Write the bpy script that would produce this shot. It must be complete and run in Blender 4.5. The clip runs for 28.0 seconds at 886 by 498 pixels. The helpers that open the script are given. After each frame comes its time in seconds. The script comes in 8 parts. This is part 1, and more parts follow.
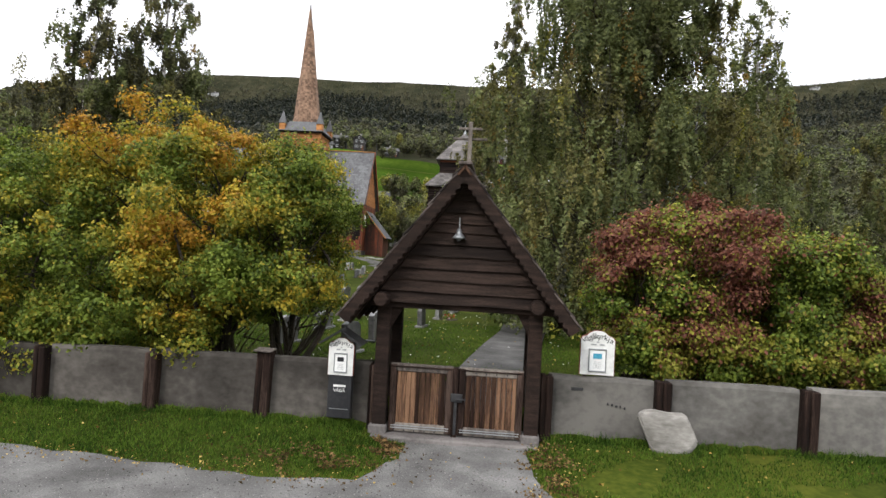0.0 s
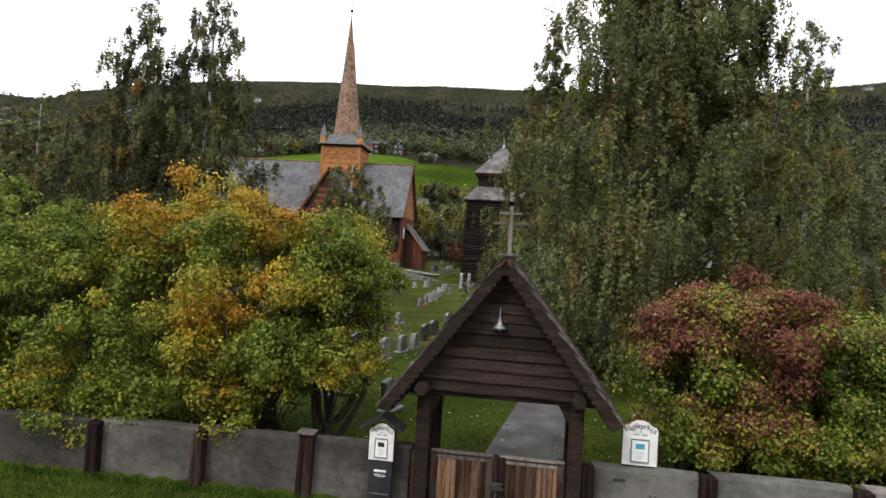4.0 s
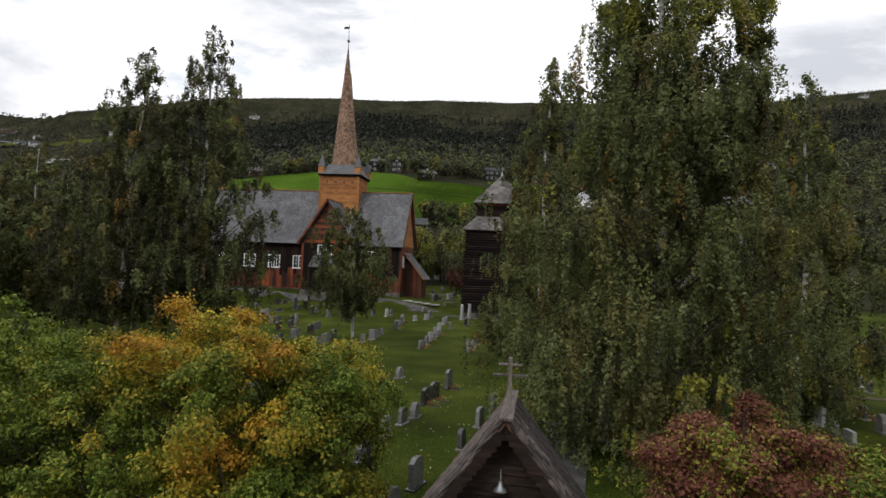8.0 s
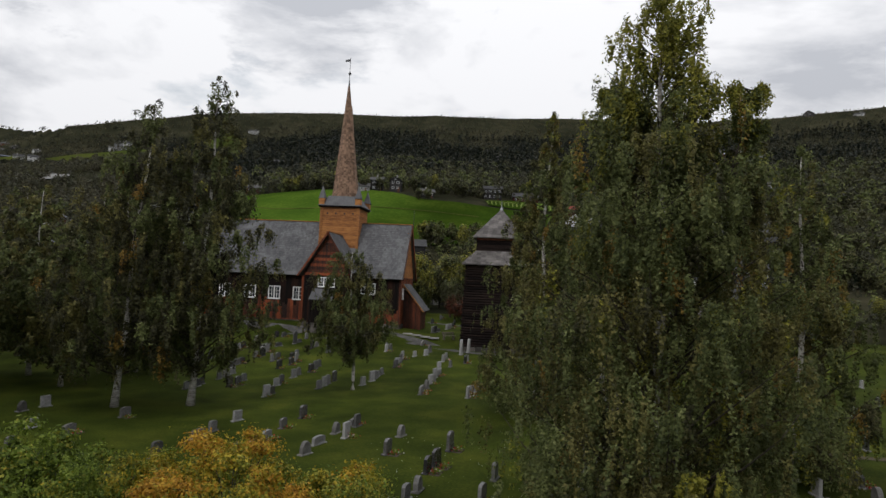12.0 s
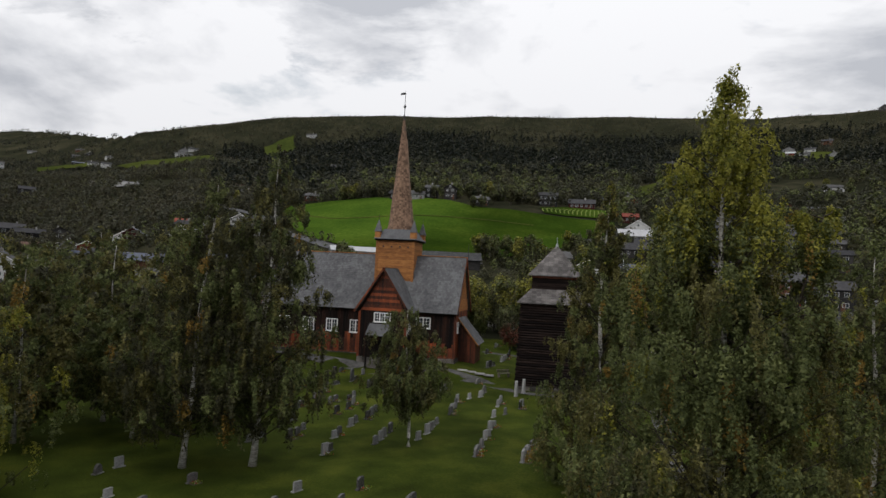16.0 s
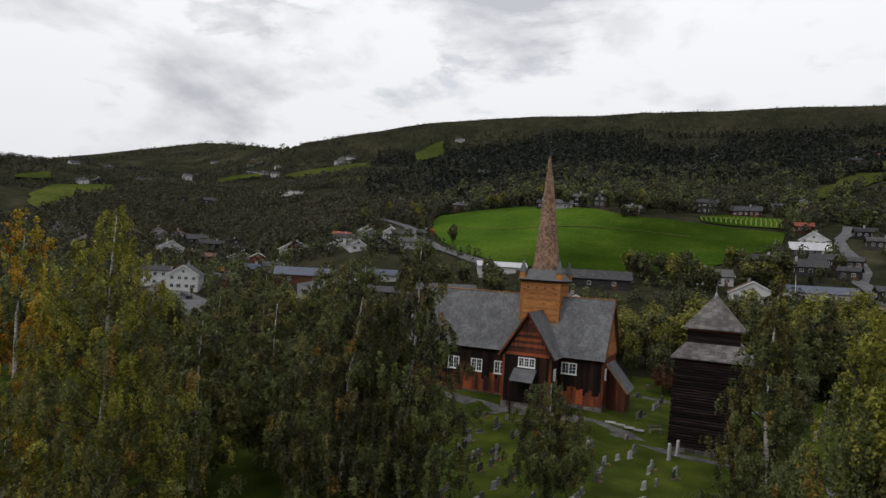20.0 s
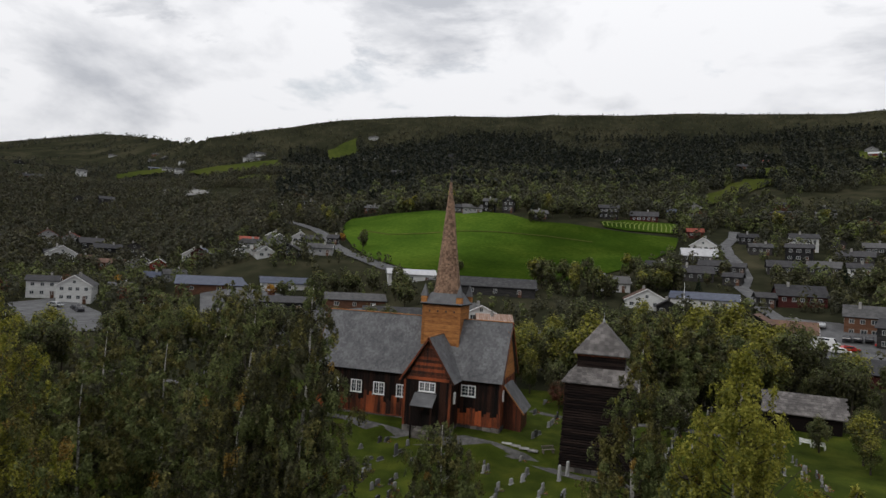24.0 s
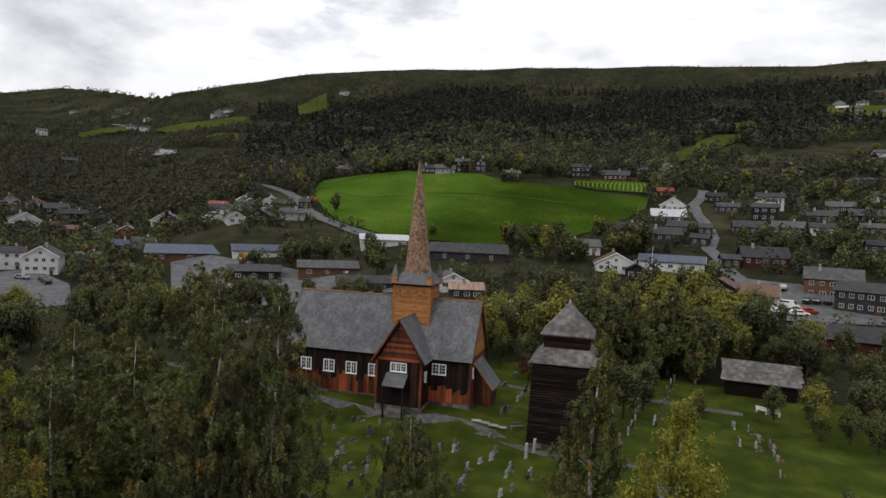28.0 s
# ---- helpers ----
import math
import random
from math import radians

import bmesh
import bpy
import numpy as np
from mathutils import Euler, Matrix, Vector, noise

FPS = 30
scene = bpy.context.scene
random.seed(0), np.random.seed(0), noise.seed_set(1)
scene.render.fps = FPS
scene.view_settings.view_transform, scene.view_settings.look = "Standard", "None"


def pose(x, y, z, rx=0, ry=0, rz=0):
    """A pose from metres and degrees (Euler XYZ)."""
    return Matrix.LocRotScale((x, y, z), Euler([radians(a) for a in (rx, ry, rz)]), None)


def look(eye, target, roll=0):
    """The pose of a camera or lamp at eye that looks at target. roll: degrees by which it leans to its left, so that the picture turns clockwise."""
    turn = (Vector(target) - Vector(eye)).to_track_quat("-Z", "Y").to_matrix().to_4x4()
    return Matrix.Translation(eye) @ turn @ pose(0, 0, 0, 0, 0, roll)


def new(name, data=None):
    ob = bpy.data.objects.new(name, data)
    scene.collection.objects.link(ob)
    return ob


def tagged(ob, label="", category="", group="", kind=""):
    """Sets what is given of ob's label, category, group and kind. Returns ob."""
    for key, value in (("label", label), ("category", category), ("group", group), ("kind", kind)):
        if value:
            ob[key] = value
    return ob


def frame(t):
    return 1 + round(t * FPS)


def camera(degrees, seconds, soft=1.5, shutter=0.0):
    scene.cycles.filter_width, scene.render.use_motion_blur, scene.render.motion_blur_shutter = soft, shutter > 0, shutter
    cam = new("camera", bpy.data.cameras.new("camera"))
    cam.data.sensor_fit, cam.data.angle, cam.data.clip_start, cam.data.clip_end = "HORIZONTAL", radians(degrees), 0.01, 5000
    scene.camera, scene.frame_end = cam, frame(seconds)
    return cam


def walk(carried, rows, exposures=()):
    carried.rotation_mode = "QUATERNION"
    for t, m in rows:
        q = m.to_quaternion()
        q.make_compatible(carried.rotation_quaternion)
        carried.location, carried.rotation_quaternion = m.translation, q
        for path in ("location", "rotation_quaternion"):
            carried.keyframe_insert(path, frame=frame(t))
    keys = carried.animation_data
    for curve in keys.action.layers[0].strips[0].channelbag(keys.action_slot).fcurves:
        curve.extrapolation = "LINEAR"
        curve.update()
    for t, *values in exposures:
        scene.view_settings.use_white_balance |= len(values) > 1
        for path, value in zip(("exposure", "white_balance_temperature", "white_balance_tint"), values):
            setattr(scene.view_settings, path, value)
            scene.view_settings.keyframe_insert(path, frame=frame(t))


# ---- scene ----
cam = camera(68.9, 28.0)
PATH = [
    (0, (0.379, -10.781, 3.04), (0.246, -8.785, 3.066), 3.0),
    (0.5, (0.403, -10.787, 3.171), (0.252, -8.793, 3.197), 3.1),
    (1, (0.384, -10.78, 3.308), (0.233, -8.786, 3.328), 3.1),
    (1.5, (0.351, -10.78, 3.399), (0.175, -8.788, 3.413), 3.1),
    (2, (0.219, -10.811, 3.422), (0.013, -8.822, 3.444), 3.2),
    (2.5, (0.172, -10.839, 3.548), (-0.048, -8.851, 3.575), 3.2),
    (3, (0.287, -10.773, 3.83), (0.037, -8.789, 3.847), 3.2),
    (3.5, (0.281, -10.802, 4.152), (0.031, -8.818, 4.174), 3.3),
    (5.5, (0.182, -10.86, 5.331), (-0.067, -8.876, 5.366), 3.3),
    (6, (0.177, -10.926, 5.669), (-0.073, -8.942, 5.709), 2.9),
    (6.5, (0.187, -11.0, 6.013), (-0.063, -9.016, 6.058), 2.4),
    (7, (0.197, -10.848, 6.277), (-0.054, -8.864, 6.328), 2.3),
    (7.5, (0.191, -10.749, 6.557), (-0.061, -8.765, 6.613), 2.4),
    (8, (0.178, -10.726, 6.842), (-0.074, -8.743, 6.905), 2.4),
    (8.5, (0.182, -10.771, 7.158), (-0.071, -8.789, 7.226), 2.5),
    (9, (0.168, -10.857, 7.491), (-0.085, -8.874, 7.564), 2.5),
    (9.5, (0.15, -10.964, 7.897), (-0.102, -8.982, 7.974), 2.6),
    (10, (0.115, -11.024, 8.049), (-0.136, -9.041, 8.136), 2.6),
    (10.5, (0.026, -11.216, 8.354), (-0.223, -9.233, 8.447), 2.6),
    (11, (-0.016, -11.279, 8.806), (-0.265, -9.296, 8.901), 2.6),
    (11.5, (-0.036, -11.314, 9.164), (-0.285, -9.332, 9.263), 2.6),
    (13.5, (-0.341, -11.773, 10.992), (-0.577, -9.79, 11.097), 2.7),
    (14, (-0.376, -11.769, 11.63), (-0.647, -9.79, 11.731), 2.6),
    (14.5, (-0.194, -11.946, 12.318), (-0.561, -9.982, 12.412), 2.7),
    (15, (-0.179, -11.93, 12.968), (-0.592, -9.975, 13.058), 2.8),
    (15.5, (-0.179, -11.988, 13.771), (-0.593, -10.033, 13.859), 2.8),
    (16, (-0.283, -11.848, 14.781), (-0.696, -9.893, 14.865), 2.8),
    (16.5, (-0.68, -11.054, 15.686), (-1.324, -9.161, 15.755), 3.1),
    (17, (-0.846, -10.781, 16.606), (-1.62, -8.938, 16.664), 3.3),
    (17.5, (-0.976, -10.911, 17.531), (-1.798, -9.088, 17.585), 3.5),
    (18, (-1.082, -11.001, 18.252), (-1.924, -9.187, 18.313), 3.4),
    (18.5, (-0.989, -10.969, 19.012), (-1.787, -9.136, 19.067), 3.5),
    (19, (-0.946, -11.243, 19.763), (-1.813, -9.441, 19.814), 3.4),
    (19.5, (-0.733, -11.281, 20.554), (-1.604, -9.481, 20.601), 3.5),
    (20, (-0.441, -11.169, 21.119), (-1.284, -9.356, 21.169), 3.4),
    (20.5, (-0.133, -11.157, 21.628), (-0.941, -9.328, 21.681), 3.4),
    (21, (0.188, -11.177, 22.176), (-0.576, -9.33, 22.232), 3.3),
    (21.5, (0.399, -11.309, 22.802), (-0.336, -9.45, 22.858), 3.2),
    (23.5, (1.161, -11.574, 25.035), (0.515, -9.682, 25.086), 3.0),
    (24, (1.552, -11.554, 25.514), (0.953, -9.647, 25.563), 3.1),
    (24.5, (1.546, -11.838, 25.709), (1.061, -9.899, 25.763), 2.8),
    (25, (1.643, -11.74, 26.214), (1.143, -9.804, 26.264), 2.8),
    (25.5, (1.883, -11.986, 27.025), (1.371, -10.053, 27.07), 2.7),
    (26, (2.025, -11.863, 27.676), (1.503, -9.932, 27.717), 2.6),
    (26.5, (2.038, -11.659, 28.184), (1.513, -9.729, 28.209), 2.5),
    (27, (2.089, -11.689, 28.789), (1.564, -9.76, 28.78), 2.6),
    (27.5, (2.171, -11.865, 29.345), (1.649, -9.935, 29.292), 2.6),
    (28, (2.297, -11.92, 29.658), (1.779, -9.99, 29.564), 2.4),
]
walk(cam, [(t, look(eye, target, roll)) for t, eye, target, roll in PATH], [(0, 1.0), (3.5, 0.84), (6, 0.4), (9, -0.05), (14, -0.3), (26, -0.3), (28, -0.1)])


# ---- light and air ----
SUN = (38, 205)  # elevation, bearing of the veiled sun
world = bpy.data.worlds.new("sky")
scene.world = world
world.use_nodes = True
wn = world.node_tree
wn.nodes.clear()


def wnode(kind, **kw):
    n = wn.nodes.new(kind)
    for k, v in kw.items():
        n.inputs[k].default_value = v
    return n


w_out, w_bg = wnode("ShaderNodeOutputWorld"), wnode("ShaderNodeBackground", Strength=1.2)
w_sky = wnode("ShaderNodeTexSky")
w_sky.sky_type, w_sky.sun_disc = "NISHITA", False
w_sky.sun_elevation, w_sky.sun_rotation = radians(SUN[0]), radians(SUN[1])
w_sky.air_density, w_sky.dust_density = 1.4, 2.5
w_dim = wnode("ShaderNodeMix")
w_dim.data_type, w_dim.blend_type = "RGBA", "MULTIPLY"
w_dim.inputs[0].default_value = 1.0
w_dim.inputs[7].default_value = (0.1, 0.1, 0.1, 1)
w_geo = wnode("ShaderNodeTexCoord")
w_map = wnode("ShaderNodeMapping")
w_map.inputs["Scale"].default_value = (1.0, 1.0, 2.6)
w_map.inputs["Location"].default_value = (0.35, 0.1, 0.25)
w_big = wnode("ShaderNodeTexNoise", Scale=2.3, Detail=7.0, Roughness=0.56, Distortion=0.25)
w_small = wnode("ShaderNodeTexNoise", Scale=4.6, Detail=9.0, Roughness=0.6, Distortion=0.3)
w_tone, w_open = wnode("ShaderNodeValToRGB"), wnode("ShaderNodeValToRGB")
w_tone.color_ramp.elements[0].position, w_tone.color_ramp.elements[0].color = 0.37, (0.57, 0.59, 0.64, 1)
w_tone.color_ramp.elements[1].position, w_tone.color_ramp.elements[1].color = 0.53, (0.985, 0.99, 1.02, 1)
w_open.color_ramp.elements[0].position, w_open.color_ramp.elements[0].color = 0.62, (0, 0, 0, 1)
w_open.color_ramp.elements[1].position, w_open.color_ramp.elements[1].color = 0.78, (0.55, 0.55, 0.55, 1)
w_mix = wnode("ShaderNodeMix")
w_mix.data_type = "RGBA"
for a, b in ((w_geo.outputs["Generated"], w_map.inputs["Vector"]), (w_map.outputs[0], w_big.inputs["Vector"]), (w_map.outputs[0], w_small.inputs["Vector"]),
             (w_big.outputs["Fac"], w_tone.inputs[0]), (w_small.outputs["Fac"], w_open.inputs[0]), (w_sky.outputs[0], w_dim.inputs[6]),
             (w_open.outputs[0], w_mix.inputs[0]), (w_tone.outputs[0], w_mix.inputs[6]), (w_dim.outputs[2], w_mix.inputs[7]),
             (w_mix.outputs[2], w_bg.inputs[0]), (w_bg.outputs[0], w_out.inputs[0])):
    wn.links.new(a, b)
# an overcast sky: brighter overhead, with heavier clouds above the haze near the hills
w_sep = wnode("ShaderNodeSeparateXYZ")
w_rise, w_heavy = wnode("ShaderNodeMapRange"), wnode("ShaderNodeMapRange")
for n, vals in ((w_rise, (0.0, 1.0, 0.8, 1.3)), (w_heavy, (0.22, 0.4, 0.05, -0.02))):
    for key, v in zip(("From Min", "From Max", "To Min", "To Max"), vals):
        n.inputs[key].default_value = v
w_add, w_mul = wnode("ShaderNodeMath"), wnode("ShaderNodeVectorMath")
w_mul.operation = "MULTIPLY"
wn.links.new(w_geo.outputs["Generated"], w_sep.inputs[0])
wn.links.new(w_sep.outputs[2], w_rise.inputs[0])
wn.links.new(w_sep.outputs[2], w_heavy.inputs[0])
wn.links.new(w_big.outputs["Fac"], w_add.inputs[0])
wn.links.new(w_heavy.outputs[0], w_add.inputs[1])
# two heavy grey clouds, over the hill and down the valley
w_last = w_add.outputs[0]
for az, el, inner, outer, weight in ((-21, 27.0, 0.999, 0.984, 0.12), (24, 23.5, 0.998, 0.972, 0.12), (-43, 26, 0.9995, 0.991, 0.1)):
    w_dot, w_rag, w_blob, w_sub = wnode("ShaderNodeVectorMath"), wnode("ShaderNodeMath"), wnode("ShaderNodeMapRange"), wnode("ShaderNodeMath")
    w_dot.operation = "DOT_PRODUCT"
    w_dot.inputs[1].default_value = (math.sin(radians(az)) * math.cos(radians(el)), math.cos(radians(az)) * math.cos(radians(el)), math.sin(radians(el)))
    w_rag.operation, w_rag.inputs[1].default_value = "MULTIPLY_ADD", 0.07
    w_blob.interpolation_type = "SMOOTHSTEP"
    for key, v in zip(("From Min", "From Max", "To Min", "To Max"), (outer + 0.035, inner + 0.035, 0.0, weight)):
        w_blob.inputs[key].default_value = v
    w_sub.operation = "SUBTRACT"
    wn.links.new(w_geo.outputs["Generated"], w_dot.inputs[0])
    wn.links.new(w_small.outputs["Fac"], w_rag.inputs[0])
    wn.links.new(w_dot.outputs["Value"], w_rag.inputs[2])
    wn.links.new(w_rag.outputs[0], w_blob.inputs[0])
    wn.links.new(w_last, w_sub.inputs[0])
    wn.links.new(w_blob.outputs[0], w_sub.inputs[1])
    w_last = w_sub.outputs[0]
wn.links.new(w_last, w_tone.inputs[0])
wn.links.new(w_mix.outputs[2], w_mul.inputs[0])
wn.links.new(w_rise.outputs[0], w_mul.inputs[1])
wn.links.new(w_mul.outputs[0], w_bg.inputs[0])
sun = new("sun", bpy.data.lights.new("sun", "SUN"))
sun.data.energy, sun.data.angle, sun.data.color = 0.9, radians(14), (1.0, 0.97, 0.92)
sun_way = Vector((math.sin(radians(SUN[1])) * math.cos(radians(SUN[0])), math.cos(radians(SUN[1])) * math.cos(radians(SUN[0])), math.sin(radians(SUN[0]))))
sun.matrix_world = look(sun_way * 200, (0, 0, 0))


# ---- materials ----
def material(name, dark, light, scale=4.0, rough=0.8, bump=0.3, bump_scale=40.0, stretch=(1, 1, 1), spread=0.0, island=0.0, metal=0.0, coord="Object", third=None, spec=0.3, transl=0.0, stain=0.0):
    """Surface with large and fine variation; spread: by object, island: by loose piece."""
    m = bpy.data.materials.new(name)
    m.use_nodes = True
    t = m.node_tree
    bsdf = t.nodes["Principled BSDF"]
    put = lambda kind: t.nodes.new(kind)
    tex, mp = put("ShaderNodeTexCoord"), put("ShaderNodeMapping")
    mp.inputs["Scale"].default_value = stretch
    t.links.new(tex.outputs[coord], mp.inputs["Vector"])
    n1, n2 = put("ShaderNodeTexNoise"), put("ShaderNodeTexNoise")
    n1.inputs["Scale"].default_value, n1.inputs["Detail"].default_value = scale, 6
    n2.inputs["Scale"].default_value, n2.inputs["Detail"].default_value = bump_scale, 4
    for n in (n1, n2):
        t.links.new(mp.outputs[0], n.inputs["Vector"])
    mixf = put("ShaderNodeMath")
    mixf.operation = "MULTIPLY_ADD"
    t.links.new(n2.outputs["Fac"], mixf.inputs[0])
    mixf.inputs[1].default_value = 0.5
    half = put("ShaderNodeMath")
    half.operation = "MULTIPLY"
    t.links.new(n1.outputs["Fac"], half.inputs[0])
    half.inputs[1].default_value = 0.75
    t.links.new(half.outputs[0], mixf.inputs[2])
    fac = mixf.outputs[0]
    if spread or island:
        src = put("ShaderNodeNewGeometry").outputs["Random Per Island"] if island else put("ShaderNodeObjectInfo").outputs["Random"]
        add = put("ShaderNodeMath")
        add.operation = "MULTIPLY_ADD"
        sub = put("ShaderNodeMath")
        sub.operation = "SUBTRACT"
        t.links.new(src, sub.inputs[0])
        sub.inputs[1].default_value = 0.5
        t.links.new(sub.outputs[0], add.inputs[0])
        add.inputs[1].default_value = island or spread
        t.links.new(fac, add.inputs[2])
        fac = add.outputs[0]
    ramp = put("ShaderNodeValToRGB")
    e = ramp.color_ramp.elements
    e[0].position, e[0].color = 0.38, (*dark, 1)
    e[1].position, e[1].color = 0.84, (*light, 1)
    if third:
        x = e.new(0.62)
        x.color = (*third, 1)
    t.links.new(fac, ramp.inputs[0])
    colour = ramp.outputs[0]
    if stain:
        big, sr, sm = put("ShaderNodeTexNoise"), put("ShaderNodeValToRGB"), put("ShaderNodeMix")
        big.inputs["Scale"].default_value, big.inputs["Detail"].default_value = scale * 0.23, 5
        t.links.new(tex.outputs[coord], big.inputs["Vector"])
        sr.color_ramp.elements[0].position, sr.color_ramp.elements[0].color = 0.4, (1 - stain, 1 - stain, 1 - stain, 1)
        sr.color_ramp.elements[1].position, sr.color_ramp.elements[1].color = 0.62, (1, 1, 1, 1)
        t.links.new(big.outputs["Fac"], sr.inputs[0])
        sm.data_type, sm.blend_type = "RGBA", "MULTIPLY"
        sm.inputs[0].default_value = 1.0
        t.links.new(colour, sm.inputs[6])
        t.links.new(sr.outputs[0], sm.inputs[7])
        colour = sm.outputs[2]
    t.links.new(colour, bsdf.inputs["Base Color"])
    bsdf.inputs["Roughness"].default_value, bsdf.inputs["Metallic"].default_value = rough, metal
    bsdf.inputs["Specular IOR Level"].default_value = spec
    if bump:
        b = put("ShaderNodeBump")
        b.inputs["Strength"].default_value, b.inputs["Distance"].default_value = bump, 0.02
        t.links.new(n2.outputs["Fac"], b.inputs["Height"])
        t.links.new(b.outputs[0], bsdf.inputs["Normal"])
    if transl:
        tr, mx = put("ShaderNodeBsdfTranslucent"), put("ShaderNodeMixShader")
        t.links.new(colour, tr.inputs[0])
        mx.inputs[0].default_value = transl
        t.links.new(bsdf.outputs[0], mx.inputs[1])
        t.links.new(tr.outputs[0], mx.inputs[2])
        t.links.new(mx.outputs[0], t.nodes["Material Output"].inputs["Surface"])
    return m


GRASS = material("grass", (0.02, 0.026, 0.0045), (0.085, 0.094, 0.014), 0.3, 0.95, 0.9, 9, third=(0.041, 0.057, 0.0083), coord="Object", stain=0.3, spec=0.03)
LAND = material("far_land", (0.013, 0.014, 0.009), (0.058, 0.053, 0.032), 0.02, 1.0, 0.4, 0.12, third=(0.026, 0.027, 0.016), spec=0.0)
FIELD = material("meadow", (0.03, 0.06, 0.009), (0.09, 0.135, 0.018), 0.045, 1.0, 0.5, 0.7, third=(0.05, 0.092, 0.0115), spec=0.0, stain=0.55)
GRAVEL = material("gravel", (0.075, 0.072, 0.069), (0.25, 0.242, 0.234), 1.4, 0.98, 0.9, 45, third=(0.15, 0.146, 0.141), stain=0.3, spec=0.05)
PATHWAY = material("path_gravel", (0.05, 0.048, 0.046), (0.17, 0.164, 0.158), 1.4, 0.98, 0.9, 45, third=(0.1, 0.097, 0.093), stain=0.3, spec=0.05)
ASPHALT = material("asphalt", (0.06, 0.06, 0.062), (0.15, 0.15, 0.152), 0.4, 0.95, 0.4, 30, spec=0.05)
TARRED = material("tarred_wood", (0.009, 0.006, 0.005), (0.052, 0.032, 0.025), 2.2, 0.85, 0.5, 30, (1, 1, 6), spread=0.15, third=(0.022, 0.014, 0.011), stain=0.3, spec=0.15)
TARRED_X = material("tarred_boards", (0.012, 0.008, 0.007), (0.072, 0.046, 0.036), 2.2, 0.75, 0.6, 28, (0.5, 6, 6), spread=0.2, third=(0.028, 0.018, 0.014), stain=0.3, spec=0.15)
OLDWOOD = material("weathered_planks", (0.018, 0.009, 0.006), (0.235, 0.132, 0.078), 2.5, 0.85, 0.6, 16, (9, 9, 0.6), spread=0.5, third=(0.082, 0.044, 0.027), spec=0.15)
POST_WOOD = material("post_wood", (0.010, 0.007, 0.006), (0.11, 0.075, 0.06), 2.2, 0.9, 0.6, 14, (9, 9, 0.7), spread=0.3, third=(0.032, 0.019, 0.015), stain=0.4, spec=0.1)
GREYWOOD = material("grey_wood", (0.05, 0.042, 0.036), (0.24, 0.21, 0.18), 3, 0.85, 0.5, 30, (5, 5, 0.8), spread=0.25, third=(0.12, 0.1, 0.088))
RENDER_GREY = material("grey_render", (0.085, 0.077, 0.068), (0.25, 0.234, 0.214), 0.8, 0.95, 0.25, 7, (1, 1, 1.3), spread=0.3, third=(0.155, 0.147, 0.136), stain=0.5, spec=0.08)
# darker, browner version of grey_render for the wall west of the gate
RENDER_BROWN = material("brown_grey_render", (0.05, 0.044, 0.038), (0.17, 0.155, 0.138), 0.8, 0.95, 0.25, 7, (1, 1, 1.3), spread=0.3, third=(0.1, 0.09, 0.08), stain=0.5, spec=0.08)
STONE = material("rough_stone", (0.14, 0.135, 0.125), (0.42, 0.41, 0.39), 1.8, 0.9, 0.6, 25, spread=0.2, third=(0.27, 0.262, 0.25))
SLATE = material("slate", (0.075, 0.068, 0.064), (0.22, 0.2, 0.19), 1.2, 0.75, 0.5, 18, spread=0.3, third=(0.13, 0.118, 0.112), stain=0.35)
GATE_SHINGLE = material("gate_shingle", (0.016, 0.012, 0.011), (0.13, 0.104, 0.092), 2.5, 0.85, 0.5, 24, (6, 1, 1), spread=0.4, third=(0.044, 0.034, 0.03))
SHINGLE = material("grey_shingle", (0.075, 0.075, 0.078), (0.175, 0.175, 0.18), 0.5, 0.85, 0.5, 12, island=0.22, third=(0.118, 0.118, 0.122), spec=0.15)
SPIRE_WOOD = material("spire_shingle", (0.10, 0.06, 0.038), (0.34, 0.21, 0.14), 1.5, 0.8, 0.5, 14, island=0.4, third=(0.2, 0.122, 0.08))
AMBER = material("amber_boards", (0.14, 0.052, 0.014), (0.46, 0.2, 0.06), 1.1, 0.65, 0.4, 14, (1, 1, 4), spread=0.2, third=(0.3, 0.12, 0.034))
CHURCH = material("church_boards", (0.024, 0.009, 0.006), (0.36, 0.084, 0.026), 0.9, 0.6, 0.4, 9, (3, 3, 0.25), spread=0.4, third=(0.15, 0.038, 0.014), stain=0.5)
FOOTING = material("dark_footing", (0.05, 0.045, 0.04), (0.19, 0.17, 0.155), 1.5, 0.95, 0.5, 20, spread=0.4, third=(0.1, 0.09, 0.082), stain=0.4)
CHURCH_DARK = material("church_tar", (0.005, 0.004, 0.004), (0.04, 0.017, 0.011), 0.9, 0.75, 0.4, 9, (3, 3, 0.3), spread=0.3, third=(0.011, 0.007, 0.006), spec=0.12)
LOGS = material("black_logs", (0.004, 0.0035, 0.0035), (0.03, 0.02, 0.017), 1.2, 0.9, 0.5, 12, (0.4, 0.4, 5), spread=0.3, third=(0.010, 0.007, 0.0065), spec=0.08)
WHITE = material("white_paint", (0.68, 0.68, 0.67), (0.86, 0.86, 0.85), 2, 0.5, 0.08, 20)
BLACK = material("black_paint", (0.012, 0.012, 0.014), (0.035, 0.035, 0.038), 2, 0.4, 0.05, 20)
GLASS = material("window_glass", (0.012, 0.016, 0.02), (0.04, 0.05, 0.06), 0.8, 0.06, 0, 5, spec=0.8)
IRON = material("dark_iron", (0.02, 0.02, 0.022), (0.07, 0.07, 0.072), 6, 0.55, 0.2, 40, metal=0.6)
ZINC = material("grey_metal", (0.2, 0.21, 0.22), (0.4, 0.41, 0.42), 4, 0.45, 0.1, 30, metal=0.7)
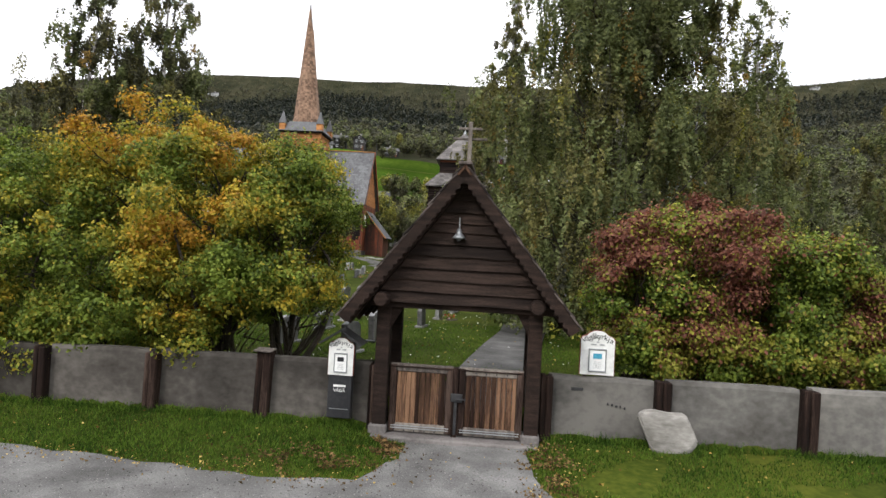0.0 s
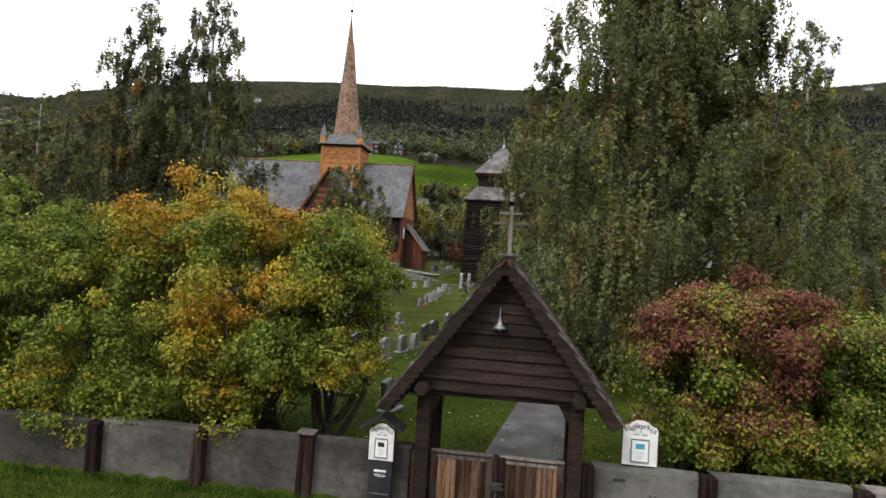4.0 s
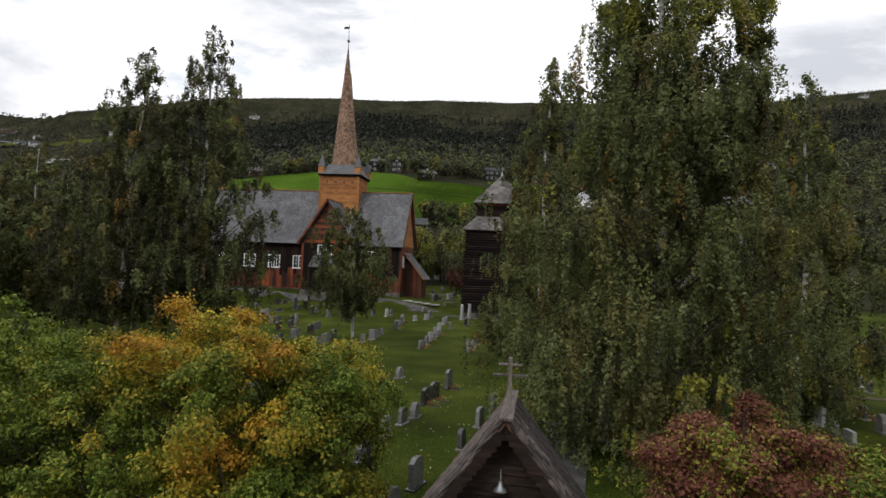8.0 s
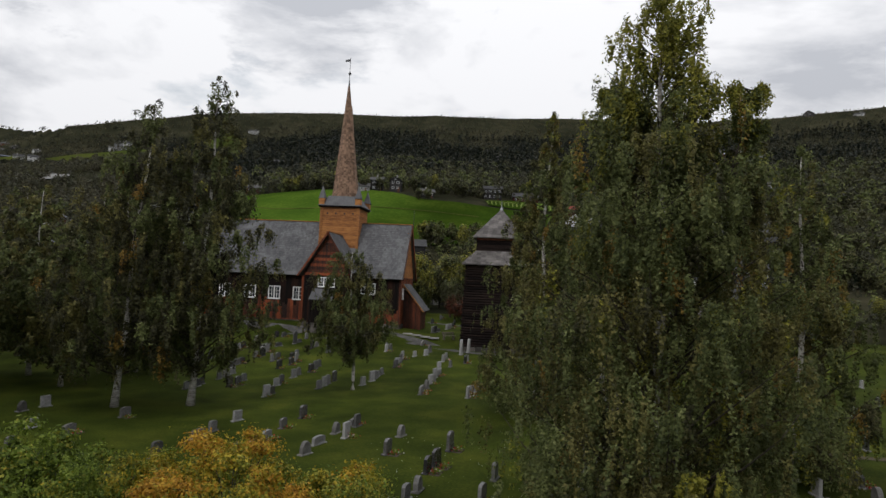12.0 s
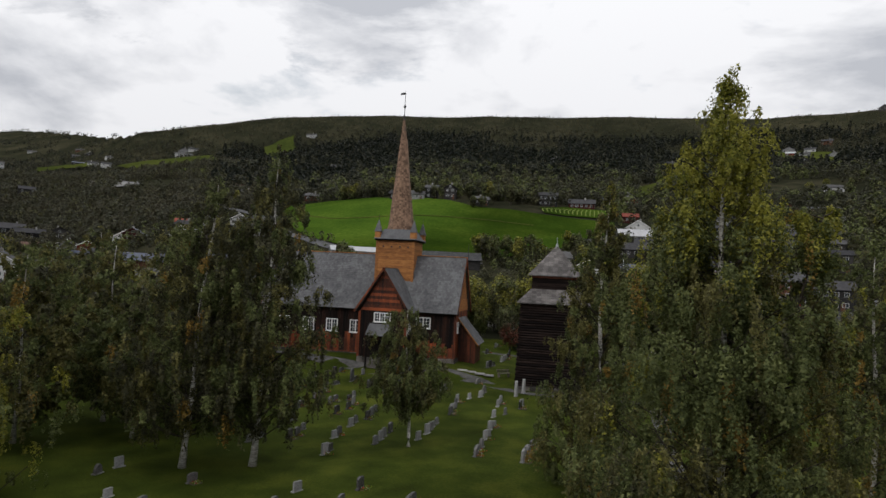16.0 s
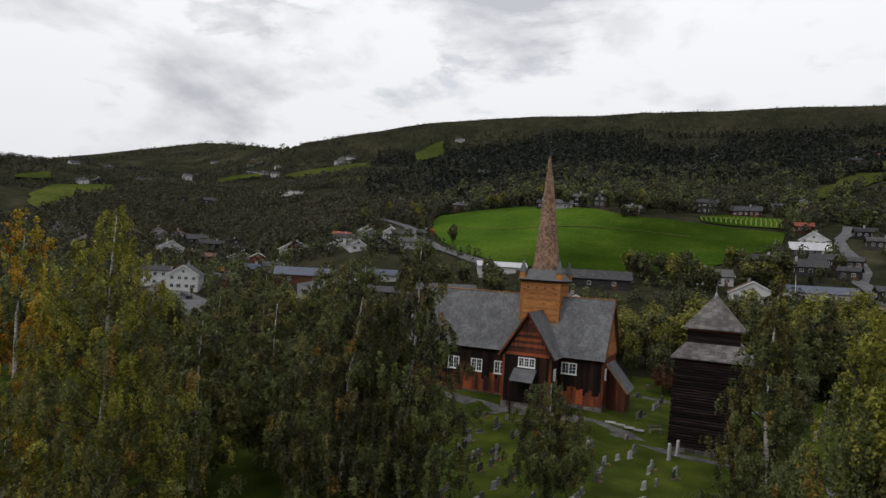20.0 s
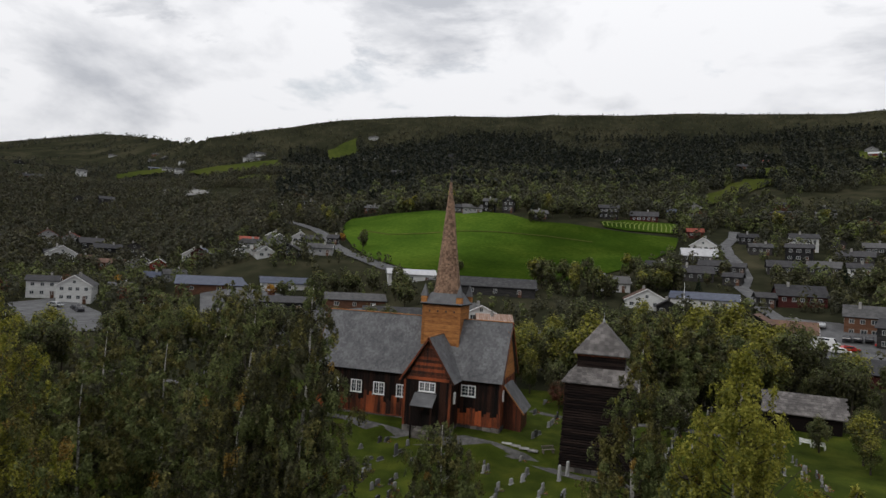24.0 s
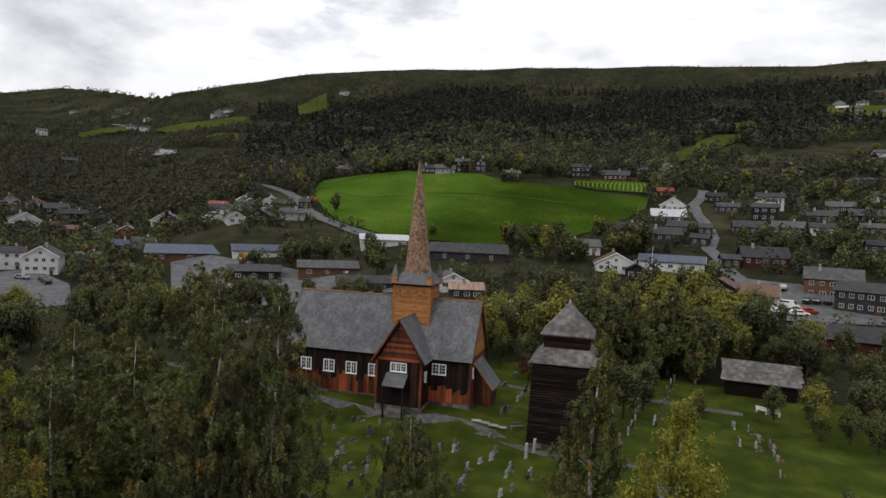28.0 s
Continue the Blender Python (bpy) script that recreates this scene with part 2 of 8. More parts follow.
BARK = material("birch_bark", (0.03, 0.026, 0.022), (0.62, 0.6, 0.56), 2.5, 0.85, 0.5, 10, (1, 1, 4), third=(0.36, 0.34, 0.31))
BROWN_BARK = material("brown_bark", (0.015, 0.012, 0.009), (0.075, 0.06, 0.045), 4, 0.9, 0.6, 25, third=(0.035, 0.028, 0.02))


def leaves(name, dark, mid, light, vary=0.42):
    return material(name, dark, light, 0.6, 0.6, 0, 3, island=vary, third=mid, transl=0.36, spec=0.22)


LEAF_BIRCH = leaves("birch_leaves", (0.036, 0.047, 0.0135), (0.094, 0.112, 0.035), (0.18, 0.195, 0.07), 0.36)
LEAF_DARK = leaves("dark_leaves", (0.0172, 0.0175, 0.00858), (0.0523, 0.0515, 0.0226), (0.117, 0.112, 0.0491), 0.36)
LEAF_GREEN = leaves("green_leaves", (0.03, 0.052, 0.006), (0.1, 0.143, 0.016), (0.205, 0.26, 0.037))
LEAF_YELLOW = leaves("yellow_leaves", (0.156, 0.127, 0.00984), (0.344, 0.262, 0.0197), (0.492, 0.385, 0.0451))
LEAF_ORANGE = leaves("orange_leaves", (0.17, 0.085, 0.009), (0.4, 0.21, 0.02), (0.56, 0.33, 0.042))
LEAF_RUST = leaves("rust_leaves", (0.09, 0.055, 0.012), (0.2, 0.125, 0.024), (0.32, 0.21, 0.05))
LEAF_RED = leaves("red_leaves", (0.062, 0.02, 0.014), (0.15, 0.05, 0.032), (0.235, 0.098, 0.055))
LEAF_OLIVE = leaves("olive_leaves", (0.08, 0.085, 0.01), (0.19, 0.19, 0.021), (0.32, 0.3, 0.045))
LEAF_DULL = leaves("dull_leaves", (0.0403, 0.0382, 0.0115), (0.108, 0.101, 0.0288), (0.202, 0.184, 0.0612), 0.36)
LEAF_LIME = leaves("lime_leaves", (0.09, 0.098, 0.012), (0.205, 0.2, 0.026), (0.335, 0.315, 0.053))
SPRUCE = leaves("spruce_needles", (0.006, 0.012, 0.006), (0.014, 0.026, 0.012), (0.035, 0.05, 0.02))
# far leaf colours, greyed in the base colour to stand in for distance haze
HAZY_GREEN = leaves("far_green", (0.026, 0.028, 0.016), (0.045, 0.046, 0.027), (0.074, 0.073, 0.043), 0.4)
HAZY_DULL = leaves("far_dull", (0.032, 0.03, 0.017), (0.056, 0.051, 0.029), (0.09, 0.082, 0.046), 0.4)
FAR_HEATH = leaves("far_heath", (0.045, 0.042, 0.02), (0.085, 0.076, 0.036), (0.13, 0.115, 0.055), 0.4)
FAR_SPRUCE = leaves("far_spruce", (0.006, 0.008, 0.006), (0.014, 0.018, 0.012), (0.034, 0.039, 0.026), 0.5)

# ---- building tools ----
def part(name, bm, mat, parent=None, label="", smooth=False):
    """Links a bmesh as one mesh object under a thing or under a part."""
    me = bpy.data.meshes.new(name)
    bm.to_mesh(me)
    bm.free()
    for m in mat if isinstance(mat, (list, tuple)) else [mat]:
        me.materials.append(m)
    if smooth:
        me.shade_smooth()
    ob = new(name, me)
    ob.parent = parent
    if label:
        ob["label"] = label
    return ob


def shared(name, me, parent=None, m=None, label=""):
    ob = new(name, me)
    ob.parent = parent
    if m is not None:
        ob.matrix_basis = m
    if label:
        ob["label"] = label
    return ob


def empty(name, x, y, z, rz=0, label="", category="", group="", kind=""):
    ob = new(name)
    ob.matrix_basis = pose(x, y, z, 0, 0, rz)
    return tagged(ob, label, category, group, kind)


def box(bm, x0, x1, y0, y1, z0, z1, bevel=0.0, m=None, mi=0):
    """Adds a box, with bevelled edges if asked, turned by m."""
    vs = bmesh.ops.create_cube(bm, size=1.0)["verts"]
    for v in vs:
        v.co = Vector(((x0 + x1) / 2 + v.co.x * (x1 - x0), (y0 + y1) / 2 + v.co.y * (y1 - y0), (z0 + z1) / 2 + v.co.z * (z1 - z0)))
    if bevel:
        es = list({e for v in vs for e in v.link_edges})
        got = bmesh.ops.bevel(bm, geom=es, offset=bevel, segments=1, affect="EDGES")
        vs = list({v for f in got["faces"] for v in f.verts} | {v for v in vs if v.is_valid})
    if m is not None:
        bmesh.ops.transform(bm, matrix=m, verts=[v for v in vs if v.is_valid])
    if mi:
        for f in {f for v in vs if v.is_valid for f in v.link_faces}:
            f.material_index = mi
    return vs


def boxed(x0, x1, y0, y1, z0, z1, bevel=0.0, m=None):
    bm = bmesh.new()
    box(bm, x0, x1, y0, y1, z0, z1, bevel, m)
    return bm


def prism(outline, y0, y1, axis="y"):
    """A solid from an outline in the x-z plane (axis y), the y-z plane (axis x) or the x-y plane (axis z)."""
    bm = bmesh.new()
    put = {"y": lambda a, b, c: (a, c, b), "x": lambda a, b, c: (c, a, b), "z": lambda a, b, c: (a, b, c)}[axis]
    lo = [bm.verts.new(put(a, b, y0)) for a, b in outline]
    hi = [bm.verts.new(put(a, b, y1)) for a, b in outline]
    n = len(outline)
    bm.faces.new(lo)
    bm.faces.new(hi[::-1])
    for i in range(n):
        bm.faces.new((lo[i], hi[i], hi[(i + 1) % n], lo[(i + 1) % n]))
    bmesh.ops.recalc_face_normals(bm, faces=bm.faces)
    return bm


def slab(bm, corners, thick):
    """Adds a flat piece of four corners with a thickness towards its underside."""
    c = [Vector(p) for p in corners]
    n = (c[1] - c[0]).cross(c[3] - c[0]).normalized()
    if n.z < 0:
        n = -n
    top = [bm.verts.new(p) for p in c]
    low = [bm.verts.new(p - n * thick) for p in c]
    fs = [bm.faces.new(top), bm.faces.new(low[::-1])]
    for i in range(4):
        fs.append(bm.faces.new((top[i], low[i], low[(i + 1) % 4], top[(i + 1) % 4])))
    bmesh.ops.recalc_face_normals(bm, faces=fs)


def tube(path, radii, sides=7):
    """A tapered round limb along points."""
    bm = bmesh.new()
    tube_into(bm, path, radii, sides)
    return bm


def tube_into(bm, path, radii, sides=7):
    rings = []
    for i, p in enumerate(path):
        p = Vector(p)
        a = Vector(path[min(i + 1, len(path) - 1)]) - Vector(path[max(i - 1, 0)])
        q = a.to_track_quat("Z", "Y")
        rings.append([bm.verts.new(p + q @ Vector((math.cos(k * math.tau / sides) * radii[i], math.sin(k * math.tau / sides) * radii[i], 0))) for k in range(sides)])
    for a, b in zip(rings, rings[1:]):
        for k in range(sides):
            bm.faces.new((a[k], a[(k + 1) % sides], b[(k + 1) % sides], b[k]))
    bm.faces.new(rings[0][::-1])
    bm.faces.new(rings[-1])


def sheet(name, verts, faces, mat, parent=None, smooth=False, index=None):
    """A mesh from arrays of places and faces."""
    me = bpy.data.meshes.new(name)
    me.from_pydata([tuple(v) for v in verts], [], [tuple(int(i) for i in f) for f in faces])
    for m in mat if isinstance(mat, (list, tuple)) else [mat]:
        me.materials.append(m)
    if index is not None:
        me.polygons.foreach_set("material_index", np.asarray(index, np.int32))
    if smooth:
        me.shade_smooth()
    ob = new(name, me)
    ob.parent = parent
    return ob


def gz(x, y):
    return float(ground(x, y))

# ---- lay of the land: height of the ground over the plan ----
AZ = [-180, -60, -46, -30, -13, 14, 40, 60, 180]
DIST = [0, 60, 90, 105, 140, 175, 190, 215, 240, 290, 312, 400, 600, 700]
LEFT = [0.5, 0.6, 1.2, 1.6, 2.6, 4.2, 4.8, 6, 8, 13, 15.5, 29, 76, 95]
MIDL = [0.5, 0.6, 2.6, 2.8, 4.6, 7.5, 9, 13.6, 24, 34, 39, 58, 104, 130]
MIDDLE = [0.5, 0.6, 3.1, 3.2, 5, 13, 17, 21.5, 28, 42, 52, 72, 128, 162]
RIGHT = [0.5, 0.6, 1.6, 2, 4.8, 8.6, 11.5, 18, 24, 37, 42, 68, 128, 160]
TABLE = np.array([LEFT, LEFT, LEFT, MIDL, MIDDLE, RIGHT, RIGHT, LEFT, LEFT])
SKY_AZ = [-180, -70, -59.5, -56.2, -52.4, -48.8, -45.4, -42.2, -39.9, -34.7, -29.4, -26.6, -18.3, -12.4, -8.5, 1.9, 9.7, 14.4, 18.6, 40, 180]
SKY_EL = [0.08, 0.088, 0.098, 0.114, 0.13, 0.146, 0.161, 0.165, 0.164, 0.191, 0.2135, 0.2235, 0.2395, 0.2435, 0.2505, 0.2505, 0.2425, 0.2385, 0.2405, 0.243, 0.104]


def ground(x, y):
    """Height of the ground at x, y (numpy arrays or numbers)."""
    x, y = np.asarray(x, float), np.asarray(y, float)
    d, az = np.hypot(x, y + 11), np.degrees(np.arctan2(x, y + 11))
    k = np.clip(np.searchsorted(AZ, az) - 1, 0, len(AZ) - 2)
    lo, hi = np.take(AZ, k), np.take(AZ, k + 1)
    w = (az - lo) / (hi - lo)
    w = w * w * (3 - 2 * w)
    cols = np.array([np.interp(d, DIST, row) for row in TABLE])
    pick = lambda i: np.take_along_axis(cols.reshape(len(AZ), -1), i.reshape(1, -1), 0).reshape(d.shape)
    z = pick(k) * (1 - w) + pick(k + 1) * w
    # the mountain side, up to its skyline
    crest = np.interp(az, SKY_AZ, SKY_EL)
    far = np.interp(az, [-60, -46, -38, 60], [1500, 1500, 800, 800])
    u = np.clip((d - 700) / (far - 700), 0, 1)
    start = (z - 18) / np.maximum(d, 1)
    slope = start + (crest - start) * (1 - (1 - u) ** 1.7)
    hill = 18 + d * slope
    hill = np.where(d > far, 18 + far * crest - (d - far) * 0.1, hill)
    z = np.where(d > 700, hill, z)
    # churchyard, wall and verge
    yard = np.interp(y, [-60, -6, -2.2, -0.3, 0.24, 0.46, 30, 50, 62, 70, 71.3, 72.3, 75, 90], [-0.4, -0.12, -0.02, 0.13, 0.16, 0.5, 0.5, 0.5, 0.9, 1.5, 1.9, 2.55, 2.8, 3.1])
    yard = yard - 0.16 * np.exp(-((x / 1.45) ** 4)) * np.clip((y + 1.8) / 1.3, 0, 1) * np.clip((4 - y) / 2.5, 0, 1)
    yard = yard + 0.35 * np.exp(-(((x + 28) / 14.5) ** 6)) * np.clip((y - 71.2) / 1.5, 0, 1) * np.clip((92 - y) / 4, 0, 1)
    yard = yard + np.clip((y - 60) / 30, 0, 1) * np.clip(-1.6 - x * 0.06, -1.6, 0.2)
    yard = yard - 0.95 * np.clip((-x - 7) / 17, 0, 1) * np.clip((y - 6) / 14, 0, 1) * np.clip((62 - y) / 16, 0, 1)
    b = np.clip((d - 85) / 30, 0, 1)
    b = np.maximum(b * b * (3 - 2 * b), np.where(y < -6, np.clip((d - 40) / 40, 0, 1), 0))
    return yard * (1 - b) + z * b

def knolls(x, y):
    """The hummocks of the mountain side."""
    d = np.hypot(x, y + 11)
    rough = np.clip((d - 350) / 600, 0, 1) * np.clip((1100 - d) / 500, 0.2, 1)
    lump = np.array([noise.noise(Vector((a * 0.006, b * 0.006, 0))) + 0.5 * noise.noise(Vector((a * 0.02, b * 0.02, 3))) for a, b in zip(x.ravel(), y.ravel())]).reshape(x.shape)
    return lump * rough * 7


# ---- the ground: one sheet out to the mountains ----
def make_ground():
    rad = [0.0] + list(np.arange(1.0, 10.4, 0.7)) + list(np.arange(10.4, 17.6, 0.22)) + list(np.arange(17.8, 30, 0.7)) + list(np.arange(30, 120, 2.2))
    while rad[-1] < 4600:
        rad.append(rad[-1] * 1.028)
    ang = list(np.arange(-75, 60, 0.6)) + list(np.arange(60, 285, 3.0))
    rad, ang = np.array(sorted(rad + [800.0])), np.radians(ang)
    R, A = np.meshgrid(rad, ang, indexing="ij")
    X, Y = R * np.sin(A), R * np.cos(A) - 11
    Z = ground(X, Y)
    Z = Z + knolls(X, Y)
    small = np.array([noise.noise(Vector((x * 0.5, y * 0.5, 7))) for x, y in zip(X.ravel(), Y.ravel())]).reshape(X.shape)
    Z = Z + small * 0.03 * (R < 120)
    n, k = len(ang), len(rad)
    verts = np.stack([X, Y, Z], -1).reshape(-1, 3)
    faces, index = [], []
    for i in range(k - 1):
        for j in range(n):
            a, b = i * n + j, i * n + (j + 1) % n
            faces.append((a, a + n, b + n, b))
            index.append(0 if rad[i] < 118 else 1)
    ob = sheet("ground", verts, faces, [GRASS, LAND], None, True, index)
    return tagged(ob, "green lawn of the churchyard running out to a wooded valley side", "ground", kind="structure")


make_ground()


def patch(name, outline, mat, lift, label, category, step=None, kind="structure"):
    """A thin sheet that follows the ground inside an outline, cut into cells."""
    bm = bmesh.new()
    vs = [bm.verts.new((x, y, 0)) for x, y in outline]
    bm.faces.new(vs)
    bmesh.ops.triangulate(bm, faces=bm.faces)
    if step:
        xs, ys = [p[0] for p in outline], [p[1] for p in outline]
        for lo, hi, axis in ((min(xs), max(xs), 0), (min(ys), max(ys), 1)):
            k = lo + step
            while k < hi:
                co, no = [0, 0, 0], [0, 0, 0]
                co[axis], no[axis] = k, 1
                bmesh.ops.bisect_plane(bm, geom=list(bm.verts) + list(bm.edges) + list(bm.faces), plane_co=co, plane_no=no)
                k += step
    for v in bm.verts:
        v.co.z = gz(v.co.x, v.co.y) + lift
    bmesh.ops.recalc_face_normals(bm, faces=bm.faces)
    for f in bm.faces:
        if f.normal.z < 0:
            f.normal_flip()
    ob = part(name, bm, mat, None, smooth=True)
    return tagged(ob, label, category, kind=kind)


def wavy(points, amount, seed):
    """Roughens an outline with points in between."""
    r = random.Random(seed)
    out = []
    for (x0, y0), (x1, y1) in zip(points, points[1:] + points[:1]):
        n = max(1, int(math.hypot(x1 - x0, y1 - y0) / (amount * 4)))
        for i in range(n):
            u = i / n
            out.append((x0 + (x1 - x0) * u + r.uniform(-amount, amount) * (i > 0), y0 + (y1 - y0) * u + r.uniform(-amount, amount) * (i > 0)))
    return out


def ribbon(name, line, width, mat, lift, label, category):
    """A road or path along a line of places."""
    pts = []
    for (x0, y0), (x1, y1) in zip(line, line[1:]):
        n = max(1, int(math.hypot(x1 - x0, y1 - y0) / 2.5))
        pts += [(x0 + (x1 - x0) * i / n, y0 + (y1 - y0) * i / n) for i in range(n)]
    pts.append(line[-1])
    r = random.Random(len(pts))
    verts, faces = [], []
    for i, (x, y) in enumerate(pts):
        a, b = pts[max(i - 1, 0)], pts[min(i + 1, len(pts) - 1)]
        dx, dy = b[0] - a[0], b[1] - a[1]
        ln = math.hypot(dx, dy) or 1
        for k in range(5):
            s = (k / 2 - 1) * width / 2 * (1 + r.uniform(-0.06, 0.06))
            px, py = x - dy / ln * s, y + dx / ln * s
            verts.append((px, py, gz(px, py) + lift))
    for i in range(len(pts) - 1):
        for k in range(4):
            faces.append((i * 5 + k, i * 5 + k + 1, i * 5 + 6 + k, i * 5 + 5 + k))
    ob = sheet(name, verts, faces, mat, None, True)
    bm = bmesh.new()
    bm.from_mesh(ob.data)
    bmesh.ops.recalc_face_normals(bm, faces=bm.faces)
    if sum(f.normal.z for f in bm.faces) < 0:
        bmesh.ops.reverse_faces(bm, faces=bm.faces)
    bm.to_mesh(ob.data)
    bm.free()
    return tagged(ob, label, category, kind="structure")


# gravel road before the wall, with its mouth at the gate
patch("road", wavy([(-40, -1.6), (-9, -1.95), (-5.3, -1.95), (-3.8, -2.1), (-2.5, -2.35), (-1.2, -2.2), (-0.75, -1.2), (-0.75, 0.25), (1.12, 0.25), (1.2, -1.1), (1.45, -2.4), (3.2, -3.3), (9, -3.7), (40, -4.2), (40, -9), (-40, -9)], 0.09, 3),
      GRAVEL, 0.03, "grey gravel road along the churchyard wall", "road", 2.0)

# ---- trees ----
def leaf_axes(out, bias, rng):
    """Two axes for each leaf, so that its face turns mostly outwards, as leaves do."""
    face = out * bias + rng.normal(size=out.shape) * 0.6
    face /= np.linalg.norm(face, axis=1, keepdims=True)
    a = np.cross(face, rng.normal(size=out.shape))
    a /= np.linalg.norm(a, axis=1, keepdims=True)
    return a, np.cross(face, a)


def facets(me, V):
    """Fills a mesh with separate flat pieces: V holds the corners of each (n, corners, 3)."""
    n, k = V.shape[:2]
    me.vertices.add(k * n)
    me.vertices.foreach_set("co", V.astype(np.float32).ravel())
    me.loops.add(k * n)
    me.loops.foreach_set("vertex_index", np.arange(k * n, dtype=np.int32))
    me.polygons.add(n)
    me.polygons.foreach_set("loop_start", np.arange(0, k * n, k, dtype=np.int32))


def leaf_mesh(name, P, size, mats, index, rng, flat=0.0, out=None, bias=1.0, fine=False):
    """Leaves as small flat blades at the places P (n, 3); out: the way that each one's bunch faces; fine: diamonds."""
    n = len(P)
    a = rng.normal(size=(n, 3))
    a[:, 2] = a[:, 2] * (1 - flat)
    a /= np.linalg.norm(a, axis=1, keepdims=True)
    b = np.cross(a, rng.normal(size=(n, 3)) * (1, 1, 1 - flat * 0.7))
    b /= np.linalg.norm(b, axis=1, keepdims=True)
    if out is not None:
        a, b = leaf_axes(out, bias, rng)
    s = size * rng.uniform(0.6, 1.35, (n, 1))
    if fine:
        V = np.stack([P - a * s * 0.62, P + b * s * 0.4, P + a * s * 0.62, P - b * s * 0.4], 1)
    else:
        V = np.stack([P - a * s * 0.5 - b * s * 0.46, P - a * s * 0.4 + b * s * 0.46, P + a * s * 0.78], 1)
    me = bpy.data.meshes.new(name)
    facets(me, V)
    for m in mats:
        me.materials.append(m)
    me.polygons.foreach_set("material_index", np.asarray(index, np.int32))
    me.update(calc_edges=True)
    return me


def bent(p, q, rng, bow, n=5):
    """Points along a limb that bows a little."""
    p, q = np.array(p, float), np.array(q, float)
    off = rng.normal(size=3) * bow * np.linalg.norm(q - p)
    return [tuple(p + (q - p) * u + off * math.sin(math.pi * u)) for u in np.linspace(0, 1, n)]


def birch(x, y, height, spread, low, limbs, fronds, per, leaf, mats, mix, seed, label, lean=(0, 0), hang=1.5, own_limbs=14, peak=0.22, taper=0.6, name="birch_tree", crest=0.0, forks=()):
    """A birch: white trunk, rising limbs, leaves on bunches of hanging twigs. low: where the crown starts; crest: share
    of the last leaf kind at the top, a sunlit tone put into the colour.
    """
    rng = np.random.default_rng(seed)
    z0 = gz(x, y)
    ob = empty(name, x, y, z0 - 0.05, 0, label, "tree", "trees of the churchyard")
    axis = lambda h: np.array([lean[0] * (h / height) ** 1.3 + 0.12 * math.sin(h * 0.5 + seed), lean[1] * (h / height) ** 1.3, h])
    hs = np.linspace(0, height * 0.97, 14)
    r0 = height * 0.0085 + 0.03
    part("trunk", tube([tuple(axis(h)) for h in hs], [r0 * (1 - h / height) ** 0.8 + 0.015 + (0.08 if h == 0 else 0) for h in hs], 9), BARK, ob, smooth=True)
    P, K, where, out = [], [], [], []
    twig = bmesh.new()
    lines = []
    for i in range(limbs):
        u = (i + rng.uniform(0, 1)) / limbs
        r = spread * min(1, (u + 0.05) / peak) ** 0.6 * max(1 - u, 0.015) ** taper * (1.1 - 0.65 * rng.uniform(0, 1) ** 1.6)
        zc = low + (height - low) * u
        az = i * 2.4 + rng.uniform(-0.5, 0.5)
        start = axis(max(zc - r * 0.75, low * 0.5))
        end = axis(zc) + np.array([math.cos(az) * r, math.sin(az) * r, rng.uniform(-0.2, 0.5)])
        lines.append((u, r, bent(start, end, rng, 0.1), i % max(1, limbs // own_limbs) == 0))
    for fx, fy, h0, h1, fr in forks:
        foot, tip = axis(h0), axis(h0) * (1, 1, 0) + np.array([fx, fy, h1])
        stem = np.array(bent(foot, tip, rng, 0.06, 7))
        part("limb", tube([tuple(p) for p in stem], np.linspace(r0 * 0.5, 0.015, 7), 7), BROWN_BARK, ob)
        for i in range(36):
            u = rng.uniform(0.3, 1.0)
            j = min(int(u * 6), 5)
            p = stem[j] + (stem[j + 1] - stem[j]) * (u * 6 - j)
            az, r = i * 2.4, fr * (1.35 - u) * rng.uniform(0.45, 1.1)
            lines.append((0.6, r, bent(p, p + np.array([math.cos(az) * r, math.sin(az) * r, r * 0.4]), rng, 0.1), False))
    for u, r, line, own in lines:
        rad = np.linspace(r0 * 0.38 * (1 - u * 0.7), 0.012, 5)
        if own:
            part("limb", tube(line, rad, 5), BROWN_BARK, ob)
        else:
            tube_into(twig, line, rad * 0.8, 4)
        line = np.array(line)
        k = max(2, int(fronds * (0.3 + r / spread)))
        thin = min(1.0, 0.2 + 2.0 * (1 - u))
        for t in np.append(1 - 0.7 * rng.uniform(0, 1, k - 1) ** 1.5, 1.0):
            j = min(int(t * 4), 3)
            p = line[j] + (line[j + 1] - line[j]) * (t * 4 - j)
            p = p + rng.normal(size=3) * (0.1 * r + 0.06) * (1, 1, 0.5)
            wide = max(0.05 + 0.022 * r, leaf * 0.75) * rng.uniform(0.7, 1.3)
            big = hang * rng.uniform(0.45, 1.05) * (0.3 + 0.7 * min(1, r / (spread * 0.5)))
            sway = rng.normal(size=2) * 0.08 * big
            for _ in range(int(rng.integers(5, 10))):
                q = rng.normal(size=2) * wide
                L = big * rng.uniform(0.35, 1.1)
                m = max(3, int(per * thin * rng.uniform(0.6, 1.3)))
                s = rng.uniform(0, 1, m)[:, None] ** 0.9
                c = q + s * (q * 0.35 + sway) + rng.normal(size=(m, 2)) * (0.02 + leaf * 0.3)
                P.append(np.concatenate([p[:2] + c, p[2] - np.hypot(*q) * 0.9 - s * L + rng.normal(size=(m, 1)) * 0.05], 1))
                K.append(np.full(m, len(where)))
                side = np.append(q / wide * 0.55 + p[:2] / (np.hypot(*p[:2]) + 0.3) * 0.6, 0.0)
                out.append(side + np.array([0, 0, 1.0]) * (0.75 - 0.6 * s))
            where.append(p)
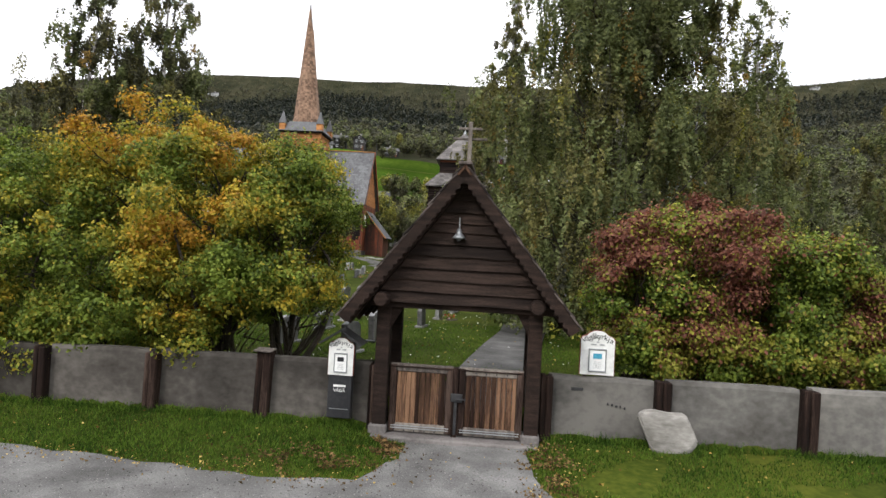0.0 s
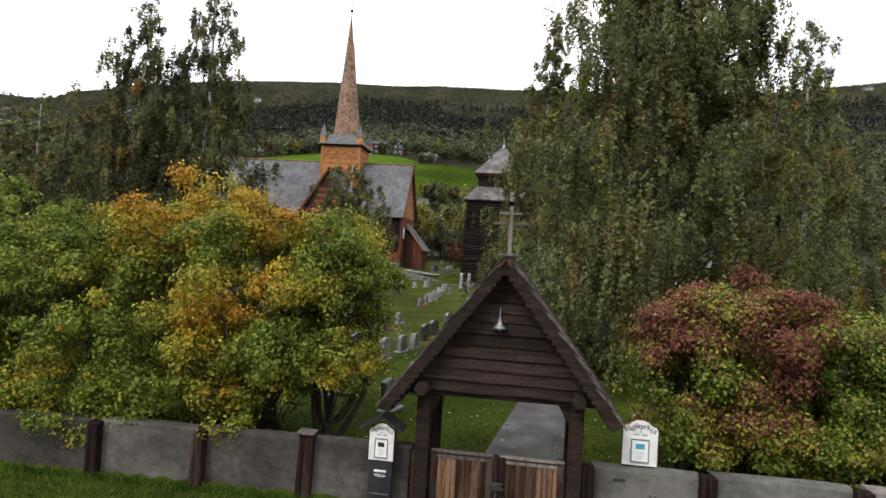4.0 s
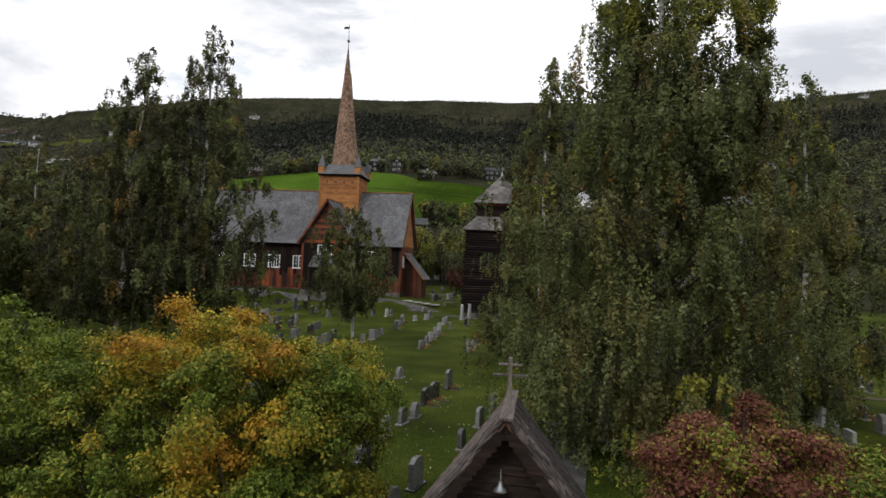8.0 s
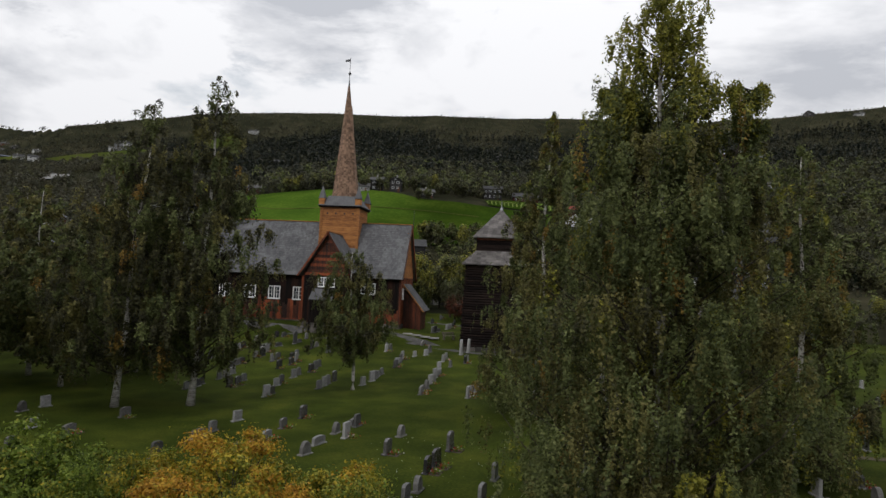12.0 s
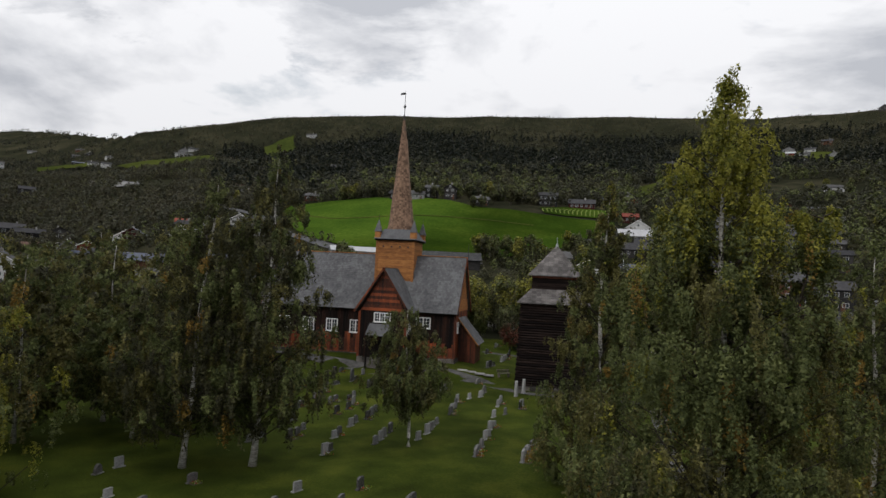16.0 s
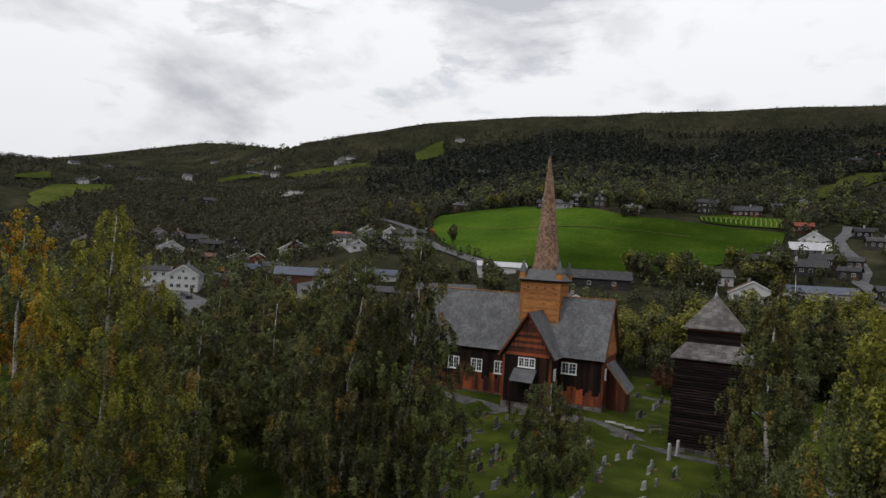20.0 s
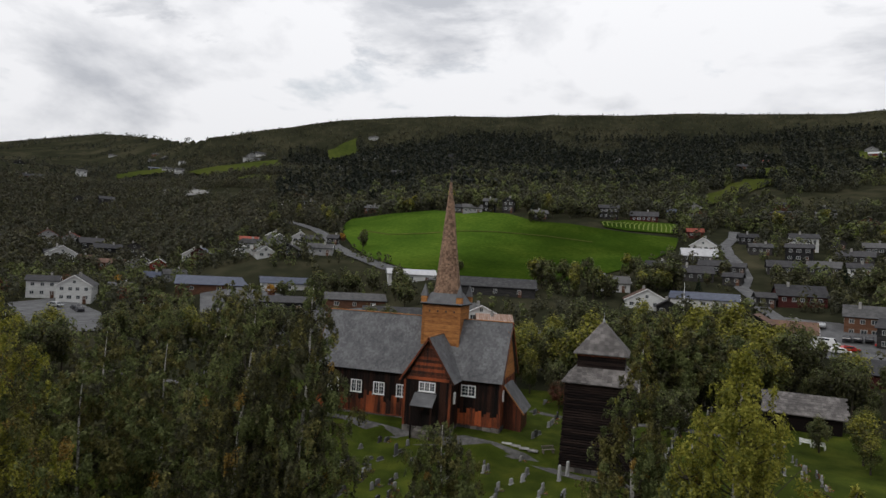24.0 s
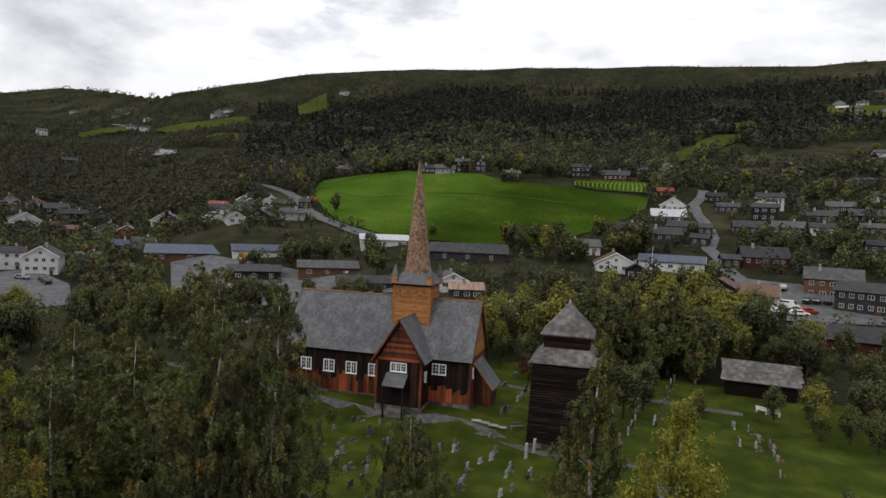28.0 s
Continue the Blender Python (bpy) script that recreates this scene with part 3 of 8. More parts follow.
    part("branchwork", twig, BROWN_BARK, ob)["kind"] = "stuff"
    P, K, where, out = np.concatenate(P), np.concatenate(K), np.array(where), np.concatenate(out)
    f = np.array([noise.noise(Vector(w * 0.45) + Vector((seed * 2.3, 0, 0))) for w in where]) + rng.normal(size=len(where)) * 0.14
    main = [m if m > 0.04 else 0.0 for m in mix]
    pick = np.searchsorted(np.quantile(f, np.clip(np.cumsum(main)[:-1] / sum(main), 0, 1)), f)
    for j, m in enumerate(mix):
        if 0 < m <= 0.04:
            pick[rng.uniform(0, 1, len(where)) < m] = j
    idx = pick[K]
    # sunlight on the upper crown, painted by switching to the last leaf kind
    if crest:
        high = np.clip((P[:, 2] / height - 0.55) / 0.42, 0, 1) * crest + rng.normal(size=len(P)) * 0.12 + rng.normal(size=len(where))[K] * 0.12
        idx = np.where(high > 0.5, len(mats) - 1, idx)
    keep = P[:, 2] > 0.35
    me = leaf_mesh("crown", P[keep], leaf, mats, idx[keep], rng, out=out[keep])
    shared("crown", me, ob)
    return ob


def bushy(x, y, height, rx, ry, low, clumps, per, leaf, mats, mix, seed, label, stems=6, name="rowan_tree", patch=0.8, group="trees behind the wall", picker=None, clump=0.165, fringe=4):
    """A broad tree of many stems with leaves in flattened clumps."""
    rng = np.random.default_rng(seed)
    ob = empty(name, x, y, gz(x, y) - 0.05, 0, label, "tree", group)
    cz, rz = (height + low - 0.6) / 2, (height - low + 0.6) / 2
    C = []
    lobes = []
    for i in range(max(12, clumps // 5)):
        v = rng.normal(size=3)
        v /= np.linalg.norm(v)
        v = np.sign(v) * np.abs(v) ** 0.75
        lobes.append((v * (rx, ry, rz) * rng.uniform(0.55, 0.98) + (0, 0, cz), rng.uniform(0.25, 0.52) * min(1.2, rx * 0.62)))
    for i in range(fringe):
        lobes.append((np.array([rx * (2 * (i + rng.uniform(0.2, 0.8)) / fringe - 1), -ry * rng.uniform(0.7, 0.92), low + rng.uniform(0.3, 0.9)]), rng.uniform(0.35, 0.55)))
    while len(C) < clumps:
        c, rr = lobes[len(C) % len(lobes)]
        v = rng.normal(size=3) + 1.1 * (c - (0, 0, cz)) / np.linalg.norm((c - (0, 0, cz)) + 0.01)
        v /= np.linalg.norm(v)
        C.append(tuple(c + v * rr * rng.uniform(0.7, 1.0)))
    C = np.array(C)
    for i in range(stems):
        a = i * math.tau / stems + rng.uniform(-0.4, 0.4)
        foot = (math.cos(a) * 0.25, math.sin(a) * 0.25, 0)
        tip = C[rng.integers(len(C))] * (0.8, 0.8, 0.9)
        part("stem", tube(bent(foot, tip, rng, 0.12, 6), np.linspace(0.045 + height * 0.006, 0.012, 6), 6), BROWN_BARK, ob)
    twigs = bmesh.new()
    for c in C[:: max(1, len(C) // 60)]:
        s = np.array([c[0] * 0.3, c[1] * 0.3, max(0.4, c[2] - 0.9)])
        tube_into(twigs, bent(s, c, rng, 0.1, 4), [0.022, 0.016, 0.011, 0.006], 4)
    part("branchwork", twigs, BROWN_BARK, ob)["kind"] = "stuff"
    k = np.repeat(np.arange(clumps), per)
    g = rng.normal(size=(len(k), 3)) * (1.0, 1.0, 0.72) * clump * rng.uniform(0.6, 1.3, clumps)[k][:, None]
    P = C[k] + g
    keep = P[:, 2] > low - 0.25 + 0.25 * np.sin(P[:, 0] * 3.0 + seed)
    P, k = P[keep], k[keep]
    if picker:
        idx = picker(C[k] * 0.8 + P * 0.2 + np.array([x, y, 0]), rng)
    else:
        f = np.array([noise.noise(Vector(c * patch) + Vector((seed * 3.1, 0, 0))) for c in C])[k] + rng.normal(size=len(k)) * 0.12
        idx = np.searchsorted(np.quantile(f, np.cumsum(mix)[:-1]), f)
    out = g[keep] / clump + (C[k] - (0, 0, cz)) / (rx, ry, rz) * 0.6 + (0, 0, 0.6)
    shared("crown", leaf_mesh("crown", P, leaf, mats, idx, rng, out=out, bias=0.7, fine=True), ob)
    return ob


# the row of rowans and maples behind the wall, west of the gate, turning yellow
def west_colour(P, rng):
    """0 green, 1 yellow, 2 orange, 3 olive."""
    f = np.array([noise.noise(Vector(p * 0.75)) + 0.5 * noise.noise(Vector(p * 2.2)) for p in P[::8]])
    f = np.repeat(f, 8)[: len(P)] + rng.normal(size=len(P)) * 0.2
    top = np.clip((P[:, 2] - 3.6) / 1.3, 0, 1) * np.exp(-((P[:, 0] + 6.9) / 1.8) ** 2)
    low = np.exp(-(((P[:, 0] + 4.95) / 0.55) ** 2 + ((P[:, 2] - 2.95) / 0.6) ** 2 + ((P[:, 1] - 0.8) / 0.9) ** 2))
    tail = np.exp(-(((P[:, 0] + 5.25) / 0.3) ** 2 + ((P[:, 2] - 1.3) / 0.35) ** 2))
    east = np.clip((P[:, 2] - 3.9) / 1.0, 0, 1) * np.exp(-((P[:, 0] + 4.3) / 0.8) ** 2)
    s = f * 0.7 + top * 0.74 + low * 0.9 + tail * 0.8 + east * 0.52
    s = s + rng.normal(size=len(P)) * 0.07 - 0.22 * np.clip((-8.0 - P[:, 0]) / 2.0, 0, 1)
    return np.where(s > 0.66, 2, np.where(s > 0.34, 1, np.where(s > 0.08, 3, 0)))


WEST = [LEAF_GREEN, LEAF_YELLOW, LEAF_ORANGE, LEAF_OLIVE]
for i, (x, y, h, rx, ry, low, per) in enumerate([(-14.3, 3.0, 4.5, 2.2, 2.4, 0.7, 120), (-12.0, 3.2, 4.8, 1.8, 2.3, 0.8, 140), (-10.0, 2.5, 4.6, 2.0, 2.5, 0.45, 200), (-8.1, 2.5, 5.15, 1.9, 2.5, 0.4, 250), (-6.3, 2.5, 5.4, 1.8, 2.45, 0.6, 255), (-4.85, 2.4, 4.95, 1.5, 2.25, 1.2, 250), (-3.72, 2.7, 4.75, 1.15, 2.1, 1.5, 220)]):
    bushy(x, y, h, rx, ry, low, 560, int(per * 0.46), 0.06 if x > -11 else 0.085, WEST, None, 20 + i, "broad rowan tree turning green to yellow and orange, behind the wall", 7, picker=west_colour, clump=0.13)


# the bushes east of the gate: green below, rust-red on top
def east_colour(P, rng):
    """0 green, 1 red, 2 olive, 3 lime."""
    f = np.array([noise.noise(Vector(p * 0.9)) for p in P[::8]])
    f = np.repeat(f, 8)[: len(P)] + rng.normal(size=len(P)) * 0.12
    red = np.clip((P[:, 2] - 1.5) / 1.5, 0, 1) * np.exp(-((P[:, 0] - 4.1) / 2.1) ** 2)
    s = f * 0.75 + red * 0.6
    lime = (f > 0.02) & ((P[:, 0] > 6.0) | (P[:, 2] < 1.7))
    return np.where(s + rng.normal(size=len(P)) * 0.1 > np.where(rng.uniform(0, 1, len(P)) < 0.72, 0.27, 0.52), 1, np.where(s > 0.2, 2, np.where(lime, 3, 0)))


EAST = [LEAF_GREEN, LEAF_RED, LEAF_OLIVE, LEAF_LIME]
for i, (x, y, h, rx, ry, low) in enumerate([(3.4, 2.3, 3.5, 0.85, 1.7, 0.75), (4.4, 2.4, 4.0, 1.15, 1.85, 0.65), (5.6, 2.3, 3.7, 1.1, 1.8, 0.6), (6.75, 2.2, 3.4, 1.05, 1.75, 0.6), (8.2, 2.5, 3.0, 1.1, 1.7, 0.6)]):
    bushy(x, y, h, rx, ry, low, 460, 110, 0.06, EAST, None, 40 + i, "bush with green leaves turning rust red, behind the wall", 6, picker=east_colour, name="maple_bush", clump=0.13)

BIRCH_MIX = [LEAF_BIRCH, LEAF_DARK, LEAF_DULL, LEAF_RUST, LEAF_LIME]
birch(5.4, 15.0, 22.7, 7.4, 0.6, 225, 12, 23, 0.098, BIRCH_MIX, (0.61, 0.05, 0.29, 0.015, 0.035), 3, "tall weeping birch, white trunk, green leaves turning yellow-green on top", (-0.4, -0.6), 2.4, 20, 0.14, 0.76, crest=1.2, forks=((3.5, 0.4, 7.0, 17.4, 2.3), (-2.2, 0.9, 8.5, 18.0, 1.9)))
birch(1.2, 34.6, 21.6, 5.4, 0.8, 160, 8, 18, 0.125, BIRCH_MIX, (0.5, 0.12, 0.36, 0.02, 0.0), 4, "slender birch with a pale trunk and thin yellowing crown", (0.4, 0), 1.5, 10, 0.2, 0.95, crest=0.4)
birch(-28.6, 32.2, 22.2, 6.6, 4.6, 125, 8, 19, 0.14, BIRCH_MIX, (0.34, 0.46, 0.18, 0.02, 0.0), 5, "dark weeping birch among the graves", (1.5, 0), 1.9, 14, 0.2, 0.72)
birch(-24.1, 34.4, 24.6, 6.6, 4.6, 125, 8, 19, 0.14, BIRCH_MIX, (0.34, 0.46, 0.18, 0.02, 0.0), 6, "dark weeping birch with a white trunk among the graves", (0.8, 0), 2.0, 14, 0.2, 0.72)
birch(-14.0, 42.3, 12.0, 4.6, 3.9, 80, 7, 18, 0.12, BIRCH_MIX, (0.45, 0.25, 0.29, 0.01, 0.0), 7, "small round-headed birch on the lawn before the church", (-0.6, 0), 1.5, 10, 0.35, 0.5)
YELLOWING = [LEAF_BIRCH, LEAF_DARK, LEAF_DULL, LEAF_RUST, LEAF_LIME]
birch(-39.6, 19.5, 24.4, 9.2, 1.4, 160, 9, 18, 0.14, YELLOWING, (0.22, 0.03, 0.34, 0.03, 0.38), 8, "tall birch with a yellow-green crown", (0, 0), 2.2, 10, 0.2, 0.6, crest=0.95)
birch(-51.3, 20.7, 24.2, 6.4, 2.5, 95, 8, 16, 0.17, [LEAF_LIME, LEAF_ORANGE, LEAF_YELLOW, LEAF_BIRCH], (0.2, 0.3, 0.35, 0.15), 9, "birch with an orange and yellow crown", (0, 0), 1.9, 8)
birch(13.8, 23.0, 16.8, 4.0, 0.7, 95, 8, 18, 0.12, BIRCH_MIX, (0.5, 0.16, 0.27, 0.03, 0.04), 10, "weeping birch with a pale trunk near the graves", (0, 0), 1.9, 10, 0.22, 0.6)
birch(17.6, 12.0, 15.5, 4.2, 0.7, 80, 6, 17, 0.12, BIRCH_MIX, (0.5, 0.25, 0.24, 0.01, 0.0), 11, "weeping birch beside the lawn", (0, 0), 1.7, 10, crest=0.4)
birch(21.6, 21.5, 16.5, 3.9, 1.2, 80, 6, 17, 0.12, BIRCH_MIX, (0.5, 0.22, 0.25, 0.03, 0.0), 13, "upright birch with a few yellow leaves", (0, 0), 1.6, 10, 0.2, 0.75)
DUSKY = [LEAF_DARK, LEAF_BIRCH, LEAF_DULL]
for k, (x, y, h, sp, dark) in enumerate([(-36.5, 47.0, 15.5, 5.6, 0.3), (-43.5, 42.0, 17.2, 6.0, 0.22), (-57, 48, 17, 6.4, 0.25), (-62, 62, 18, 6.2, 0.45), (-47, 60, 19.5, 5.2, 0.5), (-53, 70, 20, 5.6, 0.5), (-70, 46, 18, 6.6, 0.35), (-64, 80, 18, 5.6, 0.45), (-44.5, 33.0, 16.5, 5.8, 0.2), (-54.0, 33.0, 17.0, 5.8, 0.2), (-37.5, 38.0, 14.0, 4.8, 0.3)]):
    birch(x, y, h, sp, 3.0, 75, 6, 11, 0.25, DUSKY, (dark * 0.6, 0.66 - dark * 0.6, 0.34), 60 + k, "broad dusky green birch among the graves", (0, 0), 1.5, 9, 0.35, 0.5)
# the birches along the river bank behind the bell tower
for k, (x, y, h, sp) in enumerate([(1.5, 103, 15, 2.6), (5.0, 108, 16.5, 2.8), (9.0, 104, 14, 2.6), (12.5, 110, 16, 2.7), (-1.5, 110, 14.5, 2.5), (16.5, 106, 13.5, 2.6)]):
    birch(x, y, h, sp, 2.6, 60, 5, 13, 0.3, BIRCH_MIX, (0.46, 0.24, 0.29, 0.01, 0.0), 90 + k, "tall narrow birch on the river bank", (0, 0), 1.6, 6, 0.3, 0.5)

# ---- churchyard wall ----
def wall_run(name, x0, x1, z0, z1, label, mat=RENDER_GREY):
    ob = empty(name, 0, 0, 0, 0, label, "wall", kind="structure")
    n = max(2, int((x1 - x0) / 0.5))
    bm = bmesh.new()
    r = random.Random(int(x0 * 10))
    prof = [(0.2, z0 - 0.5), (0.2, z1 - 0.06), (0.22, z1), (0.42, z1), (0.44, z1 - 0.06), (0.44, z0 - 0.5)]
    rows = []
    for i in range(n + 1):
        x = x0 + (x1 - x0) * i / n
        s = r.uniform(-0.012, 0.012)
        rows.append([bm.verts.new((x, y + s, z + (s if z > z0 else 0))) for y, z in prof])
    for a, b in zip(rows, rows[1:]):
        for k in range(5):
            bm.faces.new((a[k], b[k], b[k + 1], a[k + 1]))
    bm.faces.new(rows[0])
    bm.faces.new(rows[-1][::-1])
    bmesh.ops.recalc_face_normals(bm, faces=bm.faces)
    part("render", bm, mat, ob)
    return ob


WALL_LABEL = "grey rendered churchyard wall, stained and patched"
bays = [-24, -20.9, -18.6, -16.4, -14.2, -11.9, -9.5, -7.3, -5.3, -3.33, -1.36]
for a, b in zip(bays, bays[1:]):
    wall_run("churchyard_wall", a + 0.1, b - 0.1, 0.2, 1.1 + 0.008 * (a + 24) - 0.08, "brown-grey rendered churchyard wall, stained and damp", RENDER_BROWN)
bays_r = [1.46, 3.4, 5.73, 8.1, 10.4, 12.7, 15, 17.4, 19.8, 22.2]
for a, b in zip(bays_r, bays_r[1:]):
    wall_run("churchyard_wall", a + 0.1, b - 0.1, 0.2, 1.16 + 0.01 * (a - 1.5), WALL_LABEL)


def wall_post(x, top, lean, half=0.125, capped=False):
    ob = empty("wall_post", x, 0.12, gz(x, 0.1) - 0.02, 0, "dark tarred split timber post set into the wall", "post", "posts along the wall")
    for a, b, front in ((-half, -half * 0.12, -0.1), (-half * 0.08, half, -0.115)):
        bm = boxed(a, b, front, 0.12, 0, top + (0.0 if a < -0.05 else -0.012), 0.015, pose(0, 0, 0, 0, lean))
        part("timber", bm, POST_WOOD, ob)
    if capped:
        bm = boxed(-half - 0.03, half + 0.03, -0.14, 0.16, top, top + 0.025, 0.006, pose(0, 0, 0, 3, lean))
        part("cap", bm, GREYWOOD, ob, "weathered grey cap board")


for i, x in enumerate(bays[1:-1]):
    wall_post(x, 1.16 if x > -4 else 1.0, (i % 3 - 1) * 0.8 + 1, 0.125 if x > -4 else 0.11, x > -4)
for i, x in enumerate(bays_r[1:-1]):
    wall_post(x, 1.06, (i % 3 - 1) * 0.8 + 1)

wall_post(-1.43, 1.12, 0, 0.05)
wall_post(1.5, 1.1, 0, 0.1)

# ---- lych gate ----
GX = -0.02
gate = empty("lych_gate", GX, 0, 0, -1.5, "tall tarred timber lych gate with a steep shingled gable roof", "gate")
for x in (-1.24, 1.28):
    for y in (0.0, 1.25):
        part("post", boxed(x - 0.115, x + 0.115, y - 0.115, y + 0.115, 0.2, 2.2, 0.012), TARRED, gate)
        part("plinth", boxed(x - 0.17, x + 0.14, y - 0.16, y + 0.17, -0.2, 0.215, 0.03), SLATE, gate, "rough grey stone plinth")
for x in (-1.24, 1.28):
    s = 1 if x < 0 else -1
    part("brace", prism([(x + s * 0.115, 1.82), (x + s * 0.115, 2.2), (x + s * 0.33, 2.2)], -0.05, 0.05), TARRED, gate)
    part("eave_plate", tube([(x, -0.5, 2.31), (x, -0.46, 2.31), (x, 1.75, 2.31)], [0.1, 0.125, 0.125], 12), TARRED, gate, "round log eave plate")
part("tie_beam", boxed(-1.5, 1.6, -0.14, 0.12, 2.17, 2.3, 0.012), TARRED, gate)
part("rear_beam", boxed(-1.4, 1.5, 1.13, 1.37, 2.17, 2.33, 0.012), TARRED, gate)
APEX, EAVE = (0.02, 4.52), 2.02


def gable_half(z):
    return (4.42 - z) / (4.42 - 2.1) * 1.72


rg = random.Random(5)
z = 2.28
k = 0
while z < 4.25:
    h = rg.uniform(0.15, 0.21)
    w0, w1 = max(gable_half(z) - 0.13, 0.03), max(gable_half(z + h) - 0.13, 0.02)
    bm = bmesh.new()
    n = 8
    low, top = [], []
    for i in range(n + 1):
        u = i / n * 2 - 1
        wob = noise.noise(Vector((u * 2, k * 3.1, 0))) * 0.018
        low.append([(u * w0 + 0.02, -0.225, z - 0.014 + wob), (u * w0 + 0.02, -0.165, z - 0.014 + wob)])
        top.append([(u * w1 + 0.02, -0.172, z + h + 0.01), (u * w1 + 0.02, -0.145, z + h + 0.01)])
    vl = [[bm.verts.new(p) for p in q] for q in low]
    vt = [[bm.verts.new(p) for p in q] for q in top]
    for i in range(n):
        bm.faces.new((vl[i][0], vl[i + 1][0], vt[i + 1][0], vt[i][0]))
        bm.faces.new((vl[i][1], vt[i][1], vt[i + 1][1], vl[i + 1][1]))
        bm.faces.new((vl[i][0], vl[i][1], vl[i + 1][1], vl[i + 1][0]))
    part("gable_board", bm, TARRED_X, gate)
    z += h
    k += 1
part("gable_board", prism([(-1.45, 2.3), (1.5, 2.3), (0.02, 4.3)], 1.27, 1.3), TARRED_X, gate)
# roof: rafters, boarding, shingles and the toothed barge boards
for s in (-1, 1):
    run, rise = 1.88, 4.5 - EAVE
    ln = math.hypot(run, rise)
    bm = bmesh.new()
    slab(bm, [(0.02, -0.52, 4.46), (0.02 + s * run, -0.52, EAVE - 0.03), (0.02 + s * run, 1.8, EAVE - 0.03), (0.02, 1.8, 4.46)], 0.05)
    part("roof_boarding", bm, TARRED, gate)
    for y in (-0.3, 0.35, 1.0, 1.6):
        bm = bmesh.new()
        slab(bm, [(0.02, y - 0.05, 4.4), (0.02 + s * run * 0.985, y - 0.05, EAVE - 0.08), (0.02 + s * run * 0.985, y + 0.05, EAVE - 0.08), (0.02, y + 0.05, 4.4)], 0.1)
        part("rafter", bm, TARRED, gate)
    # barge board with saw-tooth lower edge
    bm = bmesh.new()
    a, b = Vector((0.02, 0, 4.47)), Vector((0.02 + s * run, 0, EAVE - 0.03))
    d = (b - a).normalized()
    nrm = Vector((-d.z * s, 0, d.x * s))
    if nrm.z < 0:
        nrm = -nrm
    teeth = 26
    top, low = [], []
    for i in range(teeth):
        p, q = a + (b - a) * (i / teeth), a + (b - a) * ((i + 1) / teeth)
        low += [p - nrm * 0.10, (p + q) / 2 - nrm * 0.15]
    low.append(b - nrm * 0.10)
    bm.free()
    ring = [a + nrm * 0.05] + low + [b + nrm * 0.05]
    bm = prism([(v.x, v.z) for v in ring], -0.57, -0.535)
    part("barge_board", bm, TARRED, gate, "barge board with a saw-tooth edge")
    # shingle courses
    rest = bmesh.new()
    for c in range(15):
        r2 = random.Random(c * 7 + s)
        y = -0.58
        while y < 1.8:
            y1 = min(y + r2.uniform(0.1, 0.17), 1.86)
            lift = r2.uniform(0.0, 0.018)
            base = a + (b - a) * (1 - c / 15) + d * r2.uniform(-0.01, 0.04)
            up = a + (b - a) * max(0, 1 - c / 15 - 1.35 / 15)
            lo, hi = base + nrm * (0.08 + lift), up + nrm * (0.055 + lift)
            own = y < 0.5
            bm = bmesh.new() if own else rest
            slab(bm, [(hi.x, y, hi.z), (lo.x, y, lo.z), (lo.x, y1 - 0.012, lo.z), (hi.x, y1 - 0.012, hi.z)], 0.022)
            if own:
                part("shingle", bm, GATE_SHINGLE, gate)
            y = y1
    part("shingle_rest", rest, GATE_SHINGLE, gate)["kind"] = "stuff"
part("ridge_board", boxed(-0.09, 0.13, -0.6, 1.88, 4.53, 4.58, 0.01), GATE_SHINGLE, gate)
part("ridge_beam_end", boxed(-0.09, 0.13, -0.45, -0.2, 4.2, 4.36, 0.03), TARRED, gate, "rounded dark end of the ridge beam")
# pale patch at the peak
for s in (-1, 1):
    bm = bmesh.new()
    slab(bm, [(0.02, -0.59, 4.53), (0.02 + s * 0.12, -0.59, 4.37), (0.02 + s * 0.12, -0.575, 4.37), (0.02, -0.575, 4.53)], 0.035)
    part("peak_cap", bm, OLDWOOD, gate, "bare pale wood at the peak")
# cross on the ridge
cross = part("ridge_cross", boxed(-0.015, 0.055, 0.31, 0.37, 4.5, 5.4, 0.01), GREYWOOD, gate, "weathered double cross on the ridge")
for zc, w in ((5.08, 0.3), (5.26, 0.2)):
    part("cross_arm", boxed(0.02 - w, 0.02 + w, 0.315, 0.365, zc, zc + 0.04, 0.006), GREYWOOD, cross)
# lamp
lamp = part("gable_lamp", tube([(-0.04, -0.3, 3.42), (-0.04, -0.3, 3.7)], [0.012, 0.012], 8), ZINC, gate, "small bell-shaped grey metal lamp")
bm = tube([(-0.04, -0.3, 3.36), (-0.04, -0.3, 3.40), (-0.04, -0.3, 3.45), (-0.04, -0.3, 3.52)], [0.125, 0.085, 0.045, 0.03], 14)
part("lamp_shade", bm, ZINC, lamp, smooth=True)
part("lamp_bulb", tube([(-0.04, -0.3, 3.32), (-0.04, -0.3, 3.35), (-0.04, -0.3, 3.38)], [0.02, 0.045, 0.03], 10), ZINC, lamp, smooth=True)
part("lamp_arm", tube([(-0.04, -0.3, 3.68), (-0.04, -0.17, 3.68)], [0.012, 0.012], 6), ZINC, lamp)
# threshold and the two leaves
part("threshold", boxed(-1.35, 1.4, -0.3, 0.3, -0.15, 0.075, 0.02), SLATE, gate, "worn grey threshold stone")


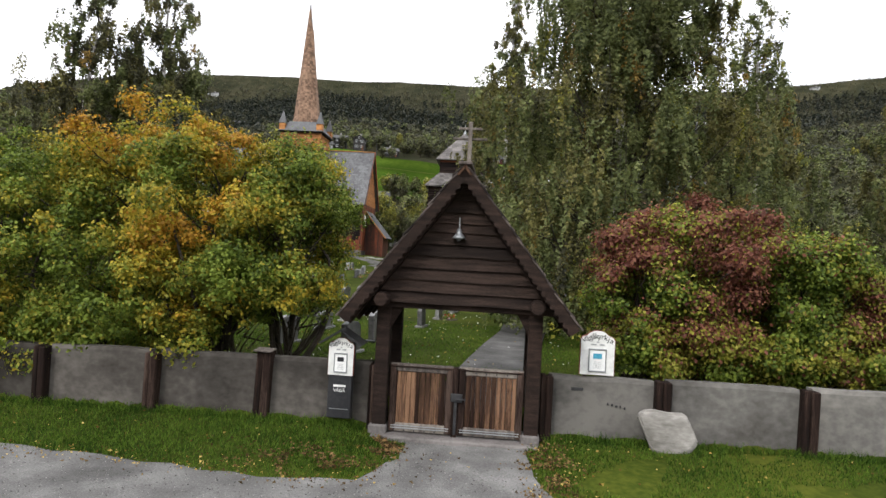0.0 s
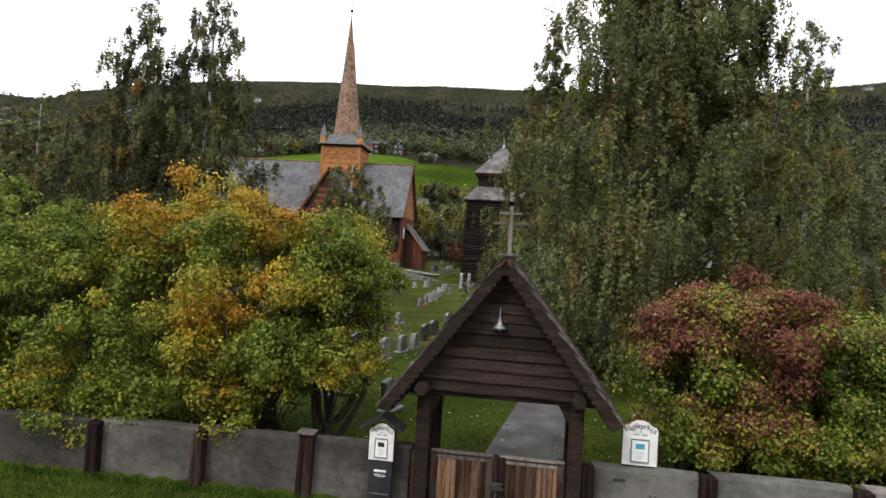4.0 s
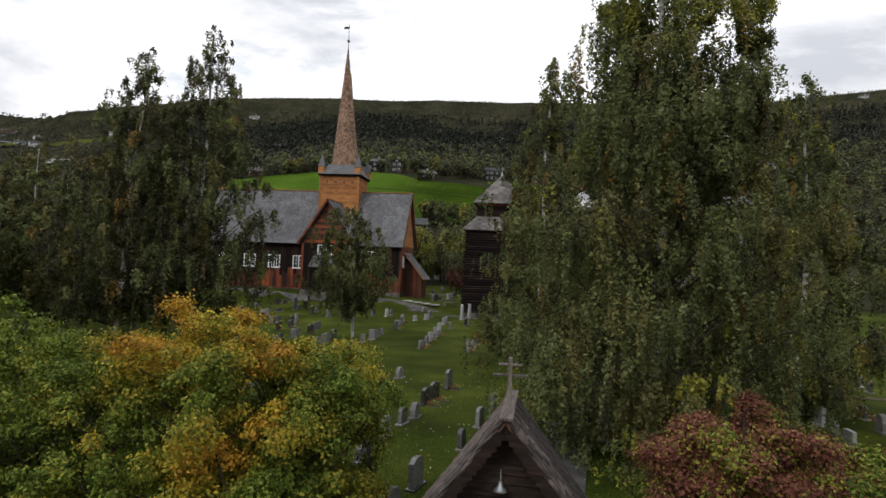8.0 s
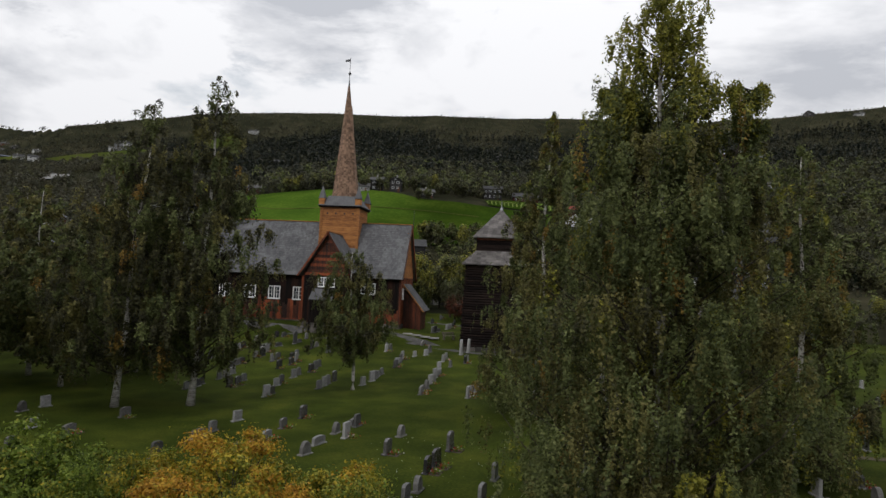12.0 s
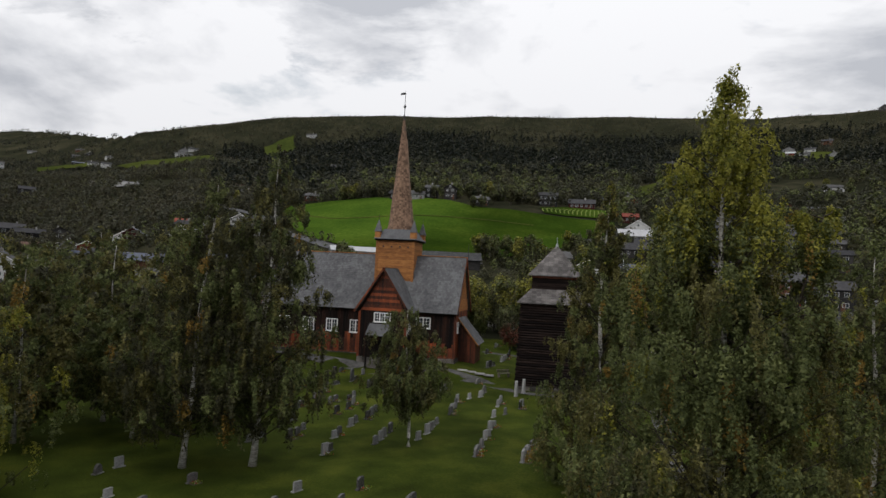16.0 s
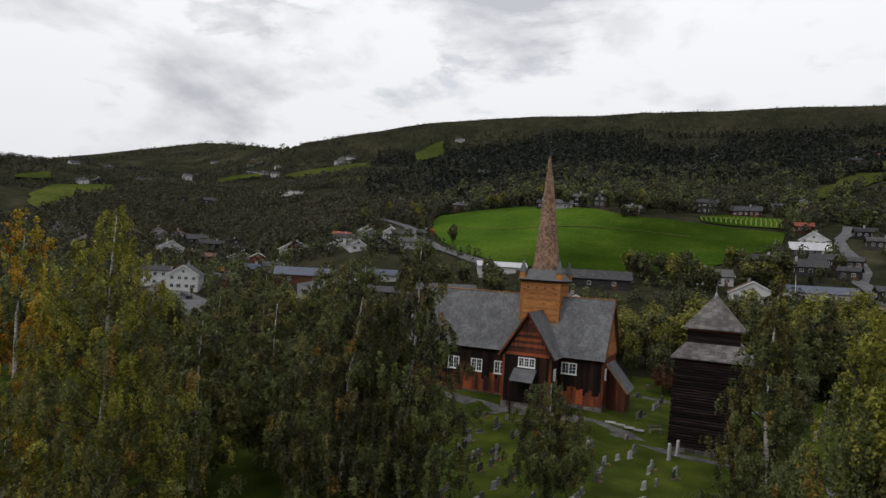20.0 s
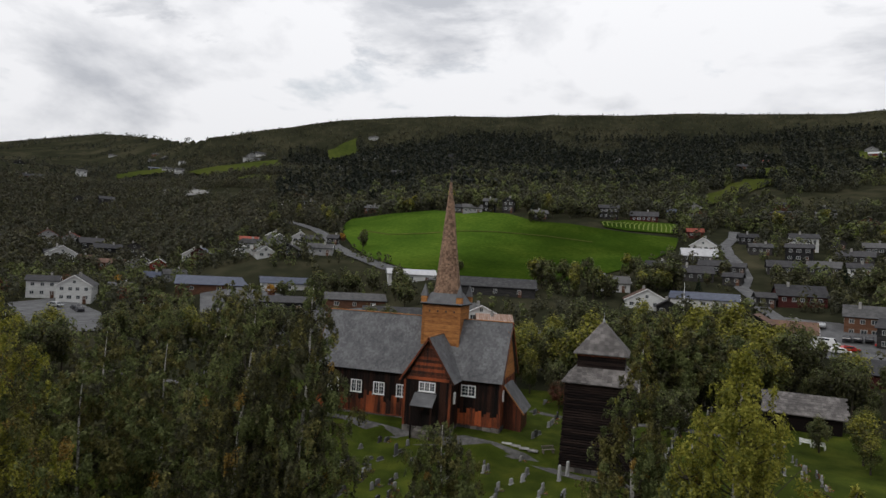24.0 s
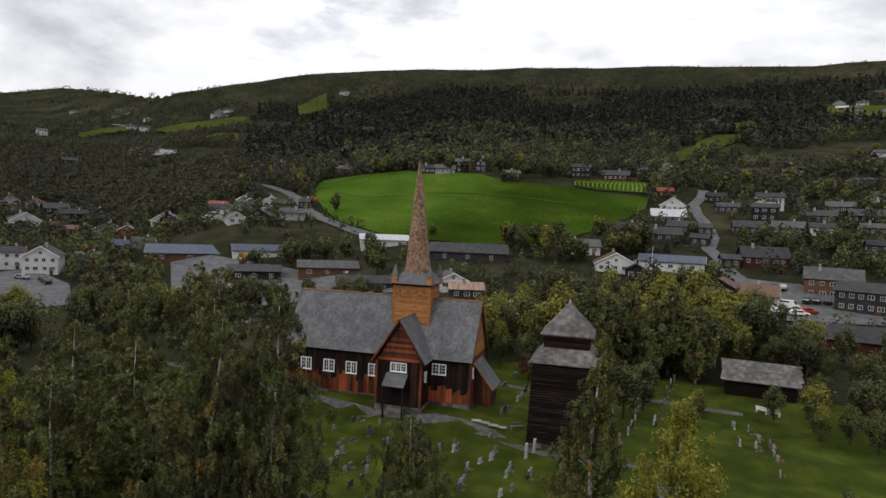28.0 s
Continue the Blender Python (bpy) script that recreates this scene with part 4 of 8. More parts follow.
def gate_leaf(x0, x1, seed):
    leaf = empty("gate_leaf", 0, 0, 0)
    leaf.parent = gate
    leaf["label"] = "closed plank gate leaf with studded rails"
    r = random.Random(seed)
    part("upper_rail", boxed(x0, x1, -0.02, 0.06, 1.1, 1.23, 0.01), GREYWOOD, leaf)
    part("rail_moulding", boxed(x0 + 0.04, x1 - 0.04, -0.045, -0.022, 1.175, 1.195, 0.006), TARRED, leaf)
    part("lower_rail", boxed(x0, x1, -0.02, 0.06, 0.1, 0.24, 0.01), GREYWOOD, leaf)
    part("rail_moulding", boxed(x0 + 0.04, x1 - 0.04, -0.04, -0.022, 0.15, 0.168, 0.005), ZINC, leaf)
    part("rail_moulding", boxed(x0 + 0.04, x1 - 0.04, -0.04, -0.022, 0.19, 0.205, 0.005), ZINC, leaf)
    for a, b in ((x0, x0 + 0.11), (x1 - 0.11, x1)):
        part("stile", boxed(a, b, -0.03, 0.07, 0.1, 1.21, 0.01), POST_WOOD, leaf)
    x = x0 + 0.112
    while x < x1 - 0.13:
        w = min(r.uniform(0.06, 0.1), x1 - 0.112 - x)
        part("plank", boxed(x + 0.003, x + w - 0.003, -0.0 + r.uniform(-0.006, 0.006), 0.04, 0.2, 1.13, 0.006), OLDWOOD, leaf)
        x += w
    for zz in (1.145, 0.12):
        for i in range(6):
            x = x0 + 0.1 + (x1 - x0 - 0.2) * i / 5
            part("stud", tube([(x, -0.032, zz), (x, -0.018, zz)], [0.011, 0.016], 6), IRON, leaf)
    return leaf


gate_leaf(-1.09, -0.035, 1)
gate_leaf(0.065, 1.13, 2)
part("meeting_stile", boxed(-0.03, 0.06, -0.06, 0.08, 0.06, 1.22, 0.012), POST_WOOD, gate)
lock = part("lock_case", boxed(-0.06, 0.14, -0.1, -0.062, 0.66, 0.8, 0.012), IRON, gate, "black iron lock")
part("lock_handle", tube([(0.02, -0.12, 0.72), (0.2, -0.12, 0.715)], [0.013, 0.011], 8), IRON, lock)
part("lock_strap", boxed(0.0, 0.05, -0.075, -0.062, 0.12, 0.66, 0.004), IRON, lock)


# ---- church ----
CX, CY = -26.55, 81.5
church = empty("church", CX, CY, 3.0, 0, "tarred wooden cross church with grey shingled roofs and slender spire", "church")
N0, N1, NF, NB = -45.2 - CX, -16.75 - CX, 76.5 - CY, 86.5 - CY  # nave ends and faces, from the crossing
EV, RG = 6.65, 14.6  # eaves and ridge above the church's ground


def board_wall(x0, x1, y, z0, z1, step, mat, name, axis="x", out=-1, holes=(), worn=None):
    """Upright boards side by side along a wall, each one a part; holes are (a, b, z0, z1). worn: heights between which the tar has washed off, board by board."""
    r = random.Random(int(x0 * 13 + y * 7))
    a = x0
    while a < x1 - 0.02:
        b = min(a + step * r.uniform(0.8, 1.25), x1)
        spans = [(z0, z1)]
        for h0, h1, hz0, hz1 in holes:
            if b > h0 + 0.01 and a < h1 - 0.01:
                spans = [s for p, q in spans for s in ((p, min(q, hz0)), (max(p, hz1), q)) if s[1] - s[0] > 0.02]
        d = r.uniform(0, 0.03)
        cut = r.uniform(*worn) if worn else -9
        for p, q in spans:
            for p1, q1, m in ((p, min(q, cut), CHURCH), (max(p, cut), q, mat)):
                if q1 - p1 > 0.02:
                    lo, hi = sorted((y + out * (0.05 + d), y + 0.02 * -out))
                    bm = boxed(a + 0.008, b - 0.008, lo, hi, p1, q1, 0) if axis == "x" else boxed(lo, hi, a + 0.008, b - 0.008, p1, q1, 0)
                    part(name, bm, m, church)
        a = b


def wall_core(name, outline, y0, y1, axis, mat):
    part(name, prism(outline, y0, y1, axis), mat, church)


# foundation stones
rf = random.Random(11)


def footing(x0, x1, y0, y1, along):
    a, end = (x0, x1) if along == "x" else (y0, y1)
    while a < end:
        b = min(a + rf.uniform(0.7, 1.5), end)
        j = rf.uniform(-0.06, 0.06)
        z1 = 0.36 + rf.uniform(-0.05, 0.05)
        bm = boxed(a + 0.02, b - 0.02, y0 + j, y1, -1.2, z1, 0.05) if along == "x" else boxed(x0, x1 + j, a + 0.02, b - 0.02, -1.2, z1, 0.05)
        part("foundation_stone", bm, FOOTING, church)
        a = b


footing(N0 - 0.1, N1 + 0.1, NF - 0.25, NF + 0.4, "x")
footing(N1 - 0.4, N1 + 0.2, NF - 0.2, NB + 0.1, "y")
T0, T1, TF = -29.25 - CX, -22.75 - CX, 72.5 - CY
footing(T0 - 0.1, T1 + 0.1, TF - 0.25, TF + 0.3, "x")
footing(T1 - 0.3, T1 + 0.2, TF, NF, "y")
footing(T0 - 0.2, T0 + 0.3, TF, NF, "y")
# cores of the walls (behind the boards)
wall_core("nave_wall", [(N0, 0.3), (N1, 0.3), (N1, EV + 0.1), (N0, EV + 0.1)], NF, NF + 0.25, "y", CHURCH_DARK)
wall_core("nave_wall", [(N0, 0.3), (N1, 0.3), (N1, EV + 0.1), (N0, EV + 0.1)], NB - 0.25, NB, "y", CHURCH_DARK)
GABLE = [(NF, 0.3), (NB, 0.3), (NB, EV), (0, RG - 0.3), (NF, EV)]
wall_core("gable_wall", GABLE, N1 - 0.25, N1, "x", CHURCH)
wall_core("gable_wall", GABLE, N0, N0 + 0.25, "x", CHURCH)
wall_core("transept_wall", [(T0, 0.3), (T1, 0.3), (T1, EV), ((T0 + T1) / 2, 12.2), (T0, EV)], TF, TF + 0.25, "y", CHURCH_DARK)
wall_core("transept_wall", [(TF, 0.3), (NF, 0.3), (NF, EV), (TF, EV)], T0, T0 + 0.25, "x", CHURCH_DARK)
wall_core("transept_wall", [(TF, 0.3), (NF, 0.3), (NF, EV), (TF, EV)], T1 - 0.25, T1, "x", CHURCH_DARK)


def church_window(x, z0, w, h, lights, y=None, side=None, rows=3):
    """White casement with its frame, panes and bars, set proud of the boards."""
    win = empty("window", 0, 0, 0)
    win.parent = church
    m = pose(x, y, z0) if side is None else pose(x, y, z0, 0, 0, side)
    win.matrix_basis = m
    fr = 0.13
    for a, b, c, d in ((-w / 2, w / 2, 0, fr), (-w / 2, w / 2, h - fr, h), (-w / 2, -w / 2 + fr, fr, h - fr), (w / 2 - fr, w / 2, fr, h - fr)):
        part("frame", boxed(a, b, -0.14, 0.02, c, d, 0.012), WHITE, win)
    part("sill", boxed(-w / 2 - 0.08, w / 2 + 0.08, -0.2, 0.0, -0.07, -0.004, 0.01), WHITE, win)
    inner = w - 2 * fr
    for i in range(lights):
        a = -w / 2 + fr + inner * i / lights
        b = -w / 2 + fr + inner * (i + 1) / lights
        part("pane", boxed(a + 0.01, b - 0.01, -0.05, -0.035, fr, h - fr), GLASS, win)
        if i:
            part("mullion", boxed(a - 0.07, a + 0.07, -0.12, -0.02, fr, h - fr), WHITE, win)
        for k in range(1, rows):
            zz = fr + (h - 2 * fr) * k / rows
            part("glazing_bar", boxed(a + 0.05, b - 0.05, -0.075, -0.045, zz - 0.022, zz + 0.022), WHITE, win)
        mid = (a + b) / 2
        part("glazing_bar", boxed(mid - 0.022, mid + 0.022, -0.08, -0.045, fr, h - fr), WHITE, win)
    return win


LW = [-42.1, -38.35, -34.75, -31.15]
holes = []
for x in LW:
    church_window(x - CX, 3.15, 1.75, 1.8, 2, NF - 0.02)
    holes.append((x - CX - 0.86, x - CX + 0.86, 3.16, 4.94))
church_window(-21.25 - CX, 4.35, 2.1, 1.55, 2, NF - 0.02)
holes.append((-21.25 - CX - 1.03, -21.25 - CX + 1.03, 4.36, 5.88))
board_wall(N0, T0, NF, 0.4, EV - 0.1, 0.42, CHURCH_DARK, "wall_board", holes=holes, worn=(2.1, 3.7))
board_wall(T1, N1 + 0.06, NF, 0.4, EV - 0.1, 0.42, CHURCH_DARK, "wall_board", holes=holes, worn=(1.6, 3.0))
church_window(N1 + 0.02, 3.9, 0.8, 1.5, 1, -3.2, 90)
church_window(N1 + 0.02, 4.2, 0.8, 1.5, 1, -0.9, 90)
eh = [(-3.58, -2.82, 3.92, 5.38), (-1.28, -0.52, 4.22, 5.68)]
board_wall(NF, NB, N1, 0.4, EV + 0.2, 0.45, CHURCH, "wall_board", "y", 1, eh)
for k in range(9):
    z0 = EV + 0.2 + k * 0.82
    half = (RG - 0.5 - z0) / (RG - 0.3 - EV) * 5.0
    if half > 0.3:
        part("gable_board", boxed(N1 - 0.02, N1 + 0.07, -half, half, z0, min(z0 + 0.8, RG - 0.6)), AMBER, church)
# transept front: dark below, red boards in the gable, porch roof
TM = (T0 + T1) / 2
th = [(TM - 1.18, TM + 1.14, 5.02, 6.55)]
church_window(TM - 0.02, 5.15, 2.35, 1.3, 3, TF - 0.02)
th = [(TM - 1.18, TM + 1.14, 5.17, 6.43)]
board_wall(T0, T1, TF, 0.4, EV, 0.42, CHURCH_DARK, "wall_board", holes=th)
for k in range(14):
    z0 = EV + 0.02 + k * 0.4
    half = (12.2 - z0 - 0.3) / (12.2 - EV) * 3.25
    if half > 0.15:
        part("gable_board", boxed(TM - half, TM + half, TF - 0.09 + 0.012 * (k % 2), TF + 0.01, z0, z0 + 0.39), CHURCH, church)
church_window(T1 + 0.02, 3.6, 0.75, 1.5, 1, TF + 1.9, 90)
board_wall(TF, NF, T1, 0.4, EV - 0.1, 0.42, CHURCH_DARK, "wall_board", "y", 1, [(TF + 1.53, TF + 2.27, 3.62, 5.08)])
board_wall(TF, NF, T0, 0.4, EV - 0.1, 0.42, CHURCH_DARK, "wall_board", "y", -1)
porch = part("porch_roof", boxed(0, 0.01, 0, 0.01, 0, 0.01), SHINGLE, church)
bm = bmesh.new()
slab(bm, [(TM - 1.75, TF - 0.05, 4.95), (TM + 1.4, TF - 0.05, 4.95), (TM + 1.4, TF - 2.0, 3.5), (TM - 1.75, TF - 2.0, 3.5)], 0.12)
bm.to_mesh(porch.data)
bm.free()
for x in (TM - 1.55, TM + 1.2):
    part("porch_post", boxed(x - 0.1, x + 0.1, TF - 1.85, TF - 1.65, -0.9, 3.6, 0.01), CHURCH_DARK, church)
part("church_door", boxed(TM - 0.75, TM + 0.6, TF - 0.12, TF - 0.06, 0.35, 2.6, 0.02), CHURCH_DARK, church, "dark plank church door under the porch")
part("door_step", boxed(TM - 1.4, TM + 1.1, TF - 1.6, TF - 0.3, -0.9, 0.12, 0.03), FOOTING, church)
# corner boards
for x, y in ((N1 + 0.02, NF - 0.02), (N0, NF - 0.02), (T0, TF - 0.02), (T1, TF - 0.02)):
    part("corner_board", boxed(x - 0.16, x + 0.14, y - 0.11, y + 0.15, 0.3, EV - 0.1, 0.01), CHURCH, church)
part("sill_board", boxed(N0 - 0.05, T0, NF - 0.2, NF - 0.09, 0.36, 0.5, 0.02), CHURCH, church)
part("sill_board", boxed(T1, N1 + 0.1, NF - 0.2, NF - 0.09, 0.36, 0.5, 0.02), CHURCH, church)


def shingle_plane(name, p00, p10, p11, p01, rows, width, mat, parent, seed=0, keep=None, thick=0.035):
    """Courses of shingles on a plane from the eave edge p00-p10 up to p01-p11, over a boarded bed."""
    p00, p10, p11, p01 = (Vector(p) for p in (p00, p10, p11, p01))
    bed = bmesh.new()
    slab(bed, [p00, p10, p11, p01], 0.12)
    part("roof_bed", bed, mat, parent)
    n = (p10 - p00).cross(p01 - p00).normalized()
    if n.z < 0:
        n = -n
    r = random.Random(seed)
    vs, fs = [], []
    for c in range(rows):
        u0, u1 = c / rows, min((c + 1.25) / rows, 1)
        a0, b0 = p00.lerp(p01, u0), p10.lerp(p11, u0)
        a1, b1 = p00.lerp(p01, u1), p10.lerp(p11, u1)
        k = max(1, round((b0 - a0).length / width))
        off = 0.5 * (c % 2)
        for i in range(k):
            s0, s1 = (i + off) / k, min((i + 0.94 + off) / k, 1)
            if s0 >= 1:
                continue
            if keep and not keep((a0.lerp(b0, (s0 + s1) / 2) + a1.lerp(b1, (s0 + s1) / 2)) / 2):
                continue
            h = r.uniform(0.5, 1.3) * thick
            q = [a0.lerp(b0, s0) + n * (h + 0.01), a0.lerp(b0, s1) + n * (h + 0.01), a1.lerp(b1, s1) + n * 0.008, a1.lerp(b1, s0) + n * 0.008,
                 a0.lerp(b0, s0), a0.lerp(b0, s1)]
            j = len(vs)
            vs += q
            fs += [(j, j + 1, j + 2, j + 3), (j + 4, j + 5, j + 1, j)]
    ob = sheet(name, vs, fs, mat, parent)
    ob["kind"] = "stuff"
    return ob


# nave roof: eaves a little below the wall's head, ridge cap
RX0, RX1 = N0 - 0.45, N1 + 0.45
shingle_plane("roof_shingles", (RX0, NF - 0.75, EV - 0.05), (RX1, NF - 0.75, EV - 0.05), (RX1, 0, RG), (RX0, 0, RG), 30, 0.3, SHINGLE, church, 1)
shingle_plane("roof_shingles", (RX1, NB + 0.75, EV - 0.05), (RX0, NB + 0.75, EV - 0.05), (RX0, 0, RG), (RX1, 0, RG), 14, 0.6, SHINGLE, church, 2)
part("ridge_cap", boxed(RX0, RX1, -0.14, 0.14, RG + 0.02, RG + 0.12, 0.02), AMBER, church)
for x in (RX1, RX0):
    for s in (-1, 1):
        bm = bmesh.new()
        slab(bm, [(x - 0.06, s * 5.8, EV - 0.05), (x + 0.06, s * 5.8, EV - 0.05), (x + 0.06, 0, RG + 0.06), (x - 0.06, 0, RG + 0.06)], 0.3)
        part("barge_board", bm, CHURCH, church)
# transept roof
TE = 3.95
for s in (-1, 1):
    a, b = (TM + s * TE, TF - 0.6, EV - 0.1), (TM + s * TE, NF + 0.2, EV - 0.1)
    c, d = (TM, -2.0, 12.55), (TM, TF - 0.6, 12.55)
    shingle_plane("roof_shingles", a, b, c, d, 22, 0.3, SHINGLE, church, 4 + s)
    bm = bmesh.new()
    slab(bm, [(TM, TF - 0.68, 12.62), (TM + s * (TE + 0.05), TF - 0.68, EV - 0.12), (TM + s * (TE + 0.05), TF - 0.56, EV - 0.12), (TM, TF - 0.56, 12.62)], 0.24)
    part("barge_board", bm, CHURCH, church)
part("ridge_cap", boxed(TM - 0.1, TM + 0.1, TF - 0.6, -2.7, 12.55, 12.66, 0.02), AMBER, church)
# tower of amber boards at the crossing
TW = 2.72
ZT = 16.6
part("tower_core", boxed(-TW + 0.1, TW - 0.1, -TW + 0.1, TW - 0.1, 9.5, ZT + 0.3), AMBER, church)
k = 0
z = 10.4
while z < ZT:
    for ax in range(4):
        m = pose(0, 0, 0, 0, 0, ax * 90)
        if ax in (0, 1, 3):
            part("tower_board", boxed(-TW, TW, -TW - 0.03 + 0.01 * (k % 2), -TW + 0.12, z, z + 0.425, 0, m), AMBER, church)
    z += 0.43
    k += 1
for sx in (-1, 1):
    part("tower_corner_board", boxed(sx * TW - 0.2, sx * TW + 0.2, -TW - 0.1, -TW + 0.2, 10.2, ZT, 0.01), AMBER, church)
for i in range(4):
    part("sound_hole", boxed(-1.9 + i * 1.25, -1.68 + i * 1.25, -TW - 0.06, -TW - 0.035, 15.6, 15.85), BLACK, church)


def frustum(sides, r0, r1, z0, z1, x=0.0, y=0.0, turn=0.0, cap=True):
    bm = bmesh.new()
    lo = [bm.verts.new((x + math.cos(turn + k * math.tau / sides) * r0, y + math.sin(turn + k * math.tau / sides) * r0, z0)) for k in range(sides)]
    hi = [bm.verts.new((x + math.cos(turn + k * math.tau / sides) * r1, y + math.sin(turn + k * math.tau / sides) * r1, z1)) for k in range(sides)]
    for k in range(sides):
        bm.faces.new((lo[k], lo[(k + 1) % sides], hi[(k + 1) % sides], hi[k]))
    if cap:
        bm.faces.new(lo[::-1])
        bm.faces.new(hi)
    return bm


part("tower_cornice", boxed(-TW - 0.35, TW + 0.35, -TW - 0.35, TW + 0.35, ZT, ZT + 0.22, 0.03), CHURCH_DARK, church)
part("tower_skirt_roof", frustum(4, (TW + 0.5) * 1.414, 1.95 * 1.414, ZT + 0.22, ZT + 1.75, turn=math.pi / 4), SHINGLE, church)
for sx in (-1, 1):
    for sy in (-1, 1):
        x, y = sx * (TW - 0.05), sy * (TW - 0.05)
        t = part("turret", boxed(x - 0.42, x + 0.42, y - 0.42, y + 0.42, ZT + 0.22, ZT + 1.25, 0.03), AMBER, church, "square corner turret")
        part("turret_cornice", boxed(x - 0.5, x + 0.5, y - 0.5, y + 0.5, ZT + 1.25, ZT + 1.35, 0.02), SHINGLE, t)
        part("turret_roof", frustum(4, 0.66, 0.03, ZT + 1.35, ZT + 3.1, x, y, math.pi / 4), SHINGLE, t)
        part("turret_pin", tube([(x, y, ZT + 3.0), (x, y, ZT + 3.9)], [0.03, 0.02], 5), IRON, t)
# shingled eight-sided spire
S0, S1 = ZT + 1.5, 35.2
part("spire_core", frustum(8, 1.9, 0.25, S0, S1 - 3, turn=math.pi / 8), SPIRE_WOOD, church)
vs, fs = [], []
rs = random.Random(8)
rows = 62
for c in range(rows):
    u0, u1 = c / rows, min(1, (c + 1.3) / rows)
    r0, r1 = 2.0 + (0.12 - 2.0) * u0 + 0.035, 2.0 + (0.12 - 2.0) * u1 + 0.01
    flare = max(0, 1 - u0 * 12) * 0.15
    z0, z1 = S0 + (S1 - S0) * u0, S0 + (S1 - S0) * u1
    for k in range(8):
        a0, a1 = math.pi / 8 + k * math.tau / 8, math.pi / 8 + (k + 1) * math.tau / 8
        p0, p1 = Vector((math.cos(a0), math.sin(a0), 0)), Vector((math.cos(a1), math.sin(a1), 0))
        m = max(1, int(r0 * 0.76 / 0.26))
        for i in range(m):
            s0, s1 = (i + 0.03) / m, (i + 0.95) / m
            e = rs.uniform(-0.05, 0.05)
            j = len(vs)
            vs += [p0.lerp(p1, s0) * (r0 + flare) + Vector((0, 0, z0 + e)), p0.lerp(p1, s1) * (r0 + flare) + Vector((0, 0, z0 + e)),
                   p0.lerp(p1, s1) * r1 + Vector((0, 0, z1)), p0.lerp(p1, s0) * r1 + Vector((0, 0, z1))]
            fs.append((j, j + 1, j + 2, j + 3))
shell = sheet("spire_shingles", vs, fs, SPIRE_WOOD, church)
shell["kind"] = "stuff"
# the old spire leans a little to the west
for v in shell.data.vertices:
    v.co.x -= 0.4 * max(0.0, (v.co.z - S0) / (S1 - S0))
part("spire_cap", tube([(-0.35, 0, 33.4), (-0.38, 0, 34.6), (-0.4, 0, 36.2)], [0.33, 0.19, 0.045], 8), IRON, church, "dark metal cap of the spire")
rod = part("spire_rod", tube([(-0.4, 0, 36.2), (-0.4, 0, 39.6)], [0.05, 0.03], 6), IRON, church)
part("spire_ball", tube([(-0.4, 0, 36.85), (-0.4, 0, 36.95), (-0.4, 0, 37.1), (-0.4, 0, 37.25), (-0.4, 0, 37.35)], [0.03, 0.17, 0.22, 0.17, 0.03], 12), IRON, rod, smooth=True)
part("weather_vane", prism([(-1.15, 38.9), (-0.35, 38.95), (-0.35, 39.25), (-0.8, 39.3), (-1.15, 39.15)], -0.02, 0.02), IRON, rod)
# lean-to vestry at the east end
part("vestry_wall", prism([(N1, -1.2), (N1 + 2.6, -1.2), (N1 + 2.6, 2.7), (N1, 5.2)], -2.3, 2.5), CHURCH, church)
shingle_plane("roof_shingles", (N1 + 3.1, -2.8, 2.3), (N1 + 3.1, 3.0, 2.3), (N1 + 0.05, 3.0, 6.0), (N1 + 0.05, -2.8, 6.0), 12, 0.3, SHINGLE, church, 9)
part("barge_board", boxed(-0.06, 0.06, -0.08, 0.08, 0, 4.8, 0.01, Matrix.Translation((N1 + 3.1, -2.85, 2.2)) @ pose(0, 0, 0, 0, -39.5, 0)), AMBER, church)
# lightning rod beside the gable
part("gable_rod", tube([(N1 + 0.6, 0, RG - 0.5), (N1 + 0.6, 0, RG + 2.2)], [0.05, 0.02], 5), IRON, church)

# ---- bell tower ----
BX, BY = -3.15, 73.9
belfry = empty("bell_tower", BX, BY, 1.3, 0, "black tarred log bell tower with two slated roofs", "tower")
H0, H1 = 4.25, 3.9
ZB = 10.75
k = 0
z = 0.3
while z < ZB:
    u = z / ZB
    h = H0 + (H1 - H0) * u
    for ax in range(4):
        e = 0.22 if k % 2 == ax % 2 else -0.03
        bm = tube([(-h - e, -h, z + 0.16), (h + e, -h, z + 0.16)], [0.17, 0.17], 6)
        bmesh.ops.transform(bm, matrix=pose(0, 0, 0, 0, 0, ax * 90), verts=bm.verts)
        part("log", bm, LOGS, belfry)
    z += 0.31
    k += 1
part("log_core", frustum(4, (H0 - 0.02) * 1.414, (H1 - 0.02) * 1.414, -0.5, ZB, turn=math.pi / 4), LOGS, belfry)
for i in range(9):
    part("foundation_stone", boxed(-H0 - 0.1 + i * 0.96, -H0 + 0.82 + i * 0.96, -H0 - 0.18, -H0 + 0.3, -0.8, 0.28 + 0.04 * (i % 3), 0.05), FOOTING, belfry)
U = 2.85
part("upper_core", boxed(-U + 0.05, U - 0.05, -U + 0.05, U - 0.05, ZB, 14.3), LOGS, belfry)
for k in range(6):
    for ax in range(4):
        bm = boxed(-U, U, -U - 0.04 + 0.012 * (k % 2), -U + 0.1, 12.3 + k * 0.31, 12.6 + k * 0.31, 0, pose(0, 0, 0, 0, 0, ax * 90))
        part("upper_board", bm, CHURCH if k == 5 else LOGS, belfry)


